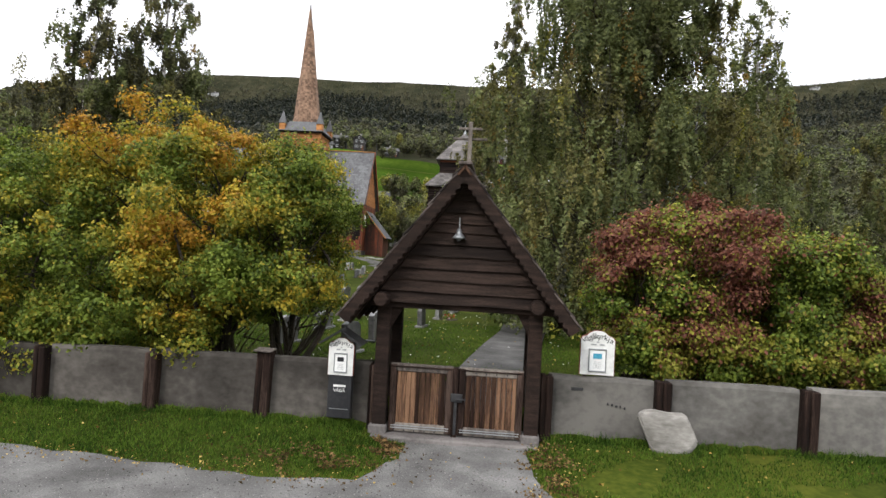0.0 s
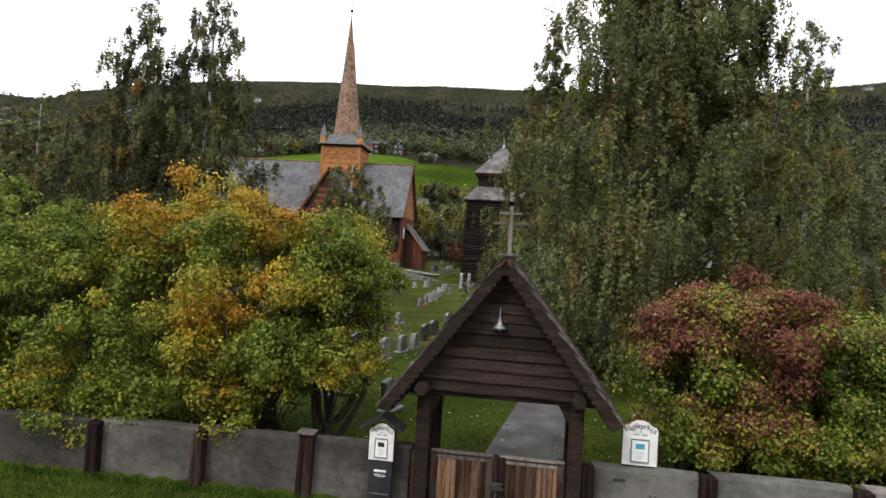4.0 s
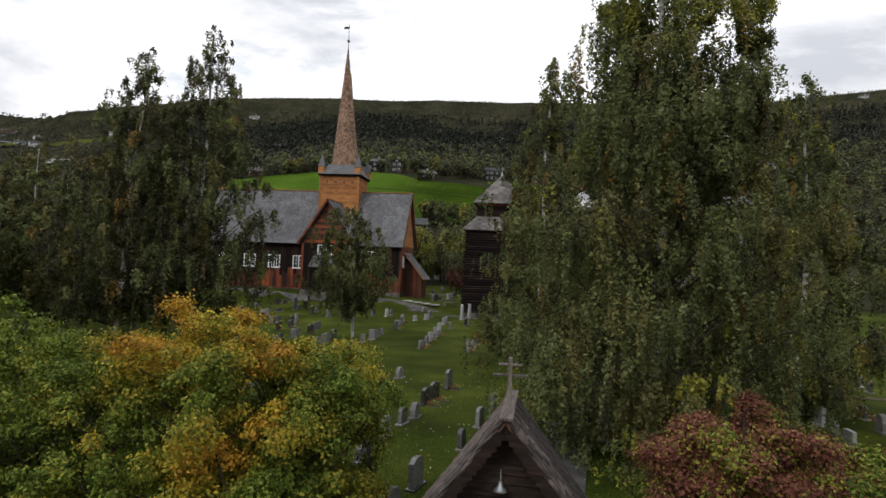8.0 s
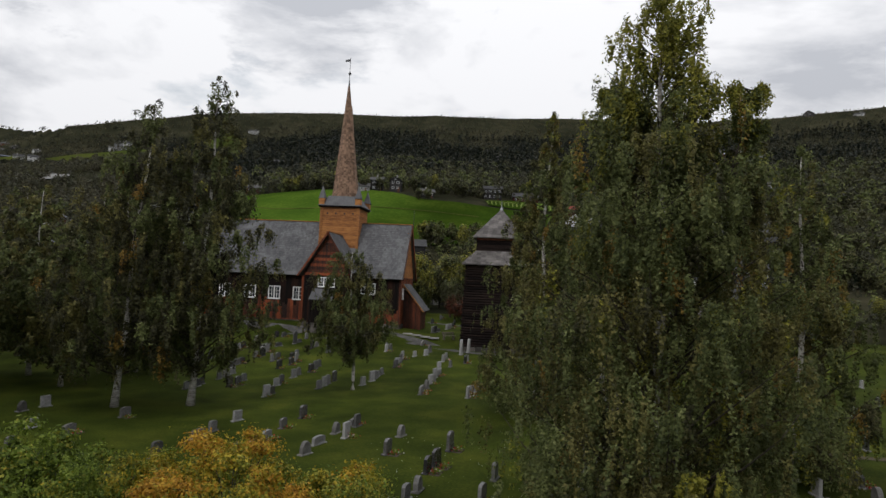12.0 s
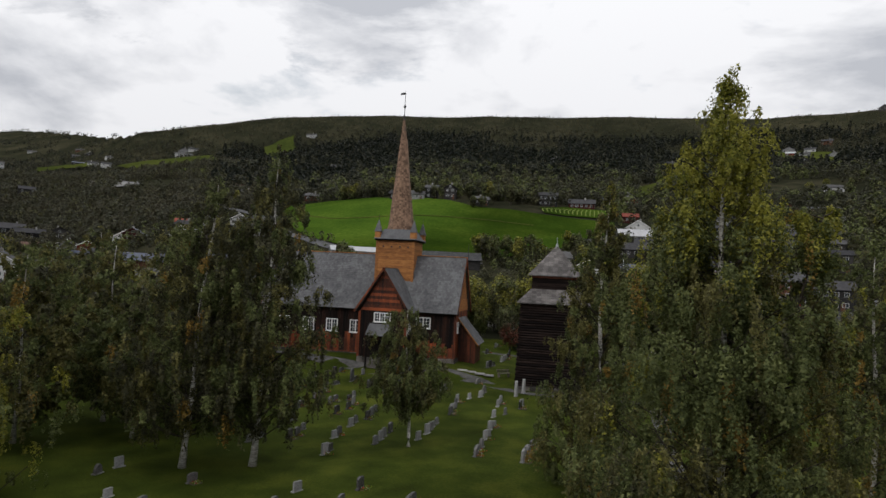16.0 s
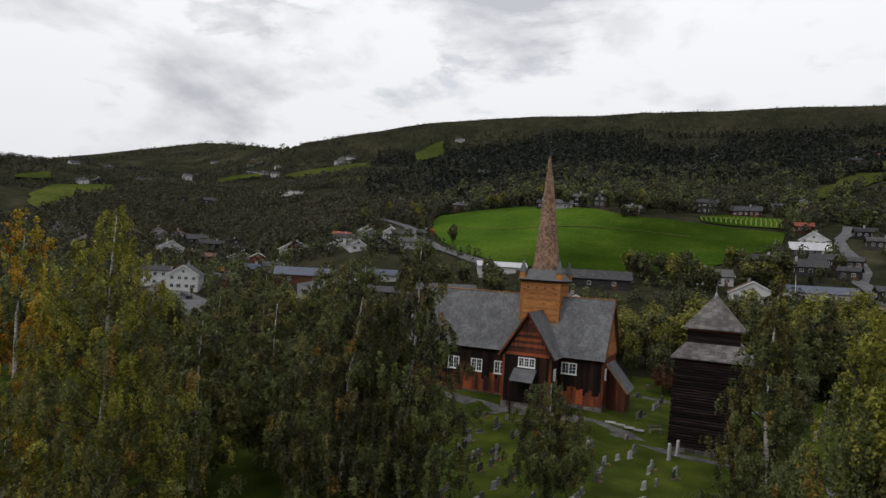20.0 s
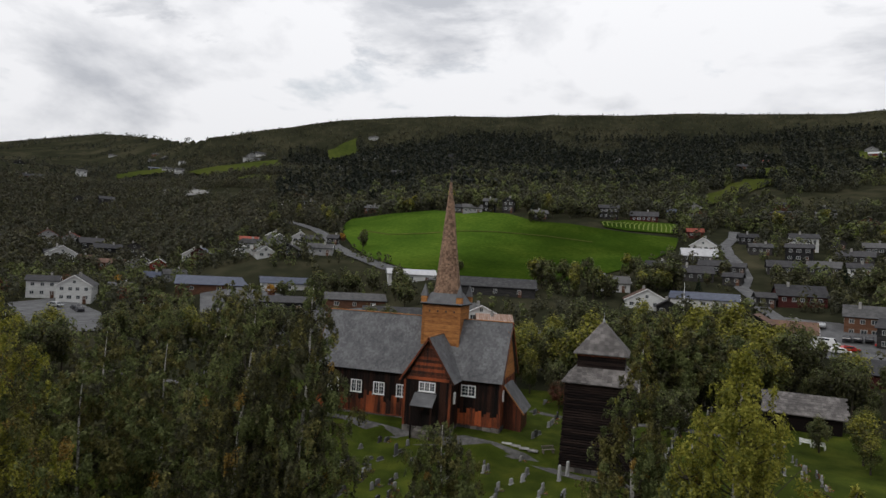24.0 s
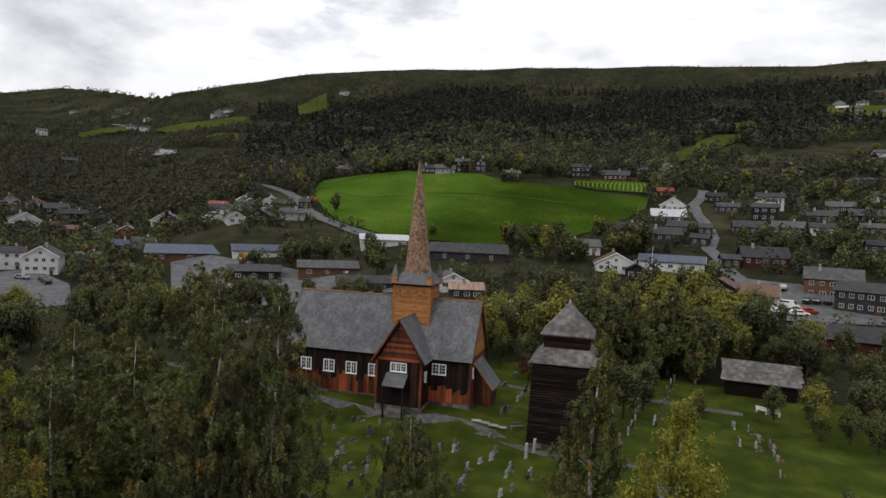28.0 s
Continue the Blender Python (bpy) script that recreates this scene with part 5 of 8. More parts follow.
def slate_roof(parent, r_low, z_low, r_top, z_top, rows, width, seed):
    """Four slated slopes; single slates on those that face the churchyard."""
    r = random.Random(seed)
    part("roof_bed", frustum(4, (r_low - 0.02) * 1.414, max(r_top - 0.02, 0.01) * 1.414, z_low - 0.05, z_top - 0.05, turn=math.pi / 4), SLATE, parent)
    for ax in range(4):
        m = pose(0, 0, 0, 0, 0, ax * 90)
        rest = bmesh.new()
        for c in range(rows):
            u0, u1 = c / rows, min(1, (c + 1.3) / rows)
            a0, a1 = r_low + (r_top - r_low) * u0, r_low + (r_top - r_low) * u1
            z0, z1 = z_low + (z_top - z_low) * u0, z_low + (z_top - z_low) * u1
            n = max(1, round(2 * a0 / width))
            for i in range(n + (c % 2)):
                s0, s1 = (i - 0.5 * (c % 2)) / n, (i + 0.95 - 0.5 * (c % 2)) / n
                s0, s1 = max(s0, 0), min(s1, 1)
                if s1 - s0 < 0.2 / n:
                    continue
                t0, t1 = max(min((2 * s0 - 1) * a0, a1), -a1), max(min((2 * s1 - 1) * a0, a1), -a1)
                lift = r.uniform(0.04, 0.07)
                own = ax in (0, 1)
                bm = bmesh.new() if own else rest
                slab(bm, [((2 * s0 - 1) * a0, -a0, z0 + lift), ((2 * s1 - 1) * a0, -a0, z0 + lift), (t1, -a1, z1 + 0.03), (t0, -a1, z1 + 0.03)] if t1 > t0 + 0.01 else
                     [((2 * s0 - 1) * a0, -a0, z0 + lift), ((2 * s1 - 1) * a0, -a0, z0 + lift), (t1 + 0.01, -a1, z1 + 0.03), (t0 - 0.01, -a1, z1 + 0.03)], 0.04)
                if own:
                    bmesh.ops.transform(bm, matrix=m, verts=bm.verts)
                    part("slate", bm, SLATE, parent)
        if len(rest.verts):
            bmesh.ops.transform(rest, matrix=m, verts=rest.verts)
            part("slate_rest", rest, SLATE, parent)["kind"] = "stuff"
        else:
            rest.free()


slate_roof(belfry, 4.55, 10.65, U + 0.02, 12.45, 6, 0.62, 3)
slate_roof(belfry, 3.4, 14.15, 0.08, 18.1, 10, 0.62, 4)
part("finial", tube([(0, 0, 17.9), (0, 0, 18.3), (0, 0, 18.5), (0, 0, 19.3)], [0.22, 0.14, 0.05, 0.02], 8), ZINC, belfry)

# ---- gravestones ----
GRANITE = material("grey_granite", (0.05, 0.05, 0.049), (0.2, 0.197, 0.192), 5, 0.55, 0.15, 60, spread=0.5, third=(0.11, 0.108, 0.105), spec=0.2)
PALE = material("pale_granite", (0.16, 0.158, 0.153), (0.38, 0.373, 0.364), 5, 0.6, 0.15, 60, spread=0.3, third=(0.26, 0.256, 0.25), spec=0.2)
FIELDSTONE = material("field_stone", (0.06, 0.057, 0.052), (0.22, 0.213, 0.2), 1.8, 0.9, 0.6, 25, spread=0.3, third=(0.12, 0.116, 0.11))
DARKSTONE = material("dark_granite", (0.02, 0.02, 0.022), (0.11, 0.105, 0.105), 6, 0.25, 0.05, 60, spread=0.5, third=(0.05, 0.047, 0.047), spec=0.6)
SOIL = material("grave_bed", (0.03, 0.024, 0.018), (0.1, 0.08, 0.06), 5, 0.95, 0.6, 30)
BLOOM = [material("red_blooms", (0.2, 0.012, 0.012), (0.5, 0.04, 0.03), 20, 0.6, 0, 5, island=0.5), material("white_blooms", (0.5, 0.48, 0.46), (0.8, 0.79, 0.77), 20, 0.6, 0, 5, island=0.4), LEAF_GREEN]
GRAVE_KIND = {
    "round": (GRANITE, "grey granite gravestone with a rounded top in the lawn", 0.64, 0.17), "slab": (PALE, "pale granite gravestone with a straight top in the lawn", 0.7, 0.17),
    "tilt": (GRANITE, "grey granite gravestone with a slanting top in the lawn", 0.74, 0.18), "rough": (FIELDSTONE, "rough natural grey gravestone in the lawn", 0.68, 0.24),
    "low": (GRANITE, "low broad grey gravestone with flowers in the lawn", 1.0, 0.19), "dark": (DARKSTONE, "polished dark gravestone with flowers in the lawn", 0.8, 0.17),
    "tall": (PALE, "tall pale tapered memorial stone beside the path", 0.62, 0.26)}
grave_meshes = {}
graves = []


def grave_mesh(kind):
    mat, label, w, d = GRAVE_KIND[kind]
    h = {"low": 0.62, "tall": 1.0}.get(kind, 1.0)
    a = w / 2
    top = {"round": [(a, h * 0.82), (a * 0.8, h * 0.93), (a * 0.4, h * 0.99), (-a * 0.4, h * 0.99), (-a * 0.8, h * 0.93), (-a, h * 0.82)],
           "slab": [(a, h * 0.96), (a * 0.9, h), (-a * 0.9, h), (-a, h * 0.96)], "tilt": [(a, h * 0.8), (a * 0.7, h * 0.93), (-a * 0.3, h), (-a, h * 0.9)],
           "rough": [(a * 0.9, h * 0.6), (a * 0.62, h * 0.88), (a * 0.1, h), (-a * 0.5, h * 0.9), (-a * 0.95, h * 0.55)],
           "low": [(a, h * 0.85), (a * 0.5, h), (-a * 0.6, h * 0.97), (-a, h * 0.8)], "dark": [(a, h * 0.9), (a * 0.5, h * 0.98), (-a * 0.3, h), (-a, h * 0.86)],
           "tall": [(a * 0.62, h * 0.93), (a * 0.3, h), (-a * 0.3, h), (-a * 0.62, h * 0.93)]}[kind]
    bm = prism([(-a, 0), (a, 0)] + top, -d / 2, d / 2)
    bmesh.ops.bevel(bm, geom=list(bm.edges), offset=0.012, segments=1, affect="EDGES")
    me = bpy.data.meshes.new("stone")
    bm.to_mesh(me)
    bm.free()
    me.materials.append(mat)
    base = bpy.data.meshes.new("plinth")
    bm = boxed(-a - 0.09, a + 0.09, -d / 2 - 0.07, d / 2 + 0.07, -0.15, 0.1, 0.015)
    bm.to_mesh(base)
    bm.free()
    base.materials.append(mat)
    bed = bpy.data.meshes.new("flower_bed")
    bm = boxed(-a, a, -d / 2 - 0.62, -d / 2 - 0.08, -0.1, 0.05, 0.02)
    bm.to_mesh(bed)
    bm.free()
    bed.materials.append(SOIL)
    rng = np.random.default_rng(len(grave_meshes) + 5)
    P = rng.normal(size=(150, 3)) * (a * 0.45, 0.13, 0.06) + (0, -d / 2 - 0.33, 0.15)
    P[:, 2] = np.maximum(P[:, 2], 0.04)
    bloom = leaf_mesh("flower_patch", P, 0.085, BLOOM, rng.choice(3, 150, p=(0.22, 0.08, 0.7)), rng)
    return me, base, bed, bloom


def grave(x, y, kind, h, turn):
    if kind not in grave_meshes:
        grave_meshes[kind] = grave_mesh(kind)
    me, base, bed, bloom = grave_meshes[kind]
    graves.append((x, y, kind, h))
    ob = empty("gravestone", x, y, gz(x, y) - 0.03, 76 + turn, GRAVE_KIND[kind][1], "gravestone", "gravestones of the churchyard")
    lean = ((x * 7.3 + y * 3.1) % 5) - 2.5
    shared("stone", me, ob, pose(0, 0, 0.06, lean * 0.8, lean * 0.4) @ Matrix.Diagonal((0.8 + 0.2 * h, 1, h * 0.9, 1)))
    shared("plinth", base, ob)
    if kind != "tall" and int(abs(x) * 10 + abs(y) * 7) % 5 < (3 if kind in ("dark", "low") else 1):
        shared("flower_bed", bed, ob)
        shared("flower_patch", bloom, ob)["kind"] = "stuff"


grave(-33.2, 28.9, "rough", 0.75, 11)
grave(-32.9, 30.7, "slab", 0.83, -10)
grave(-29.3, 25.1, "slab", 0.63, 5)
grave(-26.5, 24.6, "low", 0.96, 12)
grave(-27.0, 20.7, "round", 0.72, 5)
grave(-26.1, 29.5, "dark", 0.74, -7)
grave(-18.2, 29.4, "slab", 0.73, -12)
grave(-18.3, 24.5, "low", 0.96, -6)
grave(-18.3, 26.2, "tilt", 0.75, 8)
grave(-14.4, 27.6, "dark", 0.66, 7)
grave(-14.2, 30.7, "dark", 0.91, 4)
grave(-10.7, 26.4, "rough", 0.7, 3)
grave(-10.3, 28.9, "low", 0.66, 5)
grave(-10.9, 23.7, "low", 0.81, -7)
grave(-10.9, 21.5, "rough", 0.75, -11)
grave(-14.3, 22.7, "slab", 0.64, 8)
grave(-14.3, 24.7, "low", 0.84, 8)
grave(-18.4, 20.3, "round", 0.92, -8)
grave(-14.6, 21.4, "rough", 0.65, -6)
grave(-15.0, 19.0, "round", 0.74, -1)
grave(-32.5, 66.0, "rough", 0.67, -7)
grave(-28.6, 63.2, "low", 0.82, -11)
grave(-24.3, 52.5, "dark", 0.92, -3)
grave(-24.8, 57.5, "dark", 0.63, -3)
grave(-24.5, 63.3, "dark", 1.04, 12)
grave(-28.6, 58.3, "slab", 0.99, 7)
grave(-21.3, 44.1, "slab", 0.75, -6)
grave(-25.3, 46.3, "round", 0.75, -4)
grave(-21.3, 48.4, "slab", 0.88, -7)
grave(-20.6, 51.4, "dark", 0.87, -1)
grave(-17.0, 42.7, "round", 0.82, -1)
grave(-16.9, 47.0, "dark", 1.05, 6)
grave(-13.7, 44.9, "slab", 0.81, -6)
grave(-13.4, 47.1, "slab", 1.01, -9)
grave(-13.4, 49.7, "round", 0.65, 11)
grave(-12.7, 54.8, "tilt", 0.88, -8)
grave(-12.9, 58.6, "round", 0.85, 6)
grave(-12.3, 70.3, "rough", 0.76, -11)
grave(-7.9, 49.6, "slab", 0.98, -3)
grave(-7.8, 46.0, "slab", 0.9, -6)
grave(-7.8, 40.4, "round", 0.71, 2)
grave(-8.2, 54.7, "slab", 0.83, -5)
grave(-8.4, 59.6, "slab", 0.81, 8)
grave(-4.0, 40.0, "slab", 0.98, 3)
grave(-3.8, 42.6, "rough", 0.63, -4)
grave(-3.6, 45.7, "low", 0.72, -6)
grave(-51.9, 50.7, "rough", 0.8, -4)
grave(-48.6, 48.2, "tilt", 0.76, -2)
grave(-48.4, 49.9, "slab", 1.05, 0)
grave(-44.9, 47.4, "round", 0.83, -10)
grave(-45.6, 49.2, "slab", 0.71, 6)
grave(-53.2, 54.6, "tilt", 0.76, 9)
grave(-27.7, 46.3, "round", 0.96, 8)
grave(-25.1, 43.0, "dark", 0.97, 4)
grave(-32.9, 54.9, "rough", 0.9, 9)
grave(-33.6, 52.6, "low", 0.77, 0)
grave(-21.3, 64.5, "round", 0.65, -4)
grave(-19.3, 59.8, "rough", 0.64, 7)
grave(-21.9, 61.4, "tilt", 0.95, -4)
grave(-17.5, 64.2, "round", 0.99, 10)
grave(-16.2, 66.5, "round", 0.86, 11)
grave(-20.0, 38.6, "slab", 1.02, -6)
grave(-27.8, 40.6, "round", 0.71, -7)
grave(-15.8, 89.3, "round", 0.88, -4)
grave(9.3, 101.8, "slab", 0.79, 12)
grave(8.7, 98.1, "slab", 1.0, 5)
grave(10.0, 105.1, "round", 1.0, -6)
grave(13.3, 106.9, "tilt", 0.91, -2)
grave(12.7, 103.6, "dark", 0.95, 3)
grave(12.3, 101.2, "dark", 0.81, -10)
grave(11.5, 97.4, "round", 0.92, -9)
grave(10.8, 94.0, "round", 0.86, -4)
grave(10.3, 90.8, "tilt", 0.64, -10)
grave(9.6, 86.4, "dark", 1.01, -3)
grave(8.9, 82.1, "dark", 0.98, -10)
grave(7.6, 93.9, "dark", 0.82, -6)
grave(7.1, 90.8, "low", 0.79, 12)
grave(6.7, 88.5, "round", 0.99, 0)
grave(6.2, 84.6, "slab", 0.65, 7)
grave(5.7, 80.1, "dark", 0.84, 1)
grave(5.1, 76.8, "slab", 0.99, 12)
grave(4.1, 72.7, "round", 0.65, -6)
grave(3.5, 90.9, "low", 1.02, 3)
grave(3.0, 86.2, "slab", 0.67, 5)
grave(2.8, 83.6, "tilt", 0.78, -7)
grave(-14.0, 90.6, "tilt", 0.92, -2)
grave(-12.1, 77.6, "round", 0.99, -4)
grave(-11.9, 78.7, "dark", 1.04, -12)
grave(-11.6, 80.1, "tilt", 0.62, -3)
grave(-11.0, 84.9, "slab", 0.85, 3)
grave(-10.8, 86.3, "round", 0.85, 4)
grave(-10.7, 87.6, "rough", 0.8, -3)
grave(-10.5, 90.0, "dark", 0.72, -7)
grave(-13.5, 97.3, "round", 0.91, 7)
grave(-31.1, 69.0, "dark", 0.85, 2)
grave(-30.4, 69.6, "low", 1.02, 4)
grave(-27.3, 69.4, "round", 0.88, 2)
grave(-83.5, 122.8, "slab", 0.68, 12)
grave(-81.9, 125.1, "dark", 1.04, -2)
grave(-77.2, 120.4, "tilt", 0.81, 7)
grave(-77.6, 113.2, "tilt", 0.91, 7)
grave(-75.5, 115.1, "tilt", 0.74, -1)
grave(-74.4, 114.6, "rough", 0.87, -1)
grave(-70.3, 100.5, "slab", 0.65, 8)
grave(-69.5, 102.8, "tilt", 0.76, -1)
grave(-71.6, 89.5, "dark", 0.7, -12)
grave(-79.9, 97.7, "round", 0.85, 12)
grave(-82.2, 101.8, "slab", 0.96, -9)
grave(-74.6, 89.5, "tilt", 0.7, 3)
grave(-68.7, 71.5, "slab", 0.95, -9)
grave(-62.0, 79.2, "tilt", 0.9, 9)
grave(-83.6, 67.5, "rough", 0.89, 9)
grave(-88.6, 72.4, "low", 0.99, 10)
grave(-74.4, 111.9, "slab", 1.0, -5)
grave(-74.7, 119.2, "round", 0.92, -3)
grave(-75.7, 106.2, "dark", 0.72, -2)
grave(-70.5, 95.7, "dark", 0.89, 2)
grave(-32.1, 59.9, "slab", 0.84, -2)
grave(-29.8, 61.6, "low", 0.81, 6)
grave(-28.7, 56.9, "round", 0.73, 5)
grave(-26.2, 55.3, "round", 0.92, 7)
grave(-23.7, 54.3, "dark", 0.79, 0)
grave(-28.9, 51.5, "round", 0.69, -10)
grave(-23.8, 56.0, "round", 1.04, 8)
grave(-28.2, 57.5, "dark", 0.88, -3)
grave(-15.8, 64.6, "slab", 0.94, 3)
grave(-15.5, 65.5, "rough", 0.9, 3)
grave(-12.0, 62.4, "slab", 0.68, -5)
grave(-10.9, 63.7, "slab", 0.75, -11)
grave(-7.2, 56.3, "tilt", 0.79, 6)
grave(-5.9, 59.5, "dark", 0.93, 5)
grave(20.9, 76.7, "low", 0.63, -5)
grave(21.6, 84.2, "tilt", 0.94, -6)
grave(22.0, 80.7, "round", 1.03, -10)
grave(23.0, 77.6, "slab", 0.74, 8)
grave(22.6, 73.8, "low", 0.88, 8)
grave(22.2, 70.5, "tilt", 0.93, 8)
grave(19.7, 85.9, "slab", 1.03, 10)
grave(19.1, 78.1, "slab", 0.86, 10)
grave(-7.0, 65.9, "tall", 2.0, 4)
grave(-6.3, 68.0, "tall", 1.9, 2)
grave(-27.4, 65.4, "round", 1.7, 3)
# the rows between the gate and the birches
for x, y, kind, h, turn in ((-4.2, 19.4, "dark", 0.85, 3), (-3.9, 20.5, "dark", 0.95, -4), (-3.6, 23.8, "dark", 1.1, 2), (-4.5, 15.3, "round", 0.75, 0), (-4.2, 16.6, "rough", 0.7, 5),
                            (-1.4, 15.9, "round", 0.85, -3), (-1.0, 19.2, "tilt", 0.85, 4), (-6.7, 22.1, "dark", 0.85, 3), (-6.7, 26.0, "rough", 0.7, -2), (-9.8, 25.4, "slab", 0.95, 3),
                            (-9.9, 28.3, "round", 0.85, -3), (-2.7, 8.0, "dark", 0.95, 2), (-2.9, 5.4, "tilt", 0.9, -2)):
    grave(x, y, kind, h, turn)
# neighbours in the same rows, side by side
rn = random.Random(19)
MIXED = ["dark", "round", "round", "tilt", "rough", "low", "dark", "slab"]
for x, y, kind, h in list(graves):
    if kind == "tall" or y < 37:
        continue
    for k in range(rn.choice((0, 1, 1, 2)) if abs(x) < 60 else 1):
        ny = y + (k + 1) * rn.uniform(1.15, 1.5)
        nx = x + rn.uniform(-0.15, 0.15)
        if ny < 66.3 - 0.1 * x * (x < 0) or ny > 74:
            if all((nx - a) ** 2 + (ny - b) ** 2 > 1.1 for a, b, _, _ in graves) and not (-46 < nx < -16 and ny > 68.5) and not (-8 < nx < 2 and ny > 66):
                grave(nx, ny, rn.choice(MIXED), rn.uniform(0.62, 0.98), rn.uniform(-8, 8))
# ---- paths of the churchyard ----
ribbon("path", [(0.15, 0.5), (0.85, 5), (1.8, 12), (2.55, 19.8), (4.2, 27), (7.5, 40), (9, 66)], 1.6, PATHWAY, 0.065, "grey gravel path from the gate through the lawn", "path")
ribbon("path", [(-60, 80.5), (-46, 74.6), (-38.3, 73.3), (-34.7, 72.3), (-30.9, 71.5), (-27, 71.2)], 1.5, PATHWAY, 0.035, "narrow grey path along the church", "path")
ribbon("path", [(-27, 70.4), (-20.4, 72.2), (-16.3, 71.8), (-12.3, 71.0), (-7.9, 68.6), (-5, 67.8), (2, 67.5), (10, 69)], 1.5, PATHWAY, 0.045, "narrow grey path before the bell tower", "path")
ribbon("path", [(-15, 92.3), (-11, 91.5), (-5, 92), (3, 94.6), (10.4, 94.8), (22, 93)], 1.5, PATHWAY, 0.035, "narrow grey path behind the church", "path")
ribbon("path", [(-100, 88), (-91, 85.1), (-83.6, 83.5), (-70.6, 82.1), (-60, 80.5)], 1.6, PATHWAY, 0.045, "narrow grey path among the graves", "path")

# ---- the town and the valley side ----
WHITE_WALL = material("white_cladding", (0.34, 0.34, 0.335), (0.58, 0.58, 0.57), 0.5, 0.7, 0.2, 6, (1, 1, 5), spread=0.2, spec=0.1)
BLACK_WALL = material("black_cladding", (0.012, 0.012, 0.013), (0.05, 0.047, 0.045), 0.5, 0.75, 0.2, 6, (1, 1, 5), spread=0.4, spec=0.1)
RED_WALL = material("red_cladding", (0.08, 0.014, 0.011), (0.18, 0.034, 0.026), 0.5, 0.75, 0.2, 6, (1, 1, 5), spread=0.2, spec=0.1)
DARKRED_WALL = material("dark_red_cladding", (0.028, 0.010, 0.009), (0.075, 0.022, 0.019), 0.5, 0.75, 0.2, 6, (1, 1, 5), spread=0.2, spec=0.1)
BROWN_WALL = material("brown_cladding", (0.05, 0.024, 0.015), (0.14, 0.07, 0.042), 0.5, 0.75, 0.2, 6, (1, 1, 5), spread=0.2, spec=0.1)
GREY_WALL = material("grey_cladding", (0.12, 0.12, 0.12), (0.28, 0.28, 0.28), 0.5, 0.75, 0.2, 6, (1, 1, 5), spread=0.3, spec=0.1)
ROOF_DARK = material("dark_roof", (0.018, 0.018, 0.02), (0.055, 0.053, 0.055), 0.8, 0.6, 0.3, 5, spread=0.3, spec=0.1)
ROOF_GREY = material("grey_roof", (0.03, 0.03, 0.031), (0.1, 0.098, 0.097), 0.8, 0.75, 0.3, 5, spread=0.4, spec=0.1)
ROOF_RED = material("red_roof", (0.14, 0.035, 0.024), (0.27, 0.075, 0.05), 0.8, 0.7, 0.3, 5, spread=0.3, spec=0.1)
ROOF_BROWN = material("brown_roof", (0.07, 0.042, 0.032), (0.16, 0.095, 0.07), 0.8, 0.7, 0.3, 5, spread=0.3, spec=0.1)
ROOF_BLUE = material("blue_black_roof", (0.035, 0.042, 0.065), (0.085, 0.095, 0.13), 0.8, 0.5, 0.2, 5, spread=0.3, spec=0.1)
ROOF_PALE = material("pale_metal_roof", (0.32, 0.32, 0.33), (0.5, 0.5, 0.51), 0.8, 0.5, 0.1, 5, spec=0.1)
ROOF_RUST = material("rusty_roof", (0.12, 0.06, 0.04), (0.42, 0.36, 0.32), 0.6, 0.7, 0.2, 4, (6, 0.3, 1), third=(0.25, 0.16, 0.12), spec=0.1)
WALL_WORD = {"white_cladding": "white", "black_cladding": "black", "red_cladding": "red", "dark_red_cladding": "dark red", "brown_cladding": "brown", "grey_cladding": "grey"}
ROOF_WORD = {"dark_roof": "a dark roof", "grey_roof": "a grey roof", "red_roof": "a red tiled roof", "brown_roof": "a brown roof", "blue_black_roof": "a blue-black roof", "pale_metal_roof": "a pale metal roof", "rusty_roof": "a rusty sheet roof"}


def mesh_of(name, bm, mat):
    me = bpy.data.meshes.new(name)
    bm.to_mesh(me)
    bm.free()
    me.materials.append(mat)
    return me


TRIM = material("weathered_trim", (0.26, 0.26, 0.255), (0.46, 0.46, 0.45), 2, 0.6, 0.08, 20)
win_frame, win_pane = bmesh.new(), None
for a, b, c, d in ((-0.6, 0.6, -0.62, -0.5), (-0.6, 0.6, 0.5, 0.62), (-0.6, -0.48, -0.5, 0.5), (0.48, 0.6, -0.5, 0.5), (-0.05, 0.05, -0.5, 0.5)):
    box(win_frame, a, b, -0.07, 0.03, c, d)
win_frame = mesh_of("window", win_frame, TRIM)
win_pane = mesh_of("pane", boxed(-0.49, 0.49, -0.025, 0.02, -0.51, 0.51), GLASS)
built = []


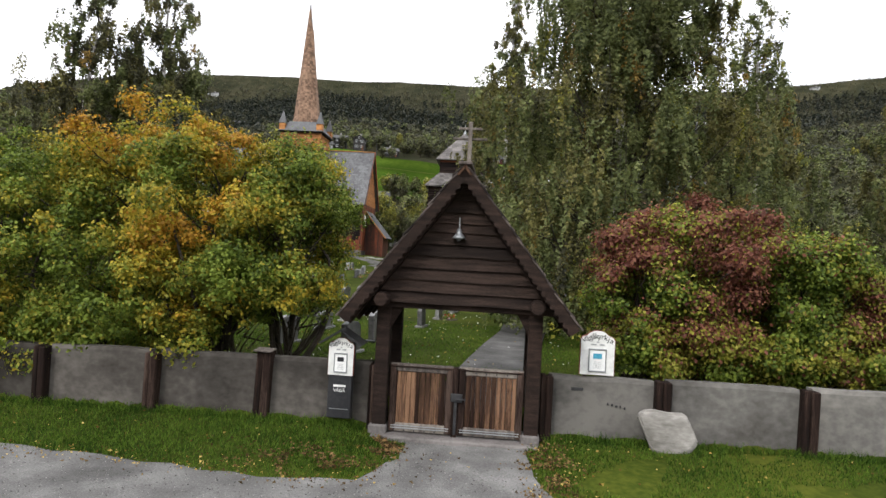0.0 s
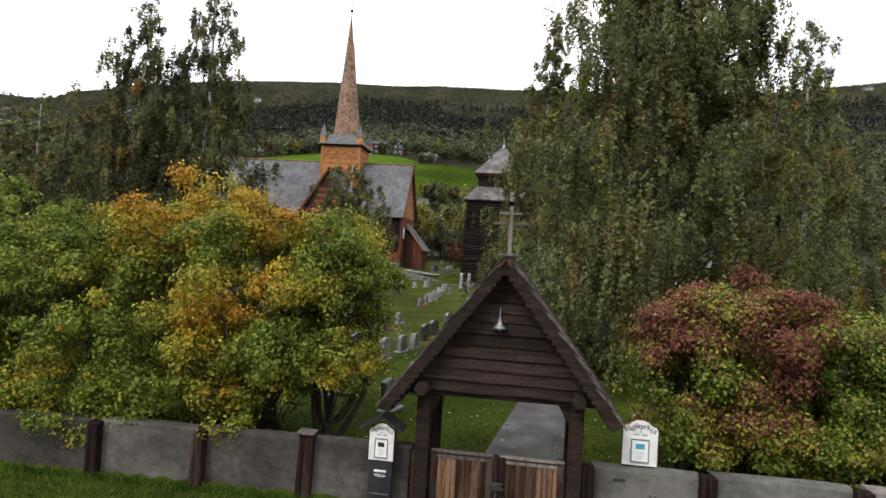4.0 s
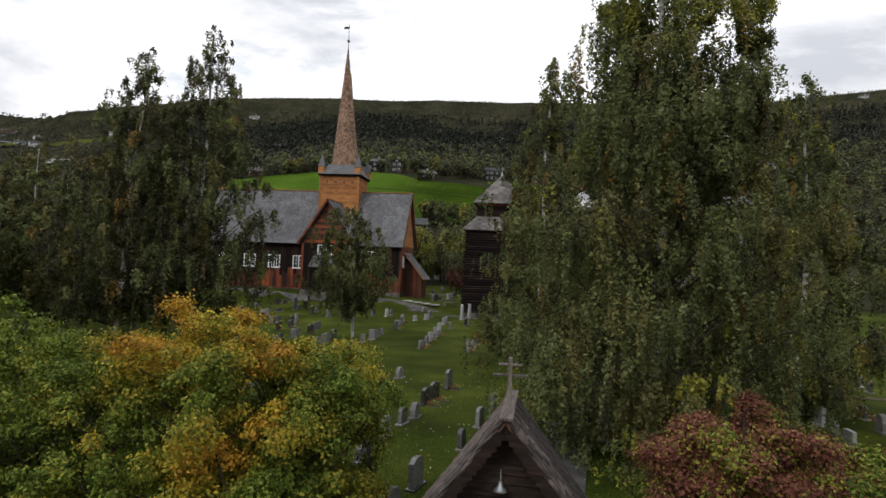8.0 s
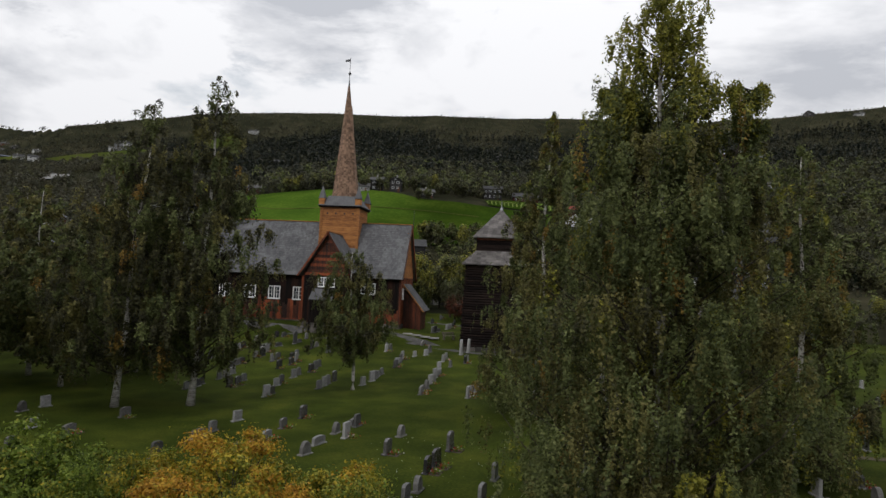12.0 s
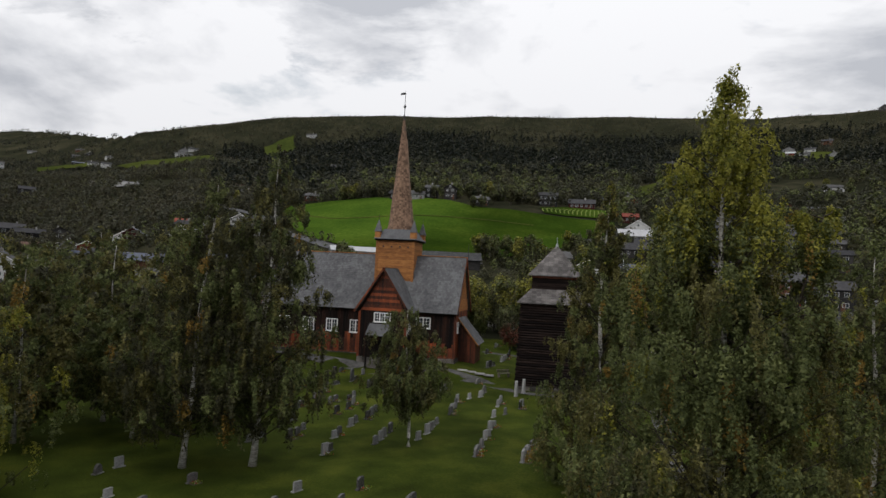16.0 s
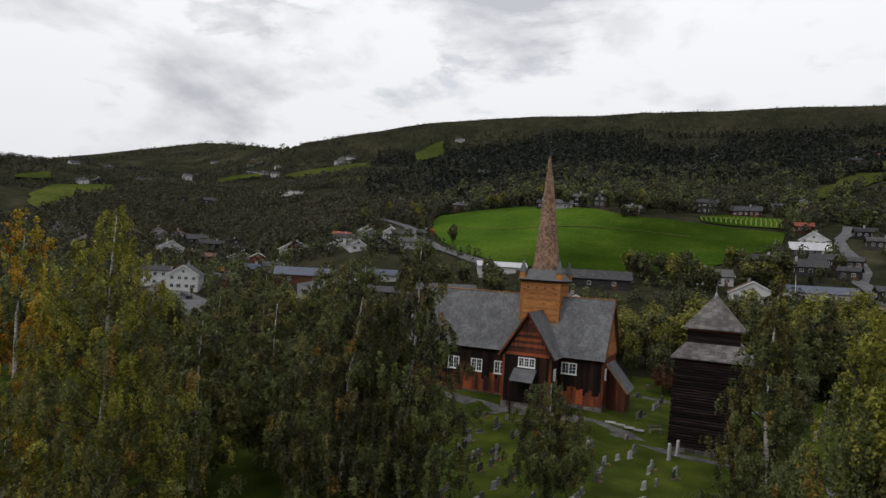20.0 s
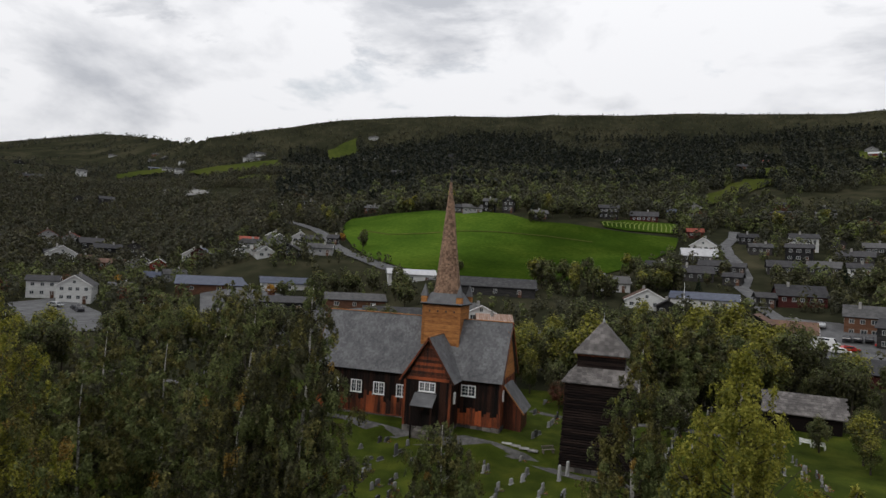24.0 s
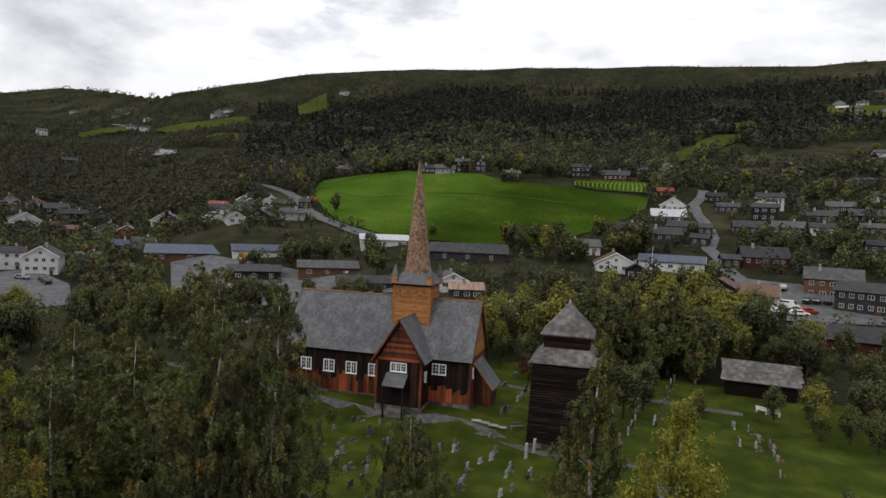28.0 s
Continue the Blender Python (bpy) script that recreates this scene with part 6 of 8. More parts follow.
def house(x, y, w, d, h, turn, wall, roof, gable):
    """A timber house: walls with a gabled roof, overhanging eaves, framed windows, a door and a chimney."""
    r = random.Random(int(x * 31 + y * 17))
    z = gz(x, y)
    for sx, sy in ((-w / 2, -d / 2), (w / 2, -d / 2)):
        z = min(z, gz(x + sx, y + sy) + 0.4)
    far = math.hypot(x, y) > 330
    big = w > 13.5
    ob = empty("house" if not big else "long_building", x, y, z, turn, f"{WALL_WORD[wall.name]} timber {'hall' if big else 'house'} with {ROOF_WORD[roof.name]}", "building" if big else "house", "houses of the town")
    built.append((x, y, max(w, d) * 0.62 + 1.5))
    pitch = 0.3 if big else r.uniform(0.48, 0.66)
    span, length = (w, d) if gable else (d, w)
    rise = span / 2 * pitch
    wall_o = [(-span / 2, -1.6), (span / 2, -1.6), (span / 2, h), (0, h + rise - 0.1), (-span / 2, h)]
    part("wall", prism(wall_o, -length / 2, length / 2, "y" if gable else "x"), wall, ob)
    over, ends = 0.55, 0.5
    for s in (-1, 1):
        bm = bmesh.new()
        e = (s * (span / 2 + over), h - over * pitch + 0.05)
        pts = [(e[0], -length / 2 - ends, e[1]), (e[0], length / 2 + ends, e[1]), (0, length / 2 + ends, h + rise + 0.05), (0, -length / 2 - ends, h + rise + 0.05)]
        if not gable:
            pts = [(b, a, c) for a, b, c in pts]
        slab(bm, pts, 0.16)
        part("roof", bm, roof, ob)
    if not far:
        for s in (-1, 1):
            bm = bmesh.new()
            g = -length / 2 - ends - 0.03
            pts = [(0, g, h + rise + 0.02), (s * (span / 2 + over), g, h - over * pitch + 0.02), (s * (span / 2 + over), g + 0.06, h - over * pitch + 0.02), (0, g + 0.06, h + rise + 0.02)]
            if not gable:
                pts = [(-b, a, c) for a, b, c in pts]
            slab(bm, pts, 0.24)
            part("barge_board", bm, WHITE if wall in (WHITE_WALL, GREY_WALL, RED_WALL) else wall, ob)
    if not big and r.random() < 0.75:
        cx, cy = r.uniform(-0.15, 0.15) * span, r.uniform(-0.25, 0.25) * length
        if not gable:
            cx, cy = cy, cx
        part("chimney", boxed(cx - 0.35, cx + 0.35, cy - 0.35, cy + 0.35, h + rise * 0.3, h + rise + 0.9, 0.04), STONE, ob)
    floors = 2 if h > 4.5 else 1
    n = 3 if big else max(2, min(6, int(w / 2.3)))
    for f in range(floors):
        for i in range(n):
            if far and i % 2:
                continue
            u = (i + 0.5) / n - 0.5 + r.uniform(-0.02, 0.02)
            zz = h - 1.35 - f * 2.6
            o = shared("window", win_frame, ob, pose(u * w * 0.92, -d / 2, zz) @ Matrix.Diagonal((0.95 + 0.3 * (r.random() < 0.3), 1, 0.95, 1)))
            shared("pane", win_pane, o)
    if gable and rise > 1.6:
        o = shared("window", win_frame, ob, pose(0, -d / 2, h + rise * 0.28) @ Matrix.Diagonal((0.75, 1, 0.8, 1)))
        shared("pane", win_pane, o)
    if not far:
        side = -1 if x > 0 else 1
        for i in range(max(1, int(d / 3.5))):
            o = shared("window", win_frame, ob, pose(side * w / 2, -d / 2 + (i + 0.5) * d / max(1, int(d / 3.5)), h - 1.35, 0, 0, 90 * side) @ Matrix.Diagonal((0.9, 1, 0.9, 1)))
            shared("pane", win_pane, o)
        part("door", boxed(-0.5 + w * 0.31, 0.5 + w * 0.31, -d / 2 - 0.06, -d / 2 + 0.02, -0.4, 2.0, 0.02), BROWN_WALL if wall is not BROWN_WALL else WHITE, ob)
    return ob


house(-475, 433, 7.7, 5.0, 5.6, 60, WHITE_WALL, ROOF_GREY, 0)
house(-575, 627, 8.0, 5.2, 3.0, 55, GREY_WALL, ROOF_GREY, 0)
house(-507, 558, 14.2, 9.2, 3.0, 37, BLACK_WALL, ROOF_BLUE, 0)
house(-463, 525, 8.9, 5.8, 3.0, 29, WHITE_WALL, ROOF_GREY, 0)
house(-436, 510, 8.5, 5.6, 3.0, 49, WHITE_WALL, ROOF_GREY, 0)
house(-357, 345, 9.1, 5.9, 5.6, 52, BLACK_WALL, ROOF_DARK, 0)
house(-366, 330, 4.4, 5.5, 5.6, 52, BLACK_WALL, ROOF_DARK, 1)
house(-392, 564, 17.0, 11.1, 3.0, 33, WHITE_WALL, ROOF_GREY, 0)
house(-259, 502, 10.7, 13.0, 3.0, 30, WHITE_WALL, ROOF_DARK, 1)
house(-198, 318, 7.0, 8.8, 3.0, 34, WHITE_WALL, ROOF_GREY, 1)
house(-208, 349, 7.7, 5.0, 3.0, 33, RED_WALL, ROOF_RED, 0)
house(-188, 326, 5.9, 5.0, 3.0, 20, WHITE_WALL, ROOF_GREY, 0)
house(-282, 236, 8.1, 10.1, 5.6, 47, GREY_WALL, ROOF_RED, 1)
house(-271, 240, 8.1, 10.1, 5.6, 44, GREY_WALL, ROOF_RED, 1)
house(-240, 206, 10.8, 13.0, 5.6, 54, WHITE_WALL, ROOF_GREY, 1)
house(-255, 236, 10.6, 6.9, 5.6, 60, BLACK_WALL, ROOF_DARK, 0)
house(-238, 229, 11.7, 7.6, 5.6, 58, BLACK_WALL, ROOF_DARK, 0)
house(-227, 234, 10.2, 12.8, 5.6, 44, BLACK_WALL, ROOF_DARK, 1)
house(-207, 217, 11.8, 13.0, 3.0, 41, GREY_WALL, ROOF_GREY, 1)
house(-191, 210, 6.8, 8.6, 3.0, 35, RED_WALL, ROOF_GREY, 1)
house(-181, 219, 8.1, 10.2, 3.0, 25, WHITE_WALL, ROOF_BROWN, 1)
house(-165, 203, 6.5, 8.1, 5.6, 25, DARKRED_WALL, ROOF_BLUE, 1)
house(-159, 225, 7.0, 5.0, 3.0, 33, RED_WALL, ROOF_RED, 0)
house(-150, 230, 6.1, 7.6, 3.0, 27, WHITE_WALL, ROOF_GREY, 1)
house(-148, 206, 7.3, 9.1, 3.0, 31, WHITE_WALL, ROOF_DARK, 1)
house(-136, 201, 6.2, 7.8, 3.0, 44, WHITE_WALL, ROOF_GREY, 1)
house(-138, 231, 7.0, 8.7, 3.0, 31, WHITE_WALL, ROOF_GREY, 1)
house(-131, 228, 7.8, 5.1, 3.0, 31, BLACK_WALL, ROOF_DARK, 0)
house(-119, 214, 9.1, 5.9, 3.0, 21, GREY_WALL, ROOF_GREY, 0)
house(-127, 205, 7.5, 9.4, 3.0, 18, BLACK_WALL, ROOF_DARK, 1)
house(-183, 149, 8.9, 5.8, 5.6, 44, WHITE_WALL, ROOF_DARK, 0)
house(-172, 152, 9.7, 12.2, 5.6, 37, WHITE_WALL, ROOF_DARK, 1)
house(-135, 175, 27.4, 16.0, 3.0, 36, BROWN_WALL, ROOF_BLUE, 0)
house(-113, 181, 17.8, 11.6, 3.0, 36, WHITE_WALL, ROOF_BLUE, 0)
house(-101, 158, 14.7, 9.6, 3.0, 33, BLACK_WALL, ROOF_DARK, 0)
house(-141, 151, 7.0, 8.8, 3.0, 32, DARKRED_WALL, ROOF_BROWN, 1)
house(-168, 182, 8.0, 5.2, 3.0, 52, DARKRED_WALL, ROOF_BLUE, 0)
house(-82, 168, 17.4, 11.3, 3.0, 28, BROWN_WALL, ROOF_GREY, 0)
house(-63, 151, 14.9, 9.7, 3.0, 24, BLACK_WALL, ROOF_GREY, 0)
house(-40, 154, 7.3, 9.1, 3.0, 26, WHITE_WALL, ROOF_GREY, 1)
house(-34, 147, 8.2, 5.3, 3.0, 20, BLACK_WALL, ROOF_RUST, 0)
house(-23, 138, 5.8, 5.0, 3.0, 18, BLACK_WALL, ROOF_PALE, 0)
house(-42, 184, 23.4, 16.0, 3.0, 11, BLACK_WALL, ROOF_GREY, 0)
house(-75, 197, 16.0, 10.4, 3.0, 25, WHITE_WALL, ROOF_PALE, 0)
house(-9, 205, 11.0, 7.1, 3.0, 16, WHITE_WALL, ROOF_GREY, 0)
house(25, 275, 9.7, 12.2, 3.0, -14, WHITE_WALL, ROOF_GREY, 1)
house(21, 255, 12.6, 8.2, 3.0, 3, BLACK_WALL, ROOF_PALE, 0)
house(22, 296, 6.6, 5.0, 3.0, 2, DARKRED_WALL, ROOF_RED, 0)
house(-0, 323, 12.8, 8.3, 3.0, -1, DARKRED_WALL, ROOF_DARK, 0)
house(-17, 318, 9.5, 6.2, 5.6, 4, BLACK_WALL, ROOF_GREY, 0)
house(13, 339, 4.4, 5.0, 3.0, -2, BLACK_WALL, ROOF_BLUE, 0)
house(27, 346, 5.8, 7.3, 3.0, 8, RED_WALL, ROOF_BROWN, 1)
house(22, 329, 6.7, 5.0, 3.0, -3, BLACK_WALL, ROOF_GREY, 0)
house(62, 281, 10.2, 6.6, 5.6, -2, WHITE_WALL, ROOF_DARK, 0)
house(57, 262, 9.1, 5.9, 5.6, -15, BLACK_WALL, ROOF_DARK, 0)
house(45, 273, 8.2, 5.4, 3.0, 2, BLACK_WALL, ROOF_GREY, 0)
house(43, 292, 7.3, 5.0, 3.0, 4, BLACK_WALL, ROOF_DARK, 0)
house(75, 260, 11.8, 7.7, 3.0, -16, BLACK_WALL, ROOF_DARK, 0)
house(86, 273, 9.6, 6.3, 3.0, -14, BLACK_WALL, ROOF_GREY, 0)
house(91, 258, 13.1, 8.5, 3.0, -6, BLACK_WALL, ROOF_DARK, 0)
house(48, 243, 10.1, 6.6, 3.0, -4, BLACK_WALL, ROOF_DARK, 0)
house(61, 243, 10.0, 6.5, 3.0, -13, BLACK_WALL, ROOF_GREY, 0)
house(6, 233, 8.1, 5.3, 3.0, -9, BLACK_WALL, ROOF_DARK, 0)
house(25, 240, 9.4, 6.1, 3.0, -10, BLACK_WALL, ROOF_DARK, 0)
house(89, 549, 7.2, 5.0, 3.0, -3, WHITE_WALL, ROOF_RED, 0)
house(74, 494, 11.3, 7.4, 3.0, -17, BLACK_WALL, ROOF_DARK, 0)
house(106, 529, 6.0, 5.0, 3.0, 1, WHITE_WALL, ROOF_GREY, 0)
house(68, 350, 13.7, 8.9, 3.0, -17, BROWN_WALL, ROOF_DARK, 0)
house(84, 343, 8.3, 5.4, 3.0, -1, GREY_WALL, ROOF_GREY, 0)
house(98, 326, 9.3, 11.6, 3.0, -21, BROWN_WALL, ROOF_DARK, 1)
house(111, 321, 14.1, 9.2, 3.0, -14, BROWN_WALL, ROOF_DARK, 0)
house(129, 360, 6.8, 5.0, 3.0, -13, BLACK_WALL, ROOF_GREY, 0)
house(167, 562, 7.9, 5.2, 3.0, -16, RED_WALL, ROOF_PALE, 0)
house(174, 552, 7.8, 5.0, 3.0, -16, GREY_WALL, ROOF_GREY, 0)
house(2, 192, 12.0, 13.0, 3.0, 4, WHITE_WALL, ROOF_BROWN, 1)
house(8, 185, 5.8, 7.3, 3.0, 1, BLACK_WALL, ROOF_DARK, 1)
house(19, 199, 18.7, 12.1, 3.0, -6, WHITE_WALL, ROOF_BLUE, 0)
house(29, 169, 7.5, 9.4, 5.6, -16, BLACK_WALL, ROOF_BROWN, 1)
house(37, 172, 12.4, 8.1, 3.0, -10, WHITE_WALL, ROOF_BROWN, 0)
house(46, 206, 13.0, 9.4, 3.4, 1, DARKRED_WALL, ROOF_DARK, 0)
house(59, 183, 13.2, 10.2, 4.6, -15, BROWN_WALL, ROOF_GREY, 0)
house(62, 168, 11.5, 7.5, 5.6, -30, BLACK_WALL, ROOF_DARK, 0)
house(50, 140, 19.4, 14.6, 2.6, -14, DARKRED_WALL, ROOF_DARK, 0)
house(18, 229, 11.4, 7.4, 3.0, 3, BLACK_WALL, ROOF_DARK, 0)
house(78, 208, 6.7, 5.0, 5.6, -8, BLACK_WALL, ROOF_DARK, 0)
house(87, 239, 8.4, 5.4, 3.0, -27, BLACK_WALL, ROOF_GREY, 0)
house(71, 241, 7.1, 5.0, 3.0, -8, WHITE_WALL, ROOF_DARK, 0)
house(-87, 292, 9.3, 6.0, 3.0, 4, BLACK_WALL, ROOF_DARK, 0)
house(-80, 292, 9.2, 6.0, 3.0, 19, GREY_WALL, ROOF_GREY, 0)
house(-72, 295, 6.0, 5.0, 5.6, 7, BLACK_WALL, ROOF_GREY, 0)
house(-64, 302, 5.5, 6.9, 5.6, 4, BLACK_WALL, ROOF_DARK, 1)
house(-48, 296, 7.5, 5.0, 3.0, 20, BLACK_WALL, ROOF_GREY, 0)
house(-217, 211, 9.5, 6.1, 3.0, 33, BROWN_WALL, ROOF_BROWN, 0)
house(-169, 167, 7.6, 5.0, 3.0, 44, BLACK_WALL, ROOF_GREY, 0)
house(-153, 308, 5.4, 5.0, 3.0, 36, WHITE_WALL, ROOF_GREY, 0)
house(-141, 312, 9.1, 5.9, 3.0, 17, BROWN_WALL, ROOF_GREY, 0)
house(-193, 475, 9.0, 5.9, 3.0, 14, BLACK_WALL, ROOF_DARK, 0)
house(-250, 211, 7.3, 5.0, 3.0, 59, BLACK_WALL, ROOF_DARK, 0)
house(-235, 212, 7.2, 5.0, 3.0, 45, DARKRED_WALL, ROOF_BROWN, 0)
house(-161, 183, 7.2, 5.0, 3.0, 46, GREY_WALL, ROOF_GREY, 0)
house(-124, 234, 4.2, 5.0, 3.0, 14, BLACK_WALL, ROOF_DARK, 0)
house(33, 239, 4.9, 5.0, 3.0, -11, BLACK_WALL, ROOF_DARK, 0)
house(106, 291, 6.9, 5.0, 3.0, -28, WHITE_WALL, ROOF_GREY, 0)
house(75, 284, 5.5, 6.9, 3.0, -9, BLACK_WALL, ROOF_DARK, 1)
house(30, 225, 5.8, 5.0, 3.0, -18, BLACK_WALL, ROOF_DARK, 0)
house(36, 202, 5.1, 5.0, 3.0, 4, BLACK_WALL, ROOF_DARK, 0)
# houses and barns on the slopes
house(-456, 315, 7.6, 5.3, 3.2, 25, WHITE_WALL, ROOF_DARK, 0)
house(-454, 327, 8.6, 6.0, 3.2, 77, BLACK_WALL, ROOF_GREY, 1)
house(-458, 368, 9.7, 6.8, 3.2, 67, BROWN_WALL, ROOF_DARK, 0)
house(-496, 452, 8.4, 5.9, 3.2, 57, BLACK_WALL, ROOF_DARK, 1)
house(-457, 377, 9.2, 6.4, 3.2, 53, WHITE_WALL, ROOF_GREY, 0)
house(-603, 665, 9.1, 6.4, 3.2, 16, BROWN_WALL, ROOF_DARK, 0)
house(-555, 626, 9.9, 6.9, 3.2, 69, BLACK_WALL, ROOF_DARK, 1)
house(-483, 571, 8.1, 5.7, 3.2, 60, WHITE_WALL, ROOF_GREY, 0)
house(-401, 576, 9.0, 6.3, 3.2, 48, GREY_WALL, ROOF_DARK, 1)
house(-394, 582, 10.0, 7.0, 3.2, 40, WHITE_WALL, ROOF_DARK, 0)
house(-251, 469, 7.5, 5.2, 3.2, 13, BLACK_WALL, ROOF_DARK, 1)
house(-270, 529, 8.7, 6.1, 3.2, 5, WHITE_WALL, ROOF_GREY, 0)
house(-566, 384, 8.5, 5.9, 3.2, 80, WHITE_WALL, ROOF_DARK, 0)
house(-1090, 769, 11.3, 7.9, 3.2, 72, BLACK_WALL, ROOF_GREY, 1)
house(-544, 402, 7.9, 5.5, 3.2, 64, BROWN_WALL, ROOF_DARK, 0)
house(-538, 425, 9.0, 6.3, 3.2, 55, BLACK_WALL, ROOF_DARK, 1)
house(-718, 711, 10.9, 7.6, 3.2, 41, WHITE_WALL, ROOF_GREY, 0)
house(-310, 199, 7.6, 5.3, 3.2, 46, GREY_WALL, ROOF_DARK, 1)
house(-300, 199, 8.5, 5.9, 3.2, 38, WHITE_WALL, ROOF_DARK, 0)
house(-298, 219, 8.1, 5.7, 3.2, 82, BROWN_WALL, ROOF_DARK, 0)
house(-275, 189, 9.0, 6.3, 3.2, 77, BLACK_WALL, ROOF_DARK, 1)
house(-152, 217, 8.3, 5.8, 3.2, 7, WHITE_WALL, ROOF_GREY, 0)
house(-144, 222, 6.8, 4.8, 3.2, 58, GREY_WALL, ROOF_DARK, 1)
house(-265, 514, 8.7, 6.1, 3.2, 10, GREY_WALL, ROOF_DARK, 1)
house(-300, 663, 10.1, 7.1, 3.2, 0, WHITE_WALL, ROOF_DARK, 0)
house(-24, 547, 8.1, 5.7, 3.2, 32, BLACK_WALL, ROOF_GREY, 1)
house(68, 524, 9.0, 6.3, 3.2, 15, BROWN_WALL, ROOF_DARK, 0)
house(93, 581, 7.7, 5.4, 3.2, 6, BLACK_WALL, ROOF_DARK, 1)
house(111, 550, 8.6, 6.0, 3.2, -3, WHITE_WALL, ROOF_GREY, 0)
house(172, 587, 9.7, 6.8, 3.2, -15, GREY_WALL, ROOF_DARK, 1)
house(186, 577, 8.2, 5.7, 3.2, -24, WHITE_WALL, ROOF_DARK, 0)
house(160, 504, 9.0, 6.3, 3.2, -31, BLACK_WALL, ROOF_GREY, 1)
house(70, 370, 7.1, 5.0, 3.2, -31, BROWN_WALL, ROOF_DARK, 0)
house(86, 353, 8.0, 5.6, 3.2, -41, BLACK_WALL, ROOF_DARK, 1)
house(135, 378, 9.1, 6.4, 3.2, 6, WHITE_WALL, ROOF_GREY, 0)
house(25, 356, 7.5, 5.2, 3.2, 15, GREY_WALL, ROOF_DARK, 1)
house(216, 628, 8.9, 6.2, 3.2, -21, BROWN_WALL, ROOF_DARK, 0)
house(300, 719, 10.2, 7.1, 3.2, -32, BLACK_WALL, ROOF_DARK, 1)
house(333, 682, 8.7, 6.1, 3.2, -42, WHITE_WALL, ROOF_GREY, 0)
house(190, 532, 9.1, 6.4, 3.2, -43, GREY_WALL, ROOF_DARK, 1)

# slate-roofed store by the river
store = empty("slate_store", 26.3, 104.0, gz(26.3, 101.5), -8, "old dark log storehouse with a slate roof by the river", "building", "houses of the town")
built.append((26.3, 104, 8))
SL, SH = 5.2, 2.9
part("wall", prism([(-3.0, -1.5), (3.0, -1.5), (3.0, SH), (0, SH + 2.2), (-3.0, SH)], -SL, SL, "x"), LOGS, store)
rr = random.Random(6)
for s in (-1, 1):
    a, b = Vector((0, 0, SH + 2.45)), Vector((0, s * 3.7, SH - 0.35))
    rest = bmesh.new()
    bm = bmesh.new()
    slab(bm, [(-SL - 0.5, a.y, a.z - 0.04), (SL + 0.5, a.y, a.z - 0.04), (SL + 0.5, b.y, b.z - 0.04), (-SL - 0.5, b.y, b.z - 0.04)], 0.12)
    part("roof_bed", bm, SLATE, store)
    for c in range(9):
        x = -SL - 0.55 - rr.uniform(0, 0.3)
        while x < SL + 0.4:
            w = rr.uniform(0.45, 0.7)
            lo, hi = b.lerp(a, c / 9), b.lerp(a, min(1, (c + 1.25) / 9))
            k = rr.uniform(0.03, 0.06)
            own = s < 0
            bm = bmesh.new() if own else rest
            slab(bm, [(x, lo.y, lo.z + k), (x + w - 0.03, lo.y, lo.z + k), (x + w - 0.03, hi.y, hi.z + 0.01), (x, hi.y, hi.z + 0.01)], 0.035)
            if own:
                part("slate", bm, SLATE, store)
            x += w
    if s > 0:
        part("slate_rest", rest, SLATE, store)["kind"] = "stuff"
    else:
        rest.free()

# meadows, fields and roads, laid on the slope
PASTURE = material("dry_pasture", (0.034, 0.048, 0.012), (0.115, 0.125, 0.03), 0.02, 0.95, 0.3, 0.3, third=(0.066, 0.08, 0.018), spec=0.0, stain=0.3)
MEADOW = [(-130, 255), (-140, 272), (-143, 291), (-126, 300), (-102, 300), (-91, 292), (-75, 292), (-62, 293), (-48, 289), (-32, 292), (-19, 291), (-2, 290), (15, 290), (13, 270), (2, 244), (-15, 217), (-27, 204), (-41, 197), (-59, 199), (-72, 201), (-85, 207), (-98, 213), (-113, 230)]
patch("meadow", MEADOW, FIELD, 0.5, "bright green sloping meadow above the town", "field", 9)
STRIPE = [(-20, 303), (-8, 315), (16, 319), (15, 297), (-7, 293), (-17, 294)]
patch("mown_field", STRIPE, FIELD, 0.55, "green field with pale mown swathes", "field", 6)
ribbon("meadow_track", [(-124, 262), (-108, 256), (-92, 258), (-78, 264), (-62, 268), (-40, 270), (-20, 268)], 1.6, PASTURE, 0.7, "faint worn track across the meadow", "track")
SWATHE = material("mown_swathe", (0.085, 0.13, 0.03), (0.19, 0.215, 0.07), 0.2, 0.9, 0.3, 3, spec=0.0)
for i in range(17):
    ribbon("swathe", [(-17.5 + i * 1.95, 295.5 + 0.1 * i), (-18.5 + i * 2.05, 300 + 0.45 * i), (-15.5 + i * 1.8, 304 + 0.8 * i)], 0.5, SWATHE, 0.72, "pale row of cut grass on the field", "swathe")
SCREE = material("grey_scree", (0.1, 0.1, 0.095), (0.24, 0.235, 0.225), 0.05, 0.95, 0.5, 0.4)
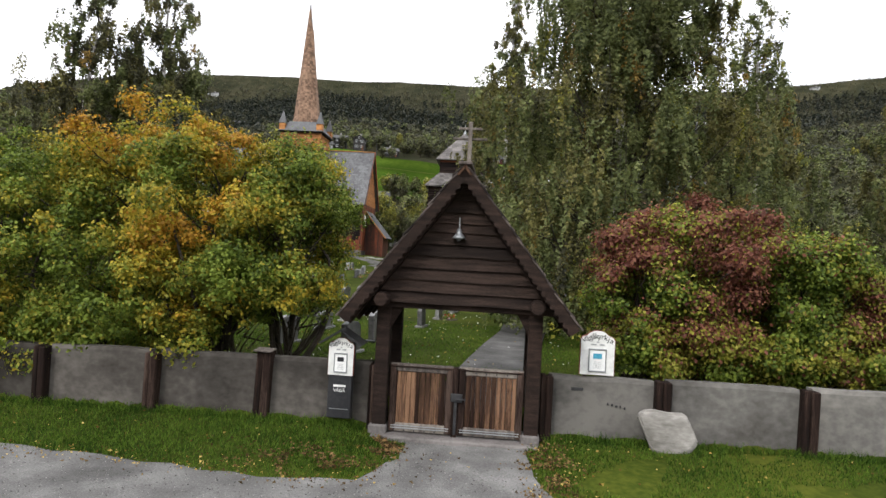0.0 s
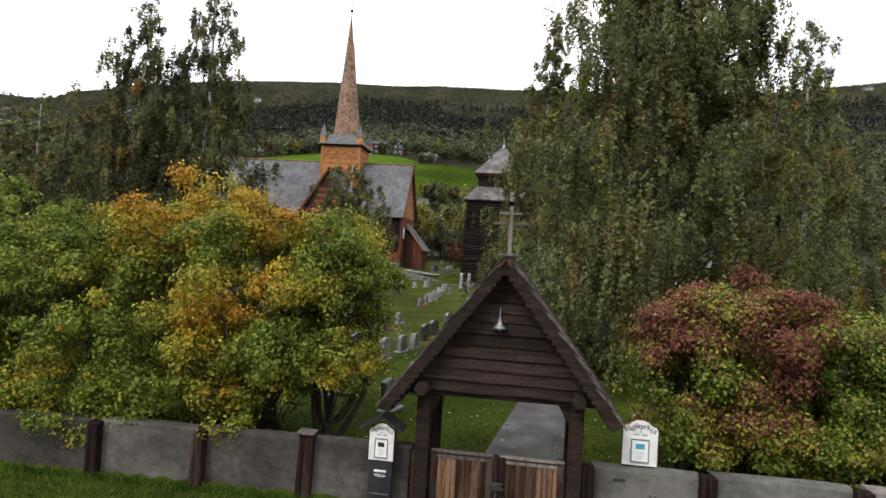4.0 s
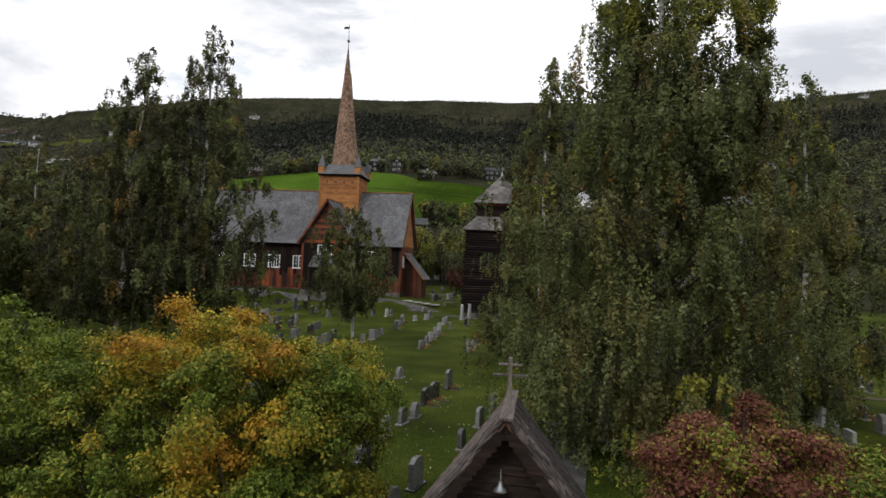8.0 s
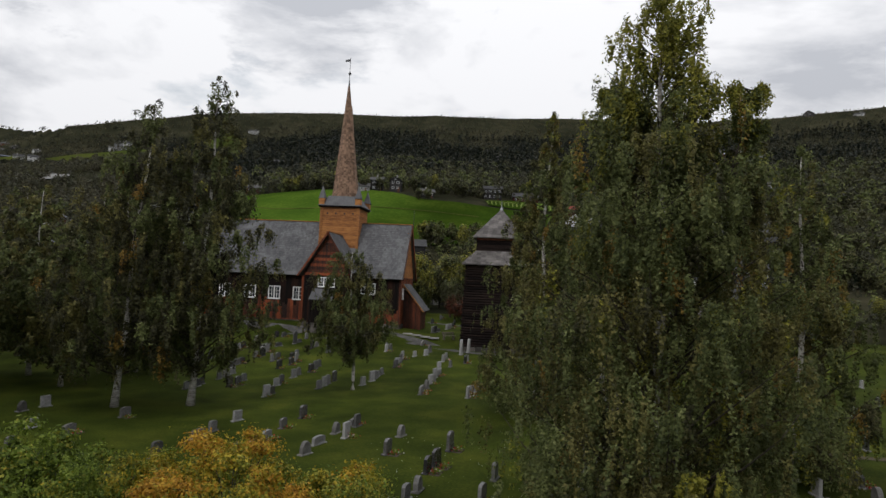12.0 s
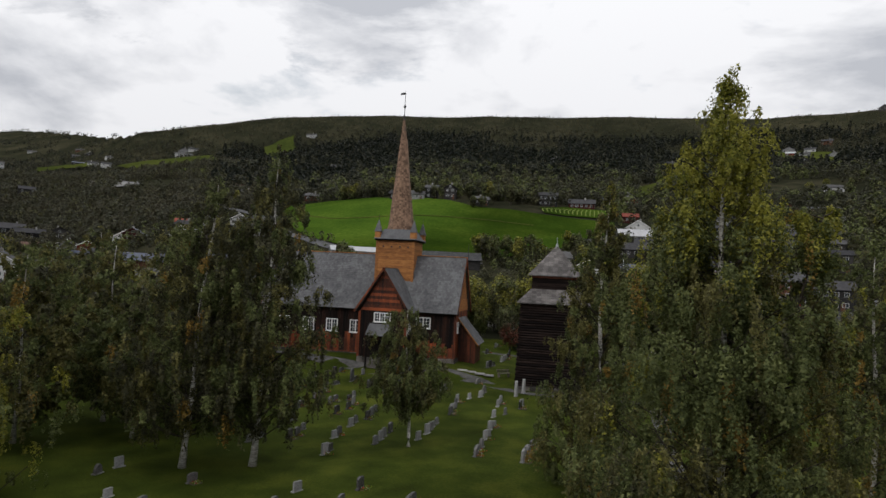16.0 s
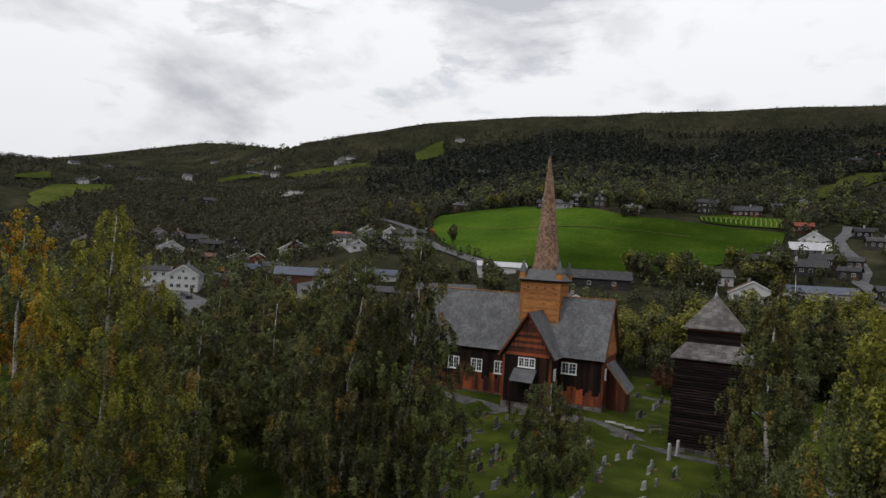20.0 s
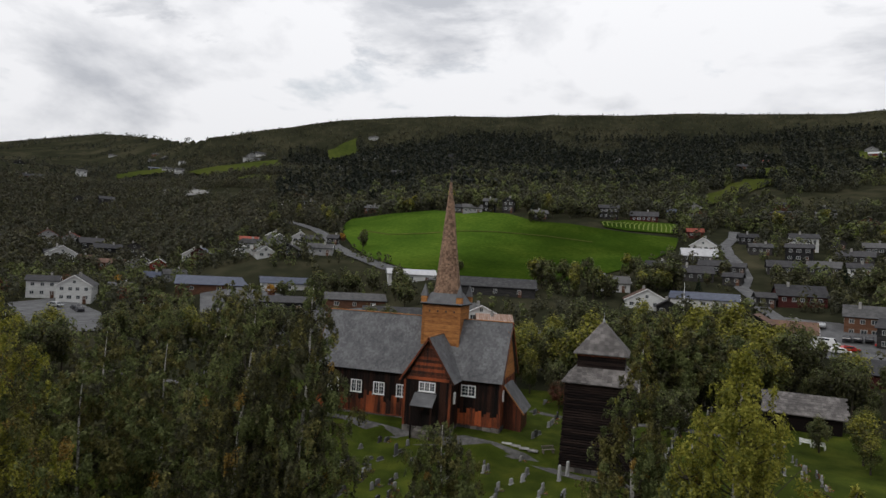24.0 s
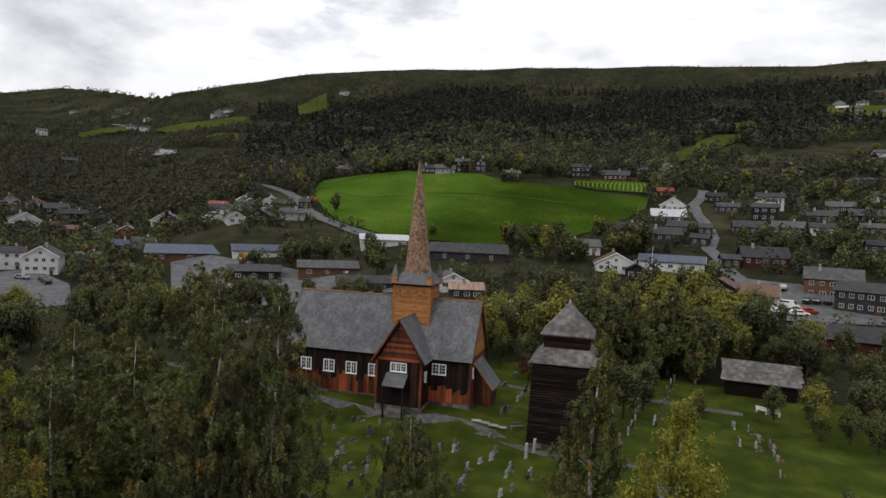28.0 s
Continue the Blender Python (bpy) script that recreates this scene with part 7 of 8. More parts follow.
PASTURES = [
    [(63, 512), (97, 530), (97, 488), (62, 482)],
    [(21, 376), (63, 472), (92, 470), (72, 440), (33, 372)],
    [(158, 601), (200, 560), (178, 495), (154, 535)],
    [(-189, 224), (-170, 221), (-161, 210), (-180, 212)],
    [(-295, 262), (-266, 266), (-257, 250), (-281, 246)],
    [(85, 327), (95, 327), (89, 304), (80, 304)],
    [(-474, 273), (-486, 287), (-501, 319), (-472, 302), (-468, 283)],
    [(-413, 248), (-448, 292), (-446, 334), (-421, 318), (-411, 280), (-392, 258), (-371, 229), (-384, 231)],
    [(-467, 462), (-526, 548), (-503, 565), (-450, 509), (-459, 486), (-452, 452)],
    [(-418, 502), (-405, 528), (-382, 536), (-358, 561), (-328, 520), (-347, 487), (-367, 464)],
    [(-326, 437), (-318, 459), (-279, 446), (-258, 418), (-303, 424)],
    [(-336, 622), (-318, 656), (-296, 611), (-306, 574)]]
for k, pts in enumerate(PASTURES):
    span = max(p[1] for p in pts) - min(p[1] for p in pts) + max(p[0] for p in pts) - min(p[0] for p in pts)
    patch("pasture", wavy(pts, max(1.2, span * 0.015), k), PASTURE, 1.2, "yellow-green pasture on the valley side", "field", max(6, span / 12))
patch("gravel_pit", wavy([(-367, 412), (-334, 412), (-300, 380), (-341, 380)], 3, 5), SCREE, 1.5, "bare grey gravel slope among trees", "slope", 12)
patch("bare_slope", wavy([(-280, 560), (-270, 620), (-225, 560), (-250, 525)], 8, 6), SCREE, 3.0, "bare grey rock slope on the hill", "slope", 25)
ribbon("town_road", [(-175, 272), (-160, 268), (-148, 261), (-136, 250), (-120, 229), (-108, 217), (-97, 209), (-84, 203), (-72, 198), (-57, 192), (-30, 188)], 4.5, ASPHALT, 0.45, "grey asphalt road curving round the meadow", "road")
ribbon("town_road", [(40, 312), (38, 298), (33, 282), (33, 268), (35, 250), (35, 234), (32, 220), (34, 210), (35, 197), (38, 186)], 4.5, ASPHALT, 0.45, "grey asphalt street climbing between houses", "road")
patch("parking_lot", [(34, 193), (42, 190), (52, 187), (58, 180), (75, 173), (75, 158), (62, 156), (40, 158), (36, 169), (33, 179)], ASPHALT, 0.3, "asphalt car park before the shops", "car park", 5)
patch("parking_lot", [(-178, 133), (-178, 153), (-150, 140), (-126, 117), (-131, 108), (-142, 108)], ASPHALT, 0.3, "asphalt yard beside white houses", "car park", 6)
patch("parking_lot", [(-141, 172), (-99, 171), (-78, 163), (-50, 154), (-50, 147), (-72, 140), (-80, 128), (-106, 128)], ASPHALT, 0.25, "asphalt yard between the shop halls", "car park", 6)

# cars
PAINT = [material("paint_white", (0.6, 0.6, 0.6), (0.75, 0.75, 0.75), 2, 0.25, 0, 9, spec=0.6), material("paint_black", (0.015, 0.015, 0.018), (0.03, 0.03, 0.034), 2, 0.2, 0, 9, spec=0.6),
         material("paint_red", (0.28, 0.015, 0.015), (0.4, 0.03, 0.025), 2, 0.25, 0, 9, spec=0.6), material("paint_silver", (0.3, 0.31, 0.32), (0.42, 0.43, 0.44), 2, 0.3, 0, 9, metal=0.5)]
TYRE = material("tyre_rubber", (0.012, 0.012, 0.012), (0.03, 0.03, 0.03), 8, 0.9, 0.2, 40)


def car(x, y, turn, colour, van=False):
    k = 1.25 if van else 1.0
    ob = empty("van" if van else "car", x, y, gz(x, y) + 0.3, turn, f"{('white', 'black', 'red', 'silver')[colour]} {'van' if van else 'car'} parked on the asphalt", "van" if van else "car", "parked cars")
    L, Wd, top = 2.15 * k, 0.88 * k, (2.2 if van else 1.45)
    prof = [(-L, 0.3), (L, 0.3), (L, 0.75), (L * 0.55, 0.88), (L * 0.22, top), (-L * 0.75, top), (-L, 0.95)] if not van else [(-L, 0.35), (L, 0.35), (L, 1.0), (L * 0.72, 1.2), (L * 0.5, top), (-L, top)]
    bm = prism(prof, -Wd, Wd)
    bmesh.ops.bevel(bm, geom=list(bm.edges), offset=0.08, segments=1, affect="EDGES")
    part("body", bm, PAINT[colour], ob)
    for s in (-1, 1):
        part("side_window", boxed(-L * 0.6, L * 0.22, s * Wd - 0.02, s * Wd + 0.015, top - 0.55, top - 0.14, 0.01), GLASS, ob)
        for a in (-0.62, 0.62):
            bm = tube([(a * L, s * Wd - 0.1, 0.32), (a * L, s * Wd + 0.06, 0.32)], [0.33, 0.33], 14)
            wh = part("wheel", bm, TYRE, ob)
            part("rim", tube([(a * L, s * (Wd + 0.06), 0.32), (a * L, s * (Wd + 0.075), 0.32)], [0.2, 0.19], 10), ZINC, wh)
    bm = bmesh.new()
    p, q = ((L * 0.55, 0.9), (L * 0.25, top - 0.08)) if not van else ((L * 0.71, 1.24), (L * 0.52, top - 0.12))
    slab(bm, [(p[0] + 0.03, -Wd * 0.85, p[1]), (p[0] + 0.03, Wd * 0.85, p[1]), (q[0] + 0.03, Wd * 0.8, q[1]), (q[0] + 0.03, -Wd * 0.8, q[1])], 0.03)
    part("windscreen", bm, GLASS, ob)


car(44.7, 167.4, -25, 0, True)
for x, y, a, c in ((50.3, 172.6, 70, 1), (52.6, 172.4, 72, 1), (54.9, 172.0, 75, 1), (57.2, 168.0, 160, 2), (44.7, 182.4, 80, 1), (46.8, 182.6, 80, 3), (41.9, 163.0, 20, 0), (46.2, 162.0, 10, 0), (48.6, 163.8, 10, 2),
                   (-165, 138, 10, 3), (-158.8, 139.1, 150, 1), (-155, 137, 150, 1), (-96.6, 141.4, 20, 0), (-62.6, 152.2, 20, 3), (-57, 151.8, 20, 0), (-60, 149.5, 20, 1)):
    car(x, y, a, c)
pole = empty("flagpole", 12.3, 181.4, gz(12.3, 181.4), 0, "tall white flagpole beside a house", "flagpole")
part("shaft", tube([(0, 0, 0), (0, 0, 5), (0, 0, 10)], [0.08, 0.065, 0.04], 8), WHITE, pole)
part("knob", tube([(0, 0, 10), (0, 0, 10.1), (0, 0, 10.2)], [0.03, 0.09, 0.03], 8), WHITE, pole)

# ---- woods and garden trees of the valley ----
def crown_kind(seed, n, mats, mix, tall, conifer=False, grain=0.1):
    rng = np.random.default_rng(seed)
    if conifer:
        u = rng.uniform(0, 1, n) ** 0.8
        a = rng.uniform(0, math.tau, n)
        rad = (1 - u) * 0.3 * rng.uniform(0.4, 1.05, n)
        P = np.stack([np.cos(a) * rad, np.sin(a) * rad, 0.08 + u * 0.92 - rad * 0.25], 1)
        size = grain
    else:
        k = 46
        C = rng.normal(size=(k, 3))
        C /= np.linalg.norm(C, axis=1, keepdims=True)
        C *= rng.uniform(0.35, 1.0, (k, 1)) ** 0.5
        C = C * (0.34 / tall, 0.34 / tall, 0.4) + (0, 0, 0.6)
        j = rng.integers(k, size=n)
        P = C[j] + rng.normal(size=(n, 3)) * (0.048, 0.048, 0.06)
        size = grain
    P[:, 2] = np.maximum(P[:, 2], 0.06)
    # leaf kinds go by height: the first of mats low, the last on top
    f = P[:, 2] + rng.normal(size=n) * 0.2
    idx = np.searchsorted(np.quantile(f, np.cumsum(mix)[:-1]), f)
    if conifer:
        out = np.stack([np.cos(a), np.sin(a), np.full(n, 0.5)], 1)
    else:
        out = (P - C[j]) / 0.08 + (C[j] - (0, 0, 0.55)) / 0.4 + (0, 0, 0.5)
    return leaf_mesh("crown", P, size, mats, idx, rng, out=out)


def kinds(n, grain):
    make = lambda seed, mats, mix, tall, conifer=False: crown_kind(seed, n, mats, mix, tall, conifer, grain)
    return {
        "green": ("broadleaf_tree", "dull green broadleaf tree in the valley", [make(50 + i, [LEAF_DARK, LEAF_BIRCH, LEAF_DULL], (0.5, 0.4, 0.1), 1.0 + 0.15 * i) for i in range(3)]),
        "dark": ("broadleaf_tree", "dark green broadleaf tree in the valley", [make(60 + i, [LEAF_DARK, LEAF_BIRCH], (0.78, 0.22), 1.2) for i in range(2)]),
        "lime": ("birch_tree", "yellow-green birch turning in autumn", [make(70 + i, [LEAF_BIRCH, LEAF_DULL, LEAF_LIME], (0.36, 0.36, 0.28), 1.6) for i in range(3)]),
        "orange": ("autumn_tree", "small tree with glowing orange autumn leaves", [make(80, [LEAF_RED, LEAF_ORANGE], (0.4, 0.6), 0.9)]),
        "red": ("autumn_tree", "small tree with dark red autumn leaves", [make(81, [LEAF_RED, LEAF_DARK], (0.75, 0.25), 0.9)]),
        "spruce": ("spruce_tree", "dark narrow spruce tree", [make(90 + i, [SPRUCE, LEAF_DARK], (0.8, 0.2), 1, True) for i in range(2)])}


KINDS, KINDS_NEAR = kinds(800, 0.075), kinds(3000, 0.036)
valley_trunk = mesh_of("trunk", tube([(0, 0, -0.1), (0, 0, 0.3), (0, 0, 0.75)], [0.026, 0.018, 0.006], 6), BROWN_BARK)


def valley_tree(x, y, kind, h, spread=1.0):
    name, label, crowns = (KINDS_NEAR if math.hypot(x, y) < 158 else KINDS)[kind]
    r = random.Random(int(x * 91 + y * 57))
    ob = empty(name, x, y, gz(x, y), 0, label, "tree", "trees of the valley")
    m = pose(0, 0, 0, 0, 0, r.uniform(0, 360)) @ Matrix.Diagonal((h * spread, h * spread, h, 1))
    shared("trunk", valley_trunk, ob, m)
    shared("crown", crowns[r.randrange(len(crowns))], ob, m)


def inside(x, y, poly):
    hit = False
    for (x0, y0), (x1, y1) in zip(poly, poly[1:] + poly[:1]):
        if (y0 > y) != (y1 > y) and x < (x1 - x0) * (y - y0) / (y1 - y0) + x0:
            hit = not hit
    return hit


OPEN = [MEADOW, STRIPE, [(33, 196), (75, 190), (75, 156), (33, 156)], [(-180, 155), (-150, 142), (-124, 117), (-131, 105), (-180, 120)], [(-143, 174), (-48, 158), (-48, 145), (-80, 126), (-108, 126)],
        [(30, 315), (45, 315), (42, 186), (28, 186)], [(-165, 275), (-50, 196), (-50, 186), (-165, 255)], [(-95, 0), (30, 0), (30, 100), (-95, 100)], [(21, 376), (63, 472), (92, 470), (72, 440), (33, 372)]] + PASTURES


def free(x, y, gap=0.0):
    return not any(inside(x, y, p) for p in OPEN) and all((x - a) ** 2 + (y - b) ** 2 > (c + gap) ** 2 for a, b, c in built)


rw = random.Random(77)


def scatter(n, az0, az1, d0, d1, kinds, h0, h1):
    made = 0
    for _ in range(n * 6):
        if made == n:
            break
        az, d = radians(rw.uniform(az0, az1)), math.sqrt(rw.uniform(d0 * d0, d1 * d1))
        x, y = math.sin(az) * d, math.cos(az) * d - 11
        if free(x, y):
            valley_tree(round(x, 1), round(y, 1), rw.choice(kinds), rw.uniform(h0, h1), rw.uniform(0.8, 1.15))
            made += 1


# belt of trees along the river behind the bell tower
scatter(38, -7.5, 12.5, 120, 152, ["lime", "lime", "green", "lime", "dark"], 9, 14)
scatter(16, -12, -6, 112, 150, ["green", "dark", "lime", "lime"], 7, 11)
scatter(30, -36, -20, 150, 215, ["green", "dark"], 5, 8)
scatter(26, -9, 3, 200, 232, ["green", "lime", "dark"], 7, 10)
scatter(44, -60, -30, 100, 150, ["dark", "dark", "green", "lime"], 7, 11)
scatter(26, 12, 40, 100, 150, ["dark", "green", "lime"], 6, 10)
scatter(110, 2, 40, 160, 250, ["green", "dark", "dark", "dark", "spruce"], 4, 8.5)
scatter(16, 12, 26, 98, 140, ["dark", "dark", "green"], 3.5, 6)
scatter(46, -60, -31, 175, 250, ["green", "dark", "green", "lime", "red"], 3, 5.5)
scatter(40, -33, 2, 302, 345, ["green", "dark", "lime", "spruce"], 6, 10)
scatter(30, 2, 34, 300, 420, ["green", "dark", "lime"], 6, 10)
for x, y, k, h in ((-9.0, 97, "spruce", 7.5), (-6.5, 101, "spruce", 8.5), (-12.3, 101, "dark", 7), (4.5, 84, "dark", 8.5), (7.5, 90, "dark", 7), (-10.9, 96.0, "red", 4.6), (-108, 229, "green", 7.5), (-110, 166, "orange", 4.5), (-123, 240, "orange", 4), (-178, 175, "orange", 5),
                   (-186, 160, "red", 6), (-60, 205, "green", 4), (-70, 292, "dark", 7), (-78, 291, "dark", 6), (-50, 287, "dark", 6), (-46, 289, "green", 6), (26, 92, "green", 5), (30, 84, "lime", 5), (15, 88, "lime", 4.5), (-31, 10, "orange", 5)):
    valley_tree(x, y, k, h)


def far_wood(name, count, az0, az1, d0, d1, mats, h0, h1, seed, conifer, label, dense=0.0, power=1.0, q=8, grain=0.4):
    """Far woods: each tree a loose clump of leaf-like facets on the slope."""
    rng = np.random.default_rng(seed)
    az = np.radians(rng.uniform(az0, az1, count * 3))
    d = d0 + (d1 - d0) * rng.uniform(0, 1, count * 3) ** power
    x, y = np.sin(az) * d, np.cos(az) * d - 11
    f = np.array([noise.noise(Vector((a * 0.009, b * 0.009, seed))) + 0.4 * noise.noise(Vector((a * 0.035, b * 0.035, seed + 4))) for a, b in zip(x, y)])
    ok = f > dense
    ok &= np.array([free(a, b, -1) for a, b in zip(x, y)])
    x, y = x[ok][:count], y[ok][:count]
    n = len(x)
    h = rng.uniform(h0, h1, n)
    u = rng.uniform(0, 1, (n, q))
    a = rng.uniform(0, math.tau, (n, q))
    rad = ((1 - u) * 0.27 + 0.02 if conifer else np.sqrt(np.clip(1 - (2 * u - 1) ** 2, 0, 1)) * 0.4) * rng.uniform(0.4, 1, (n, q))
    P = np.stack([x[:, None] + np.cos(a) * rad * h[:, None], y[:, None] + np.sin(a) * rad * h[:, None], (ground(x, y) + knolls(x, y))[:, None] + (0.08 + u * 0.9) * h[:, None]], -1).reshape(-1, 3)
    size = np.repeat(h, q)[:, None] * grain
    m = len(P)
    A, B = leaf_axes(np.stack([np.cos(a), np.sin(a), u * 1.6 - 0.2], -1).reshape(-1, 3), 1.0, rng)
    me = bpy.data.meshes.new(name)
    facets(me, np.stack([P - A * size * 0.5 - B * size * 0.48, P - A * size * 0.4 + B * size * 0.48, P + A * size * 0.78], 1))
    for mt in mats:
        me.materials.append(mt)
    me.polygons.foreach_set("material_index", np.repeat(rng.integers(len(mats), size=n), q).astype(np.int32))
    me.update(calc_edges=True)
    tagged(new(name, me), label, "woods", kind="stuff")


far_wood("town_shrubs", 1600, -62, 40, 132, 300, [LEAF_DARK, LEAF_BIRCH, LEAF_DARK, HAZY_GREEN], 1.6, 4.2, 12, False, "dark hedges and garden shrubs between the houses", -0.6, 1.0, 30, 0.19)
far_wood("town_trees", 620, 2, 40, 185, 345, [HAZY_GREEN, LEAF_DARK, LEAF_BIRCH, LEAF_DARK], 4, 7.5, 8, False, "garden trees between the upper houses", -0.9, 1.0, 50, 0.15)
far_wood("town_trees", 420, -60, -28, 185, 300, [HAZY_GREEN, LEAF_DARK, LEAF_BIRCH], 3.5, 7, 9, False, "garden trees between the houses", -0.9, 1.0, 50, 0.15)
far_wood("valley_woods", 5200, -62, -26, 295, 600, [HAZY_GREEN, HAZY_DULL, HAZY_GREEN, HAZY_DULL, LEAF_DARK], 3.6, 7.5, 1, False, "mixed dull green woods on the valley floor", -0.25, 1.0, 34, 0.17)
far_wood("valley_woods", 2400, -26, 36, 322, 500, [HAZY_GREEN, LEAF_BIRCH, HAZY_GREEN, LEAF_DARK], 5, 9, 2, False, "mixed birch woods above the farms", -0.3, 1.0, 46, 0.15)
far_wood("spruce_woods", 9000, -32, 12, 400, 720, [FAR_SPRUCE, FAR_SPRUCE, FAR_SPRUCE, FAR_SPRUCE, HAZY_GREEN], 4.5, 8, 3, True, "dark spruce woods on the mountain side", -0.22, 1.0, 13, 0.26)
far_wood("spruce_woods", 2600, 10, 36, 440, 740, [FAR_SPRUCE, FAR_SPRUCE, HAZY_GREEN], 4.5, 8, 7, True, "dark spruce woods on the mountain side", -0.05, 1.0, 13, 0.26)
far_wood("hill_woods", 8000, -62, 36, 500, 745, [HAZY_GREEN, HAZY_DULL, FAR_SPRUCE, HAZY_DULL, HAZY_GREEN], 2.2, 4.5, 4, False, "mixed woods reaching up to the skyline", -0.2, 0.8, 15, 0.24)
far_wood("hill_woods", 4500, -62, -34, 600, 1480, [HAZY_GREEN, FAR_SPRUCE, HAZY_DULL], 2.4, 4.5, 6, False, "sparse woods on the far hills", -0.1, 1.0, 12, 0.28)
far_wood("ridge_woods", 7000, -42, 36, 680, 796, [HAZY_DULL, FAR_HEATH, HAZY_GREEN, FAR_HEATH], 1.3, 2.8, 5, False, "low birch woods along the skyline", -0.8, 1.0, 9, 0.3)

# ---- more graves near the gate and under the birches ----
for x, y, k, h, a in ((-4.9, 6.5, "dark", 0.8, -8), (-4.8, 10.2, "low", 1.0, 4), (-4.7, 13.0, "round", 0.9, 2), (-1.8, 12.4, "round", 0.75, 6), (-6.1, 14.0, "dark", 0.9, 0),
                      (13.7, 20.7, "slab", 0.9, 20), (12.8, 17.4, "round", 0.95, 18), (12.6, 15.6, "slab", 1.0, 16), (16.6, 23.0, "low", 1.1, 10), (15.9, 19.9, "rough", 0.9, 14), (22.9, 37.9, "dark", 0.8, 8), (21.6, 33.7, "slab", 0.9, 8),
                      (21.0, 31.2, "round", 0.85, 8), (30.1, 53.1, "dark", 0.8, 5), (34.3, 59.1, "slab", 0.8, 5), (31.0, 49.6, "round", 0.8, 5), (26.0, 43.0, "slab", 0.8, 5), (27.5, 46.5, "dark", 0.8, 5)):
    grave(x, y, k, h, a)
EARTH = material("bare_earth", (0.042, 0.036, 0.02), (0.105, 0.088, 0.058), 1.5, 0.95, 0.6, 20, spec=0.05)
ribbon("path", [(11, 30), (17.0, 29.2), (20.8, 29.0), (30, 28.4), (40, 27)], 0.9, EARTH, 0.03, "trodden brown earth path across the lawn", "path")

# ---- notice boards at the gate ----
CREAM = material("cream_paint", (0.6, 0.6, 0.58), (0.8, 0.8, 0.78), 5, 0.5, 0.05, 30, stain=0.1)
FRAME_RED = material("red_edge", (0.14, 0.04, 0.03), (0.25, 0.08, 0.06), 6, 0.6, 0.1, 30)
INK = material("black_ink", (0.01, 0.01, 0.012), (0.03, 0.03, 0.034), 5, 0.6, 0, 30)
SKYBLUE = material("print_blue", (0.02, 0.16, 0.3), (0.1, 0.4, 0.5), 25, 0.4, 0, 30)


def lettering(name, words, size, m, mat, parent, depth=0.002):
    c = bpy.data.curves.new(name, "FONT")
    c.body, c.size, c.extrude, c.align_x, c.align_y = words, size, depth, "CENTER", "CENTER"
    tmp = bpy.data.objects.new(name, c)
    scene.collection.objects.link(tmp)
    me = bpy.data.meshes.new_from_object(tmp.evaluated_get(bpy.context.evaluated_depsgraph_get()))
    bpy.data.objects.remove(tmp)
    me.materials.clear()
    me.materials.append(mat)
    ob = new(name, me)
    ob.parent, ob.matrix_basis = parent, m
    return ob


def arched_board(x, y, z, w, h, label, photo):
    """White arched notice board with a framed poster; its name stands in an arch."""
    ob = empty("notice_board", x, y, z, -1.5, label, "sign", "notice boards")
    a = w / 2
    shape = [(-a, 0), (a, 0), (a, h * 0.8), (a * 0.9, h * 0.86), (a * 0.62, h * 0.9), (a * 0.5, h * 0.95), (a * 0.22, h), (-a * 0.22, h), (-a * 0.5, h * 0.95), (-a * 0.62, h * 0.9), (-a * 0.9, h * 0.86), (-a, h * 0.8)]
    part("edge", prism([(p * 1.045, q * 1.02 - 0.008) for p, q in shape], 0.0, 0.045), FRAME_RED, ob, "thin red-brown edge")
    part("panel", prism(shape, -0.02, -0.002), CREAM, ob)
    for p, q, r, s in ((-0.24, 0.24, 0.07, 0.1), (-0.24, 0.24, 0.57, 0.6), (-0.24, -0.215, 0.1, 0.57), (0.215, 0.24, 0.1, 0.57)):
        part("poster_frame", boxed(p * w * 1.1, q * w * 1.1, -0.045, -0.021, r * h, s * h, 0.003), ZINC, ob)
    part("poster", boxed(-0.24 * w, 0.24 * w, -0.03, -0.022, 0.1 * h, 0.57 * h), WHITE, ob)
    part("poster_picture", boxed(-0.13 * w, 0.13 * w, -0.034, -0.031, 0.37 * h, 0.49 * h), SKYBLUE if photo else INK, ob)
    for k in range(4):
        part("text_line", boxed(-0.12 * w, 0.12 * w, -0.033, -0.0305, (0.16 + 0.045 * k) * h, (0.168 + 0.045 * k) * h), ZINC, ob)
    word = "Vågåkyrkja"
    for i, ch in enumerate(word):
        u = (i - (len(word) - 1) / 2) / len(word)
        m = pose(u * w * 0.92, -0.022, h * (0.885 - 0.48 * u * u), 90, 0, 0) @ pose(0, 0, 0, 0, 0, -u * 50)
        lettering("letter", ch, 0.135 * w / 0.56, m, INK, ob)
    for a0, a1, zz in ((-0.035, 0.035, 0.735), (-0.2, -0.04, 0.675), (0.05, 0.2, 0.675)):
        part("text_line", boxed(a0 * w, a1 * w, -0.024, -0.0205, zz * h, (zz + 0.03) * h), ZINC, ob)
    return ob


board = arched_board(2.35, 0.34, 1.19, 0.56, 0.74, "white arched notice board with a framed poster on the wall", True)
for s in (-0.2, 0.2):
    part("support", boxed(s - 0.025, s + 0.025, 0.046, 0.09, -0.35, 0.6, 0.004), TARRED, board)
case = arched_board(-1.95, -0.05, 0.98, 0.42, 0.62, "white arched notice board on a black box under a small roof", False)
part("black_box", boxed(-0.2, 0.2, -0.01, 0.14, -0.72, -0.012, 0.01), BLACK, case, "black painted board with white lettering")
part("disc", tube([(0, -0.012, -0.22), (0, -0.018, -0.22)], [0.13, 0.13], 20), INK, case)
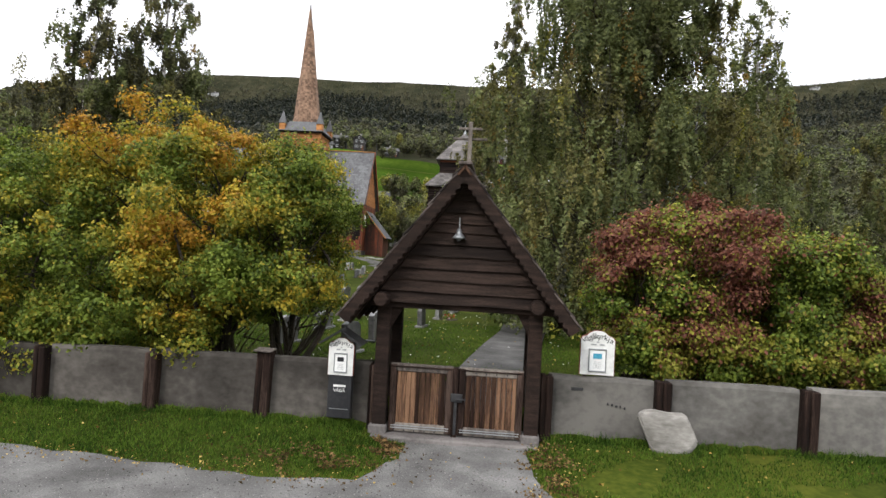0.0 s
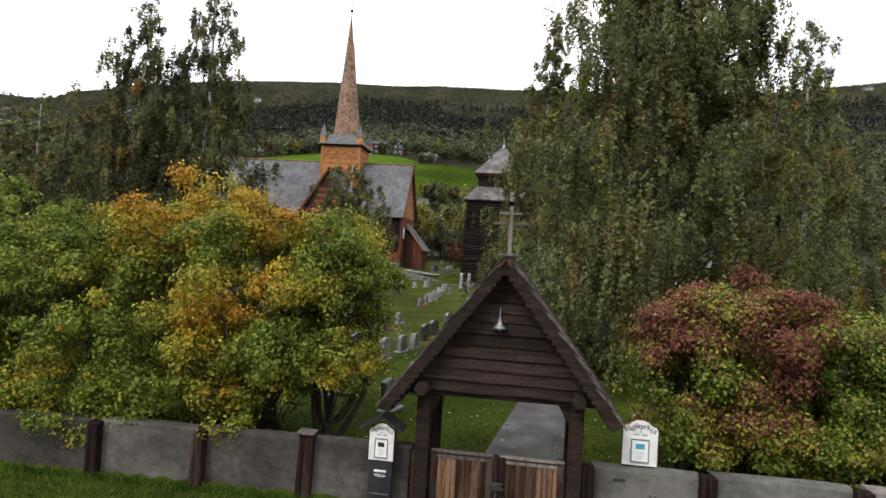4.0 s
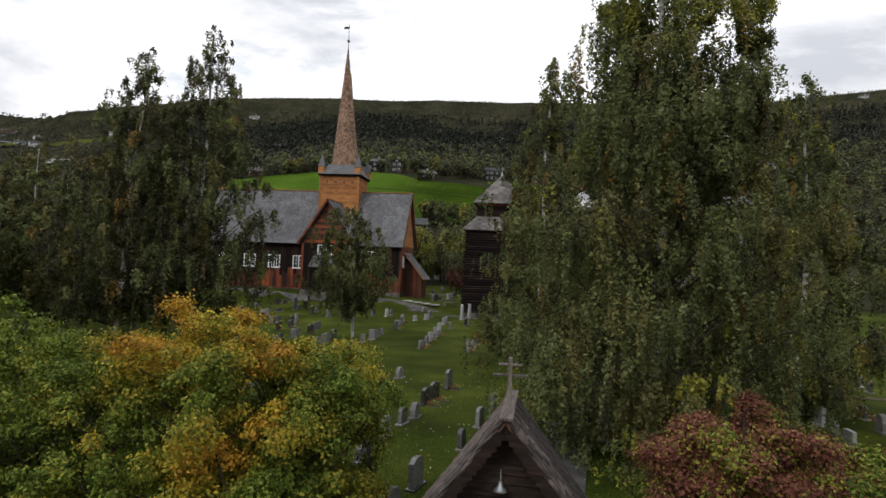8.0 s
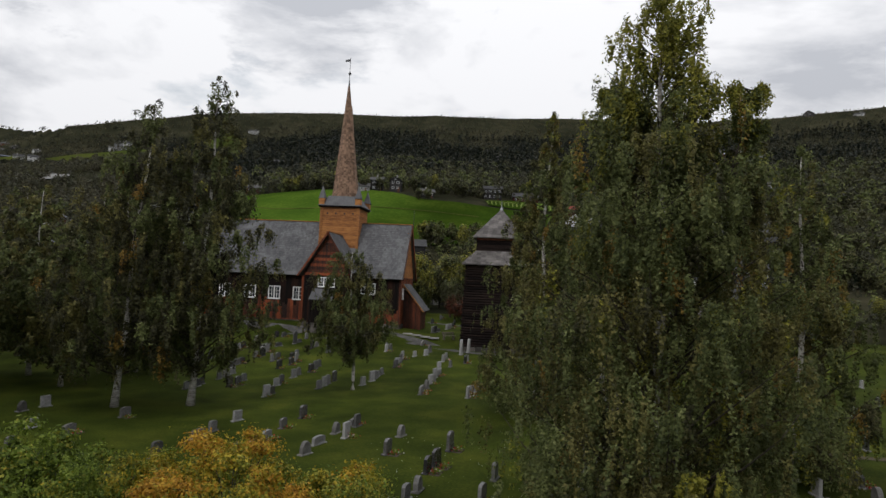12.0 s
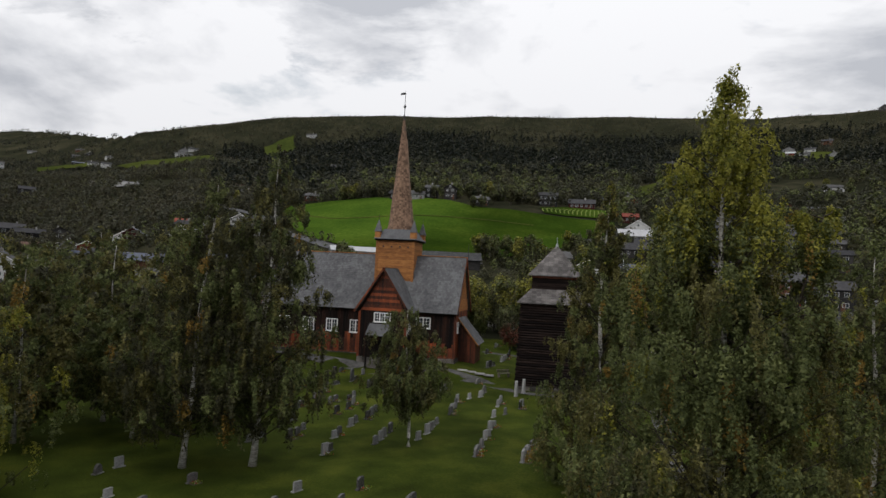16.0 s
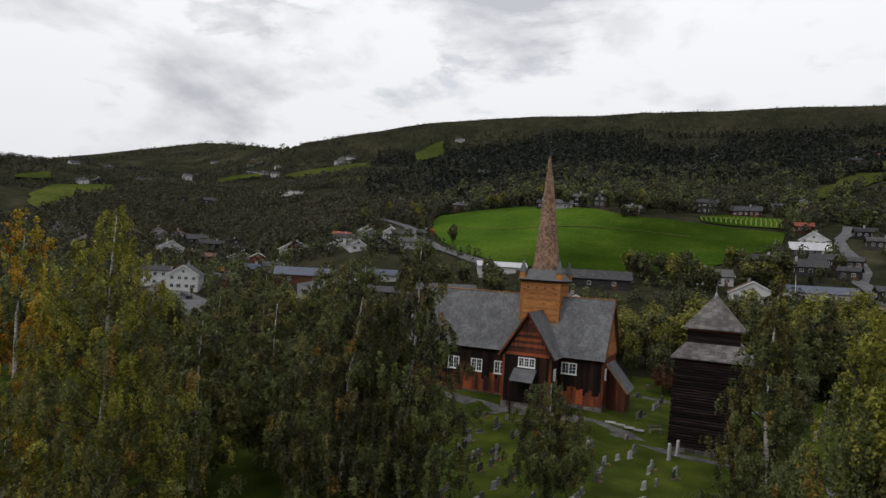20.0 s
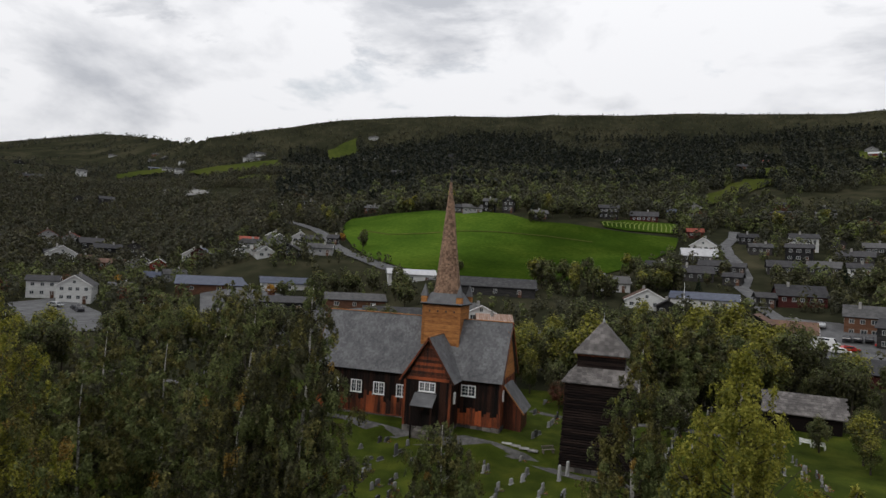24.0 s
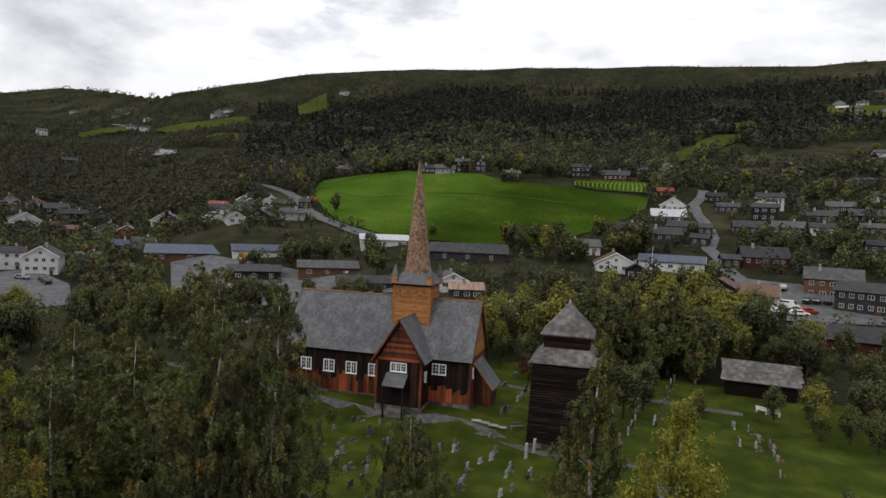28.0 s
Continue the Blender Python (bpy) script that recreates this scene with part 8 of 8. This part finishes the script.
part("name_bar", boxed(-0.105, 0.105, -0.024, -0.019, -0.195, -0.16), CREAM, case, "line of white writing")
lettering("place_name", "VÅGÅ", 0.075, pose(0, -0.022, -0.255, 90), CREAM, case)
part("rule", boxed(-0.16, 0.16, -0.024, -0.012, -0.57, -0.56), ZINC, case)
for s in (-1, 1):
    bm = bmesh.new()
    slab(bm, [(0, -0.14, 0.78), (s * 0.37, -0.14, 0.54), (s * 0.37, 0.3, 0.54), (0, 0.3, 0.78)], 0.03)
    part("small_roof", bm, BLACK, case)
part("back_box", boxed(-0.21, 0.21, 0.05, 0.2, -0.012, 0.55, 0.01), BLACK, case)
# plaque and stray marks on the wall
tagged(part("wall_plaque", boxed(1.92, 2.12, 0.185, 0.198, 0.93, 0.985, 0.004), IRON), "small dark iron letter plate on the wall", "plaque")
rp = random.Random(3)
for i in range(5):
    x = 2.52 + i * 0.07
    tagged(part("rust_patch", boxed(x, x + rp.uniform(0.02, 0.05), 0.186, 0.196, 0.72 - i * 0.014, 0.75 - i * 0.012 + rp.uniform(0, 0.02), 0.003), IRON), "dark rusty iron stub in the wall", "iron stub", "iron stubs")
# boulder leaning by the wall
BOULDER = material("boulder_stone", (0.15, 0.14, 0.125), (0.38, 0.36, 0.33), 1.6, 0.9, 0.5, 9, (1, 1, 2.5), third=(0.25, 0.235, 0.215), stain=0.35)
bm = prism([(2.95, 0.65), (3.01, 0.5), (3.13, 0.24), (3.2, 0.05), (3.72, 0.05), (3.89, 0.31), (3.8, 0.52), (3.69, 0.74), (3.48, 0.73), (3.2, 0.77), (3.02, 0.74)], -0.26, -0.09)
bmesh.ops.bevel(bm, geom=list(bm.edges), offset=0.025, segments=2, affect="EDGES")
bmesh.ops.triangulate(bm, faces=bm.faces)
bmesh.ops.subdivide_edges(bm, edges=list(bm.edges), cuts=2, use_grid_fill=True)
for v in bm.verts:
    v.co += Vector((0, 1, 0)) * (noise.noise(v.co * 4) * 0.03) + Vector((0, (v.co.z - 0.4) * 0.12, 0))
tagged(part("boulder", bm, BOULDER, smooth=True), "pale grey flat-faced boulder leaning at the wall", "boulder")
# bench beside the bell tower
bench = empty("bench", -9.3, 72.6, gz(-9.3, 72.6), 35, "weathered grey wooden bench beside the bell tower", "bench")
for k in range(3):
    part("seat_slat", boxed(-0.9, 0.9, -0.3 + k * 0.16, -0.17 + k * 0.16, 0.44, 0.48, 0.008), GREYWOOD, bench)
for x in (-0.7, 0.7):
    part("leg", boxed(x - 0.05, x + 0.05, -0.28, 0.18, -0.05, 0.44, 0.01), GREYWOOD, bench)
for k in range(2):
    part("back_slat", boxed(-0.9, 0.9, 0.2, 0.24, 0.6 + k * 0.18, 0.72 + k * 0.18, 0.008), GREYWOOD, bench)
for x in (-0.7, 0.7):
    part("back_post", boxed(x - 0.04, x + 0.04, 0.16, 0.2, 0.4, 0.96, 0.01), GREYWOOD, bench)
# low stones of old graves beside the church path
for x, y, a in ((-14.8, 73.0, 10), (-13.6, 72.9, -5), (-12.4, 72.6, 8), (-11.2, 72.4, 0)):
    ob = part("grave_slab", boxed(-0.65, 0.65, -0.32, 0.32, -0.1, 0.1, 0.03), STONE)
    ob.matrix_basis = pose(x, y, gz(x, y), 0, 0, a)
    tagged(ob, "flat grey grave slab lying in the lawn", "grave slab", "grave slabs")

# white-roofed shelter with garden chairs behind the church
SHX, SHY = -23.0, 137.0
shelter = empty("garden_shelter", SHX, SHY, gz(SHX, SHY), 24, "open dark garden shelter with a pale metal roof", "shelter")
for x in (-2.1, 2.1):
    for y in (-1.2, 1.2):
        part("post", boxed(x - 0.07, x + 0.07, y - 0.07, y + 0.07, -0.3, 2.1, 0.01), BLACK_WALL, shelter)
part("back_wall", boxed(-2.15, 2.15, 1.2, 1.3, -0.3, 2.1, 0.01), BLACK_WALL, shelter)
bm = bmesh.new()
slab(bm, [(-2.6, -1.7, 2.0), (2.6, -1.7, 2.0), (2.6, 1.6, 2.75), (-2.6, 1.6, 2.75)], 0.1)
part("roof", bm, ROOF_PALE, shelter)


def garden_chair(x, y, turn):
    ob = empty("garden_chair", x, y, gz(x, y) + 0.02, turn, "white garden chair before the dark shelter", "chair", "white garden chairs")
    part("seat", boxed(-0.28, 0.28, -0.28, 0.28, 0.42, 0.47, 0.01), WHITE, ob)
    part("backrest", boxed(-0.28, 0.28, 0.24, 0.29, 0.45, 1.0, 0.01, pose(0, 0.08, 0, -10)), WHITE, ob)
    for a in (-0.24, 0.24):
        for b in (-0.24, 0.24):
            part("leg", boxed(a - 0.03, a + 0.03, b - 0.03, b + 0.03, -0.03, 0.43, 0.005), WHITE, ob)


garden_chair(-24.6, 135.6, 20)
garden_chair(-23.2, 135.2, -15)
garden_chair(-21.6, 134.6, 40)


def garden_seat(x, y, turn):
    ob = empty("garden_bench", x, y, gz(x, y), turn, "white painted garden bench beside the old storehouse", "bench", "white benches by the storehouse")
    for k in range(3):
        part("seat_slat", boxed(-0.8, 0.8, -0.3 + k * 0.19, -0.14 + k * 0.19, 0.43, 0.47, 0.008), WHITE, ob)
    for k in range(3):
        part("back_slat", boxed(-0.8, 0.8, 0.28, 0.32, 0.55 + k * 0.17, 0.69 + k * 0.17, 0.008), WHITE, ob)
    for x1 in (-0.7, 0.7):
        part("leg", boxed(x1 - 0.05, x1 + 0.05, -0.28, 0.3, -0.05, 0.43, 0.01), WHITE, ob)
        part("back_post", boxed(x1 - 0.04, x1 + 0.04, 0.26, 0.3, 0.4, 1.05, 0.01), WHITE, ob)


garden_seat(24.9, 94.6, 150)
garden_seat(26.5, 93.8, 150)

# stones of cleared graves leaning in a row at the far hedge
rs2 = random.Random(31)
for i in range(15):
    x = -24 + i * 0.85
    y = 124.6 - i * 0.22
    w, h2 = rs2.uniform(0.3, 0.44), rs2.uniform(0.8, 1.3)
    ob = part("stored_gravestone", boxed(-w, w, -0.09, 0.09, -0.2, h2, 0.03), STONE if i % 3 else DARKSTONE)
    ob.matrix_basis = pose(x, y, gz(x, y), -8, 0, rs2.uniform(-14, 14))
    tagged(ob, "old gravestone leaning in a row at the hedge", "gravestone", "stored gravestones")

# ---- grass blades on the verge, clover, and fallen leaves ----
BLADE = material("grass_blade", (0.018, 0.044, 0.005), (0.1, 0.158, 0.02), 1.0, 0.7, 0, 3, island=0.7, third=(0.046, 0.093, 0.010), transl=0.35, spec=0.1)
LITTER = material("fallen_leaf", (0.1, 0.05, 0.015), (0.5, 0.36, 0.12), 3, 0.8, 0, 3, island=1.0, third=(0.3, 0.19, 0.05), spec=0.1)
rng = np.random.default_rng(12)


def on_road(x, y):
    edge = np.interp(x, [-40, -9, -5.3, -3.8, -2.5, -1.2, -0.75, -0.74, 1.16, 1.17, 1.45, 3.2, 9, 40], [-1.6, -1.95, -1.95, -2.1, -2.35, -2.2, -1.2, 1, 1, -1.1, -2.4, -3.3, -3.7, -4.2])
    return y < edge


def blades(name, n, x0, x1, y0, y1, h, label, bare=None):
    x, y = rng.uniform(x0, x1, n), rng.uniform(y0, y1, n)
    ok = ~on_road(x, y + rng.normal(size=n) * 0.06) & ~((y > 0.1) & (y < 0.5)) & ~((np.abs(x) < 1.5) & (y > -0.25) & (y < 1.6))
    thin = np.array([noise.noise(Vector((a * 0.9, b * 0.9, 5))) for a, b in zip(x, y)])
    if bare:
        ok &= ~((x > bare) & (thin > 0.18))
    x, y = x[ok], y[ok]
    n = len(x)
    z = ground(x, y)
    a = rng.uniform(0, math.tau, n)
    hh = h * rng.uniform(0.5, 1.3, n)
    w = 0.009
    lean = rng.normal(size=(n, 2)) * 0.5 * hh[:, None]
    V = np.stack([np.stack([x - np.cos(a) * w, y - np.sin(a) * w, z - 0.01], 1), np.stack([x + np.cos(a) * w, y + np.sin(a) * w, z - 0.01], 1), np.stack([x + lean[:, 0], y + lean[:, 1], z + hh], 1)], 1)
    me = bpy.data.meshes.new(name)
    facets(me, V)
    me.materials.append(BLADE)
    me.update(calc_edges=True)
    tagged(new(name, me), label, "grass", kind="stuff")


blades("verge_grass", 90000, -10, 9, -3.9, 0.2, 0.06, "short rough grass on the verge before the wall", 1.3)
blades("lawn_grass", 60000, -9, 6, 0.45, 14, 0.06, "short lawn grass inside the gate")


def litter(name, n, x0, x1, y0, y1, size, mats, label, road=True, drift=False):
    x, y = rng.uniform(x0, x1, n), rng.uniform(y0, y1, n)
    if drift:
        x, y = rng.normal((x0 + x1) / 2, (x1 - x0) / 3.2, n), rng.normal((y0 + y1) / 2, (y1 - y0) / 3.2, n)
        some = np.array([noise.noise(Vector((a * 2.2, b * 2.2, 3))) for a, b in zip(x, y)]) > -0.05
        x, y = x[some], y[some]
    ok = ~((y > 0.05) & (y < 0.5)) & ~((np.abs(x) < 1.45) & (y > -0.2) & (y < 1.5))
    if not road:
        ok &= ~on_road(x, y)
    x, y = x[ok], y[ok]
    P = np.stack([x, y, ground(x, y) + rng.uniform(0.035, 0.07, len(x))], 1)
    me = leaf_mesh(name, P, size, mats, np.zeros(len(x)), rng, 0.85)
    tagged(new(name, me), label, "leaves", kind="stuff")


litter("fallen_leaves", 300, -10, 9, -2.6, 0.0, 0.03, [LITTER], "yellow and brown leaves fallen on the verge")
litter("fallen_leaves", 260, -8, -0.9, -2.35, -1.75, 0.03, [LITTER], "brown leaves along the road's edge")
litter("fallen_leaves", 110, 1.0, 2.2, -2.6, -0.2, 0.034, [LITTER], "brown leaves beside the gate")
DEAD = material("withered_leaf", (0.05, 0.032, 0.014), (0.19, 0.12, 0.05), 3, 0.85, 0, 3, island=1.0, third=(0.1, 0.066, 0.028), spec=0.05)
litter("fallen_leaves", 1100, -2.9, -0.9, -2.3, -1.2, 0.035, [DEAD], "withered brown leaves beside the gate", True, True)
litter("fallen_leaves", 500, -1.3, -0.8, -1.1, -0.35, 0.04, [DEAD], "withered brown leaves at the gate post", True, True)
litter("fallen_leaves", 1100, 1.05, 1.85, -2.8, -0.5, 0.035, [DEAD], "withered brown leaves at the road's mouth", True, True)
litter("fallen_leaves", 500, -9, 7, 0.6, 16, 0.045, [LITTER], "yellow leaves fallen on the lawn", False)
litter("clover_blooms", 500, -8, 6, 1.0, 26, 0.035, [WHITE], "small white clover blooms in the lawn", False)
blades("wall_grass", 5200, -10, 9, -0.14, 0.1, 0.13, "longer grass along the foot of the wall")


def pebbles(name, n, x0, x1, y0, y1, label):
    """Loose stones on the gravel, each a squashed eight-sided lump."""
    x, y = rng.uniform(x0, x1, n), rng.uniform(y0, y1, n)
    ok = on_road(x, y) | ((np.abs(x) < 1.0) & (y < -0.3))
    x, y = x[ok], y[ok]
    n = len(x)
    c = np.stack([x, y, ground(x, y) + 0.036], 1)
    r = 0.009 * rng.uniform(0.5, 1.7, (n, 1))
    a = rng.uniform(0, math.tau, n)
    u = np.stack([np.cos(a), np.sin(a), np.zeros(n)], 1)
    w = np.stack([-np.sin(a), np.cos(a), np.zeros(n)], 1)
    up = np.array([0, 0, 1.0])
    V = np.stack([c + u * r, c + w * r * 0.8, c - u * r * 0.9, c - w * r, c + up * r * 0.6, c - up * r], 1).reshape(-1, 3)
    F = np.array([(0, 1, 4), (1, 2, 4), (2, 3, 4), (3, 0, 4), (1, 0, 5), (2, 1, 5), (3, 2, 5), (0, 3, 5)])
    idx = (np.arange(n)[:, None, None] * 6 + F[None]).reshape(-1)
    me = bpy.data.meshes.new(name)
    me.vertices.add(6 * n)
    me.vertices.foreach_set("co", V.astype(np.float32).ravel())
    me.loops.add(len(idx))
    me.loops.foreach_set("vertex_index", idx.astype(np.int32))
    me.polygons.add(8 * n)
    me.polygons.foreach_set("loop_start", np.arange(0, 24 * n, 3, dtype=np.int32))
    me.materials.append(PEBBLE)
    me.update(calc_edges=True)
    tagged(new(name, me), label, "gravel", kind="stuff")


PEBBLE = material("pebble", (0.06, 0.057, 0.054), (0.24, 0.23, 0.22), 3, 0.95, 0, 3, island=0.9, third=(0.17, 0.163, 0.155), spec=0.1)
pebbles("road_pebbles", 9000, -9, 8, -4.6, -0.2, "loose grey stones on the gravel road")
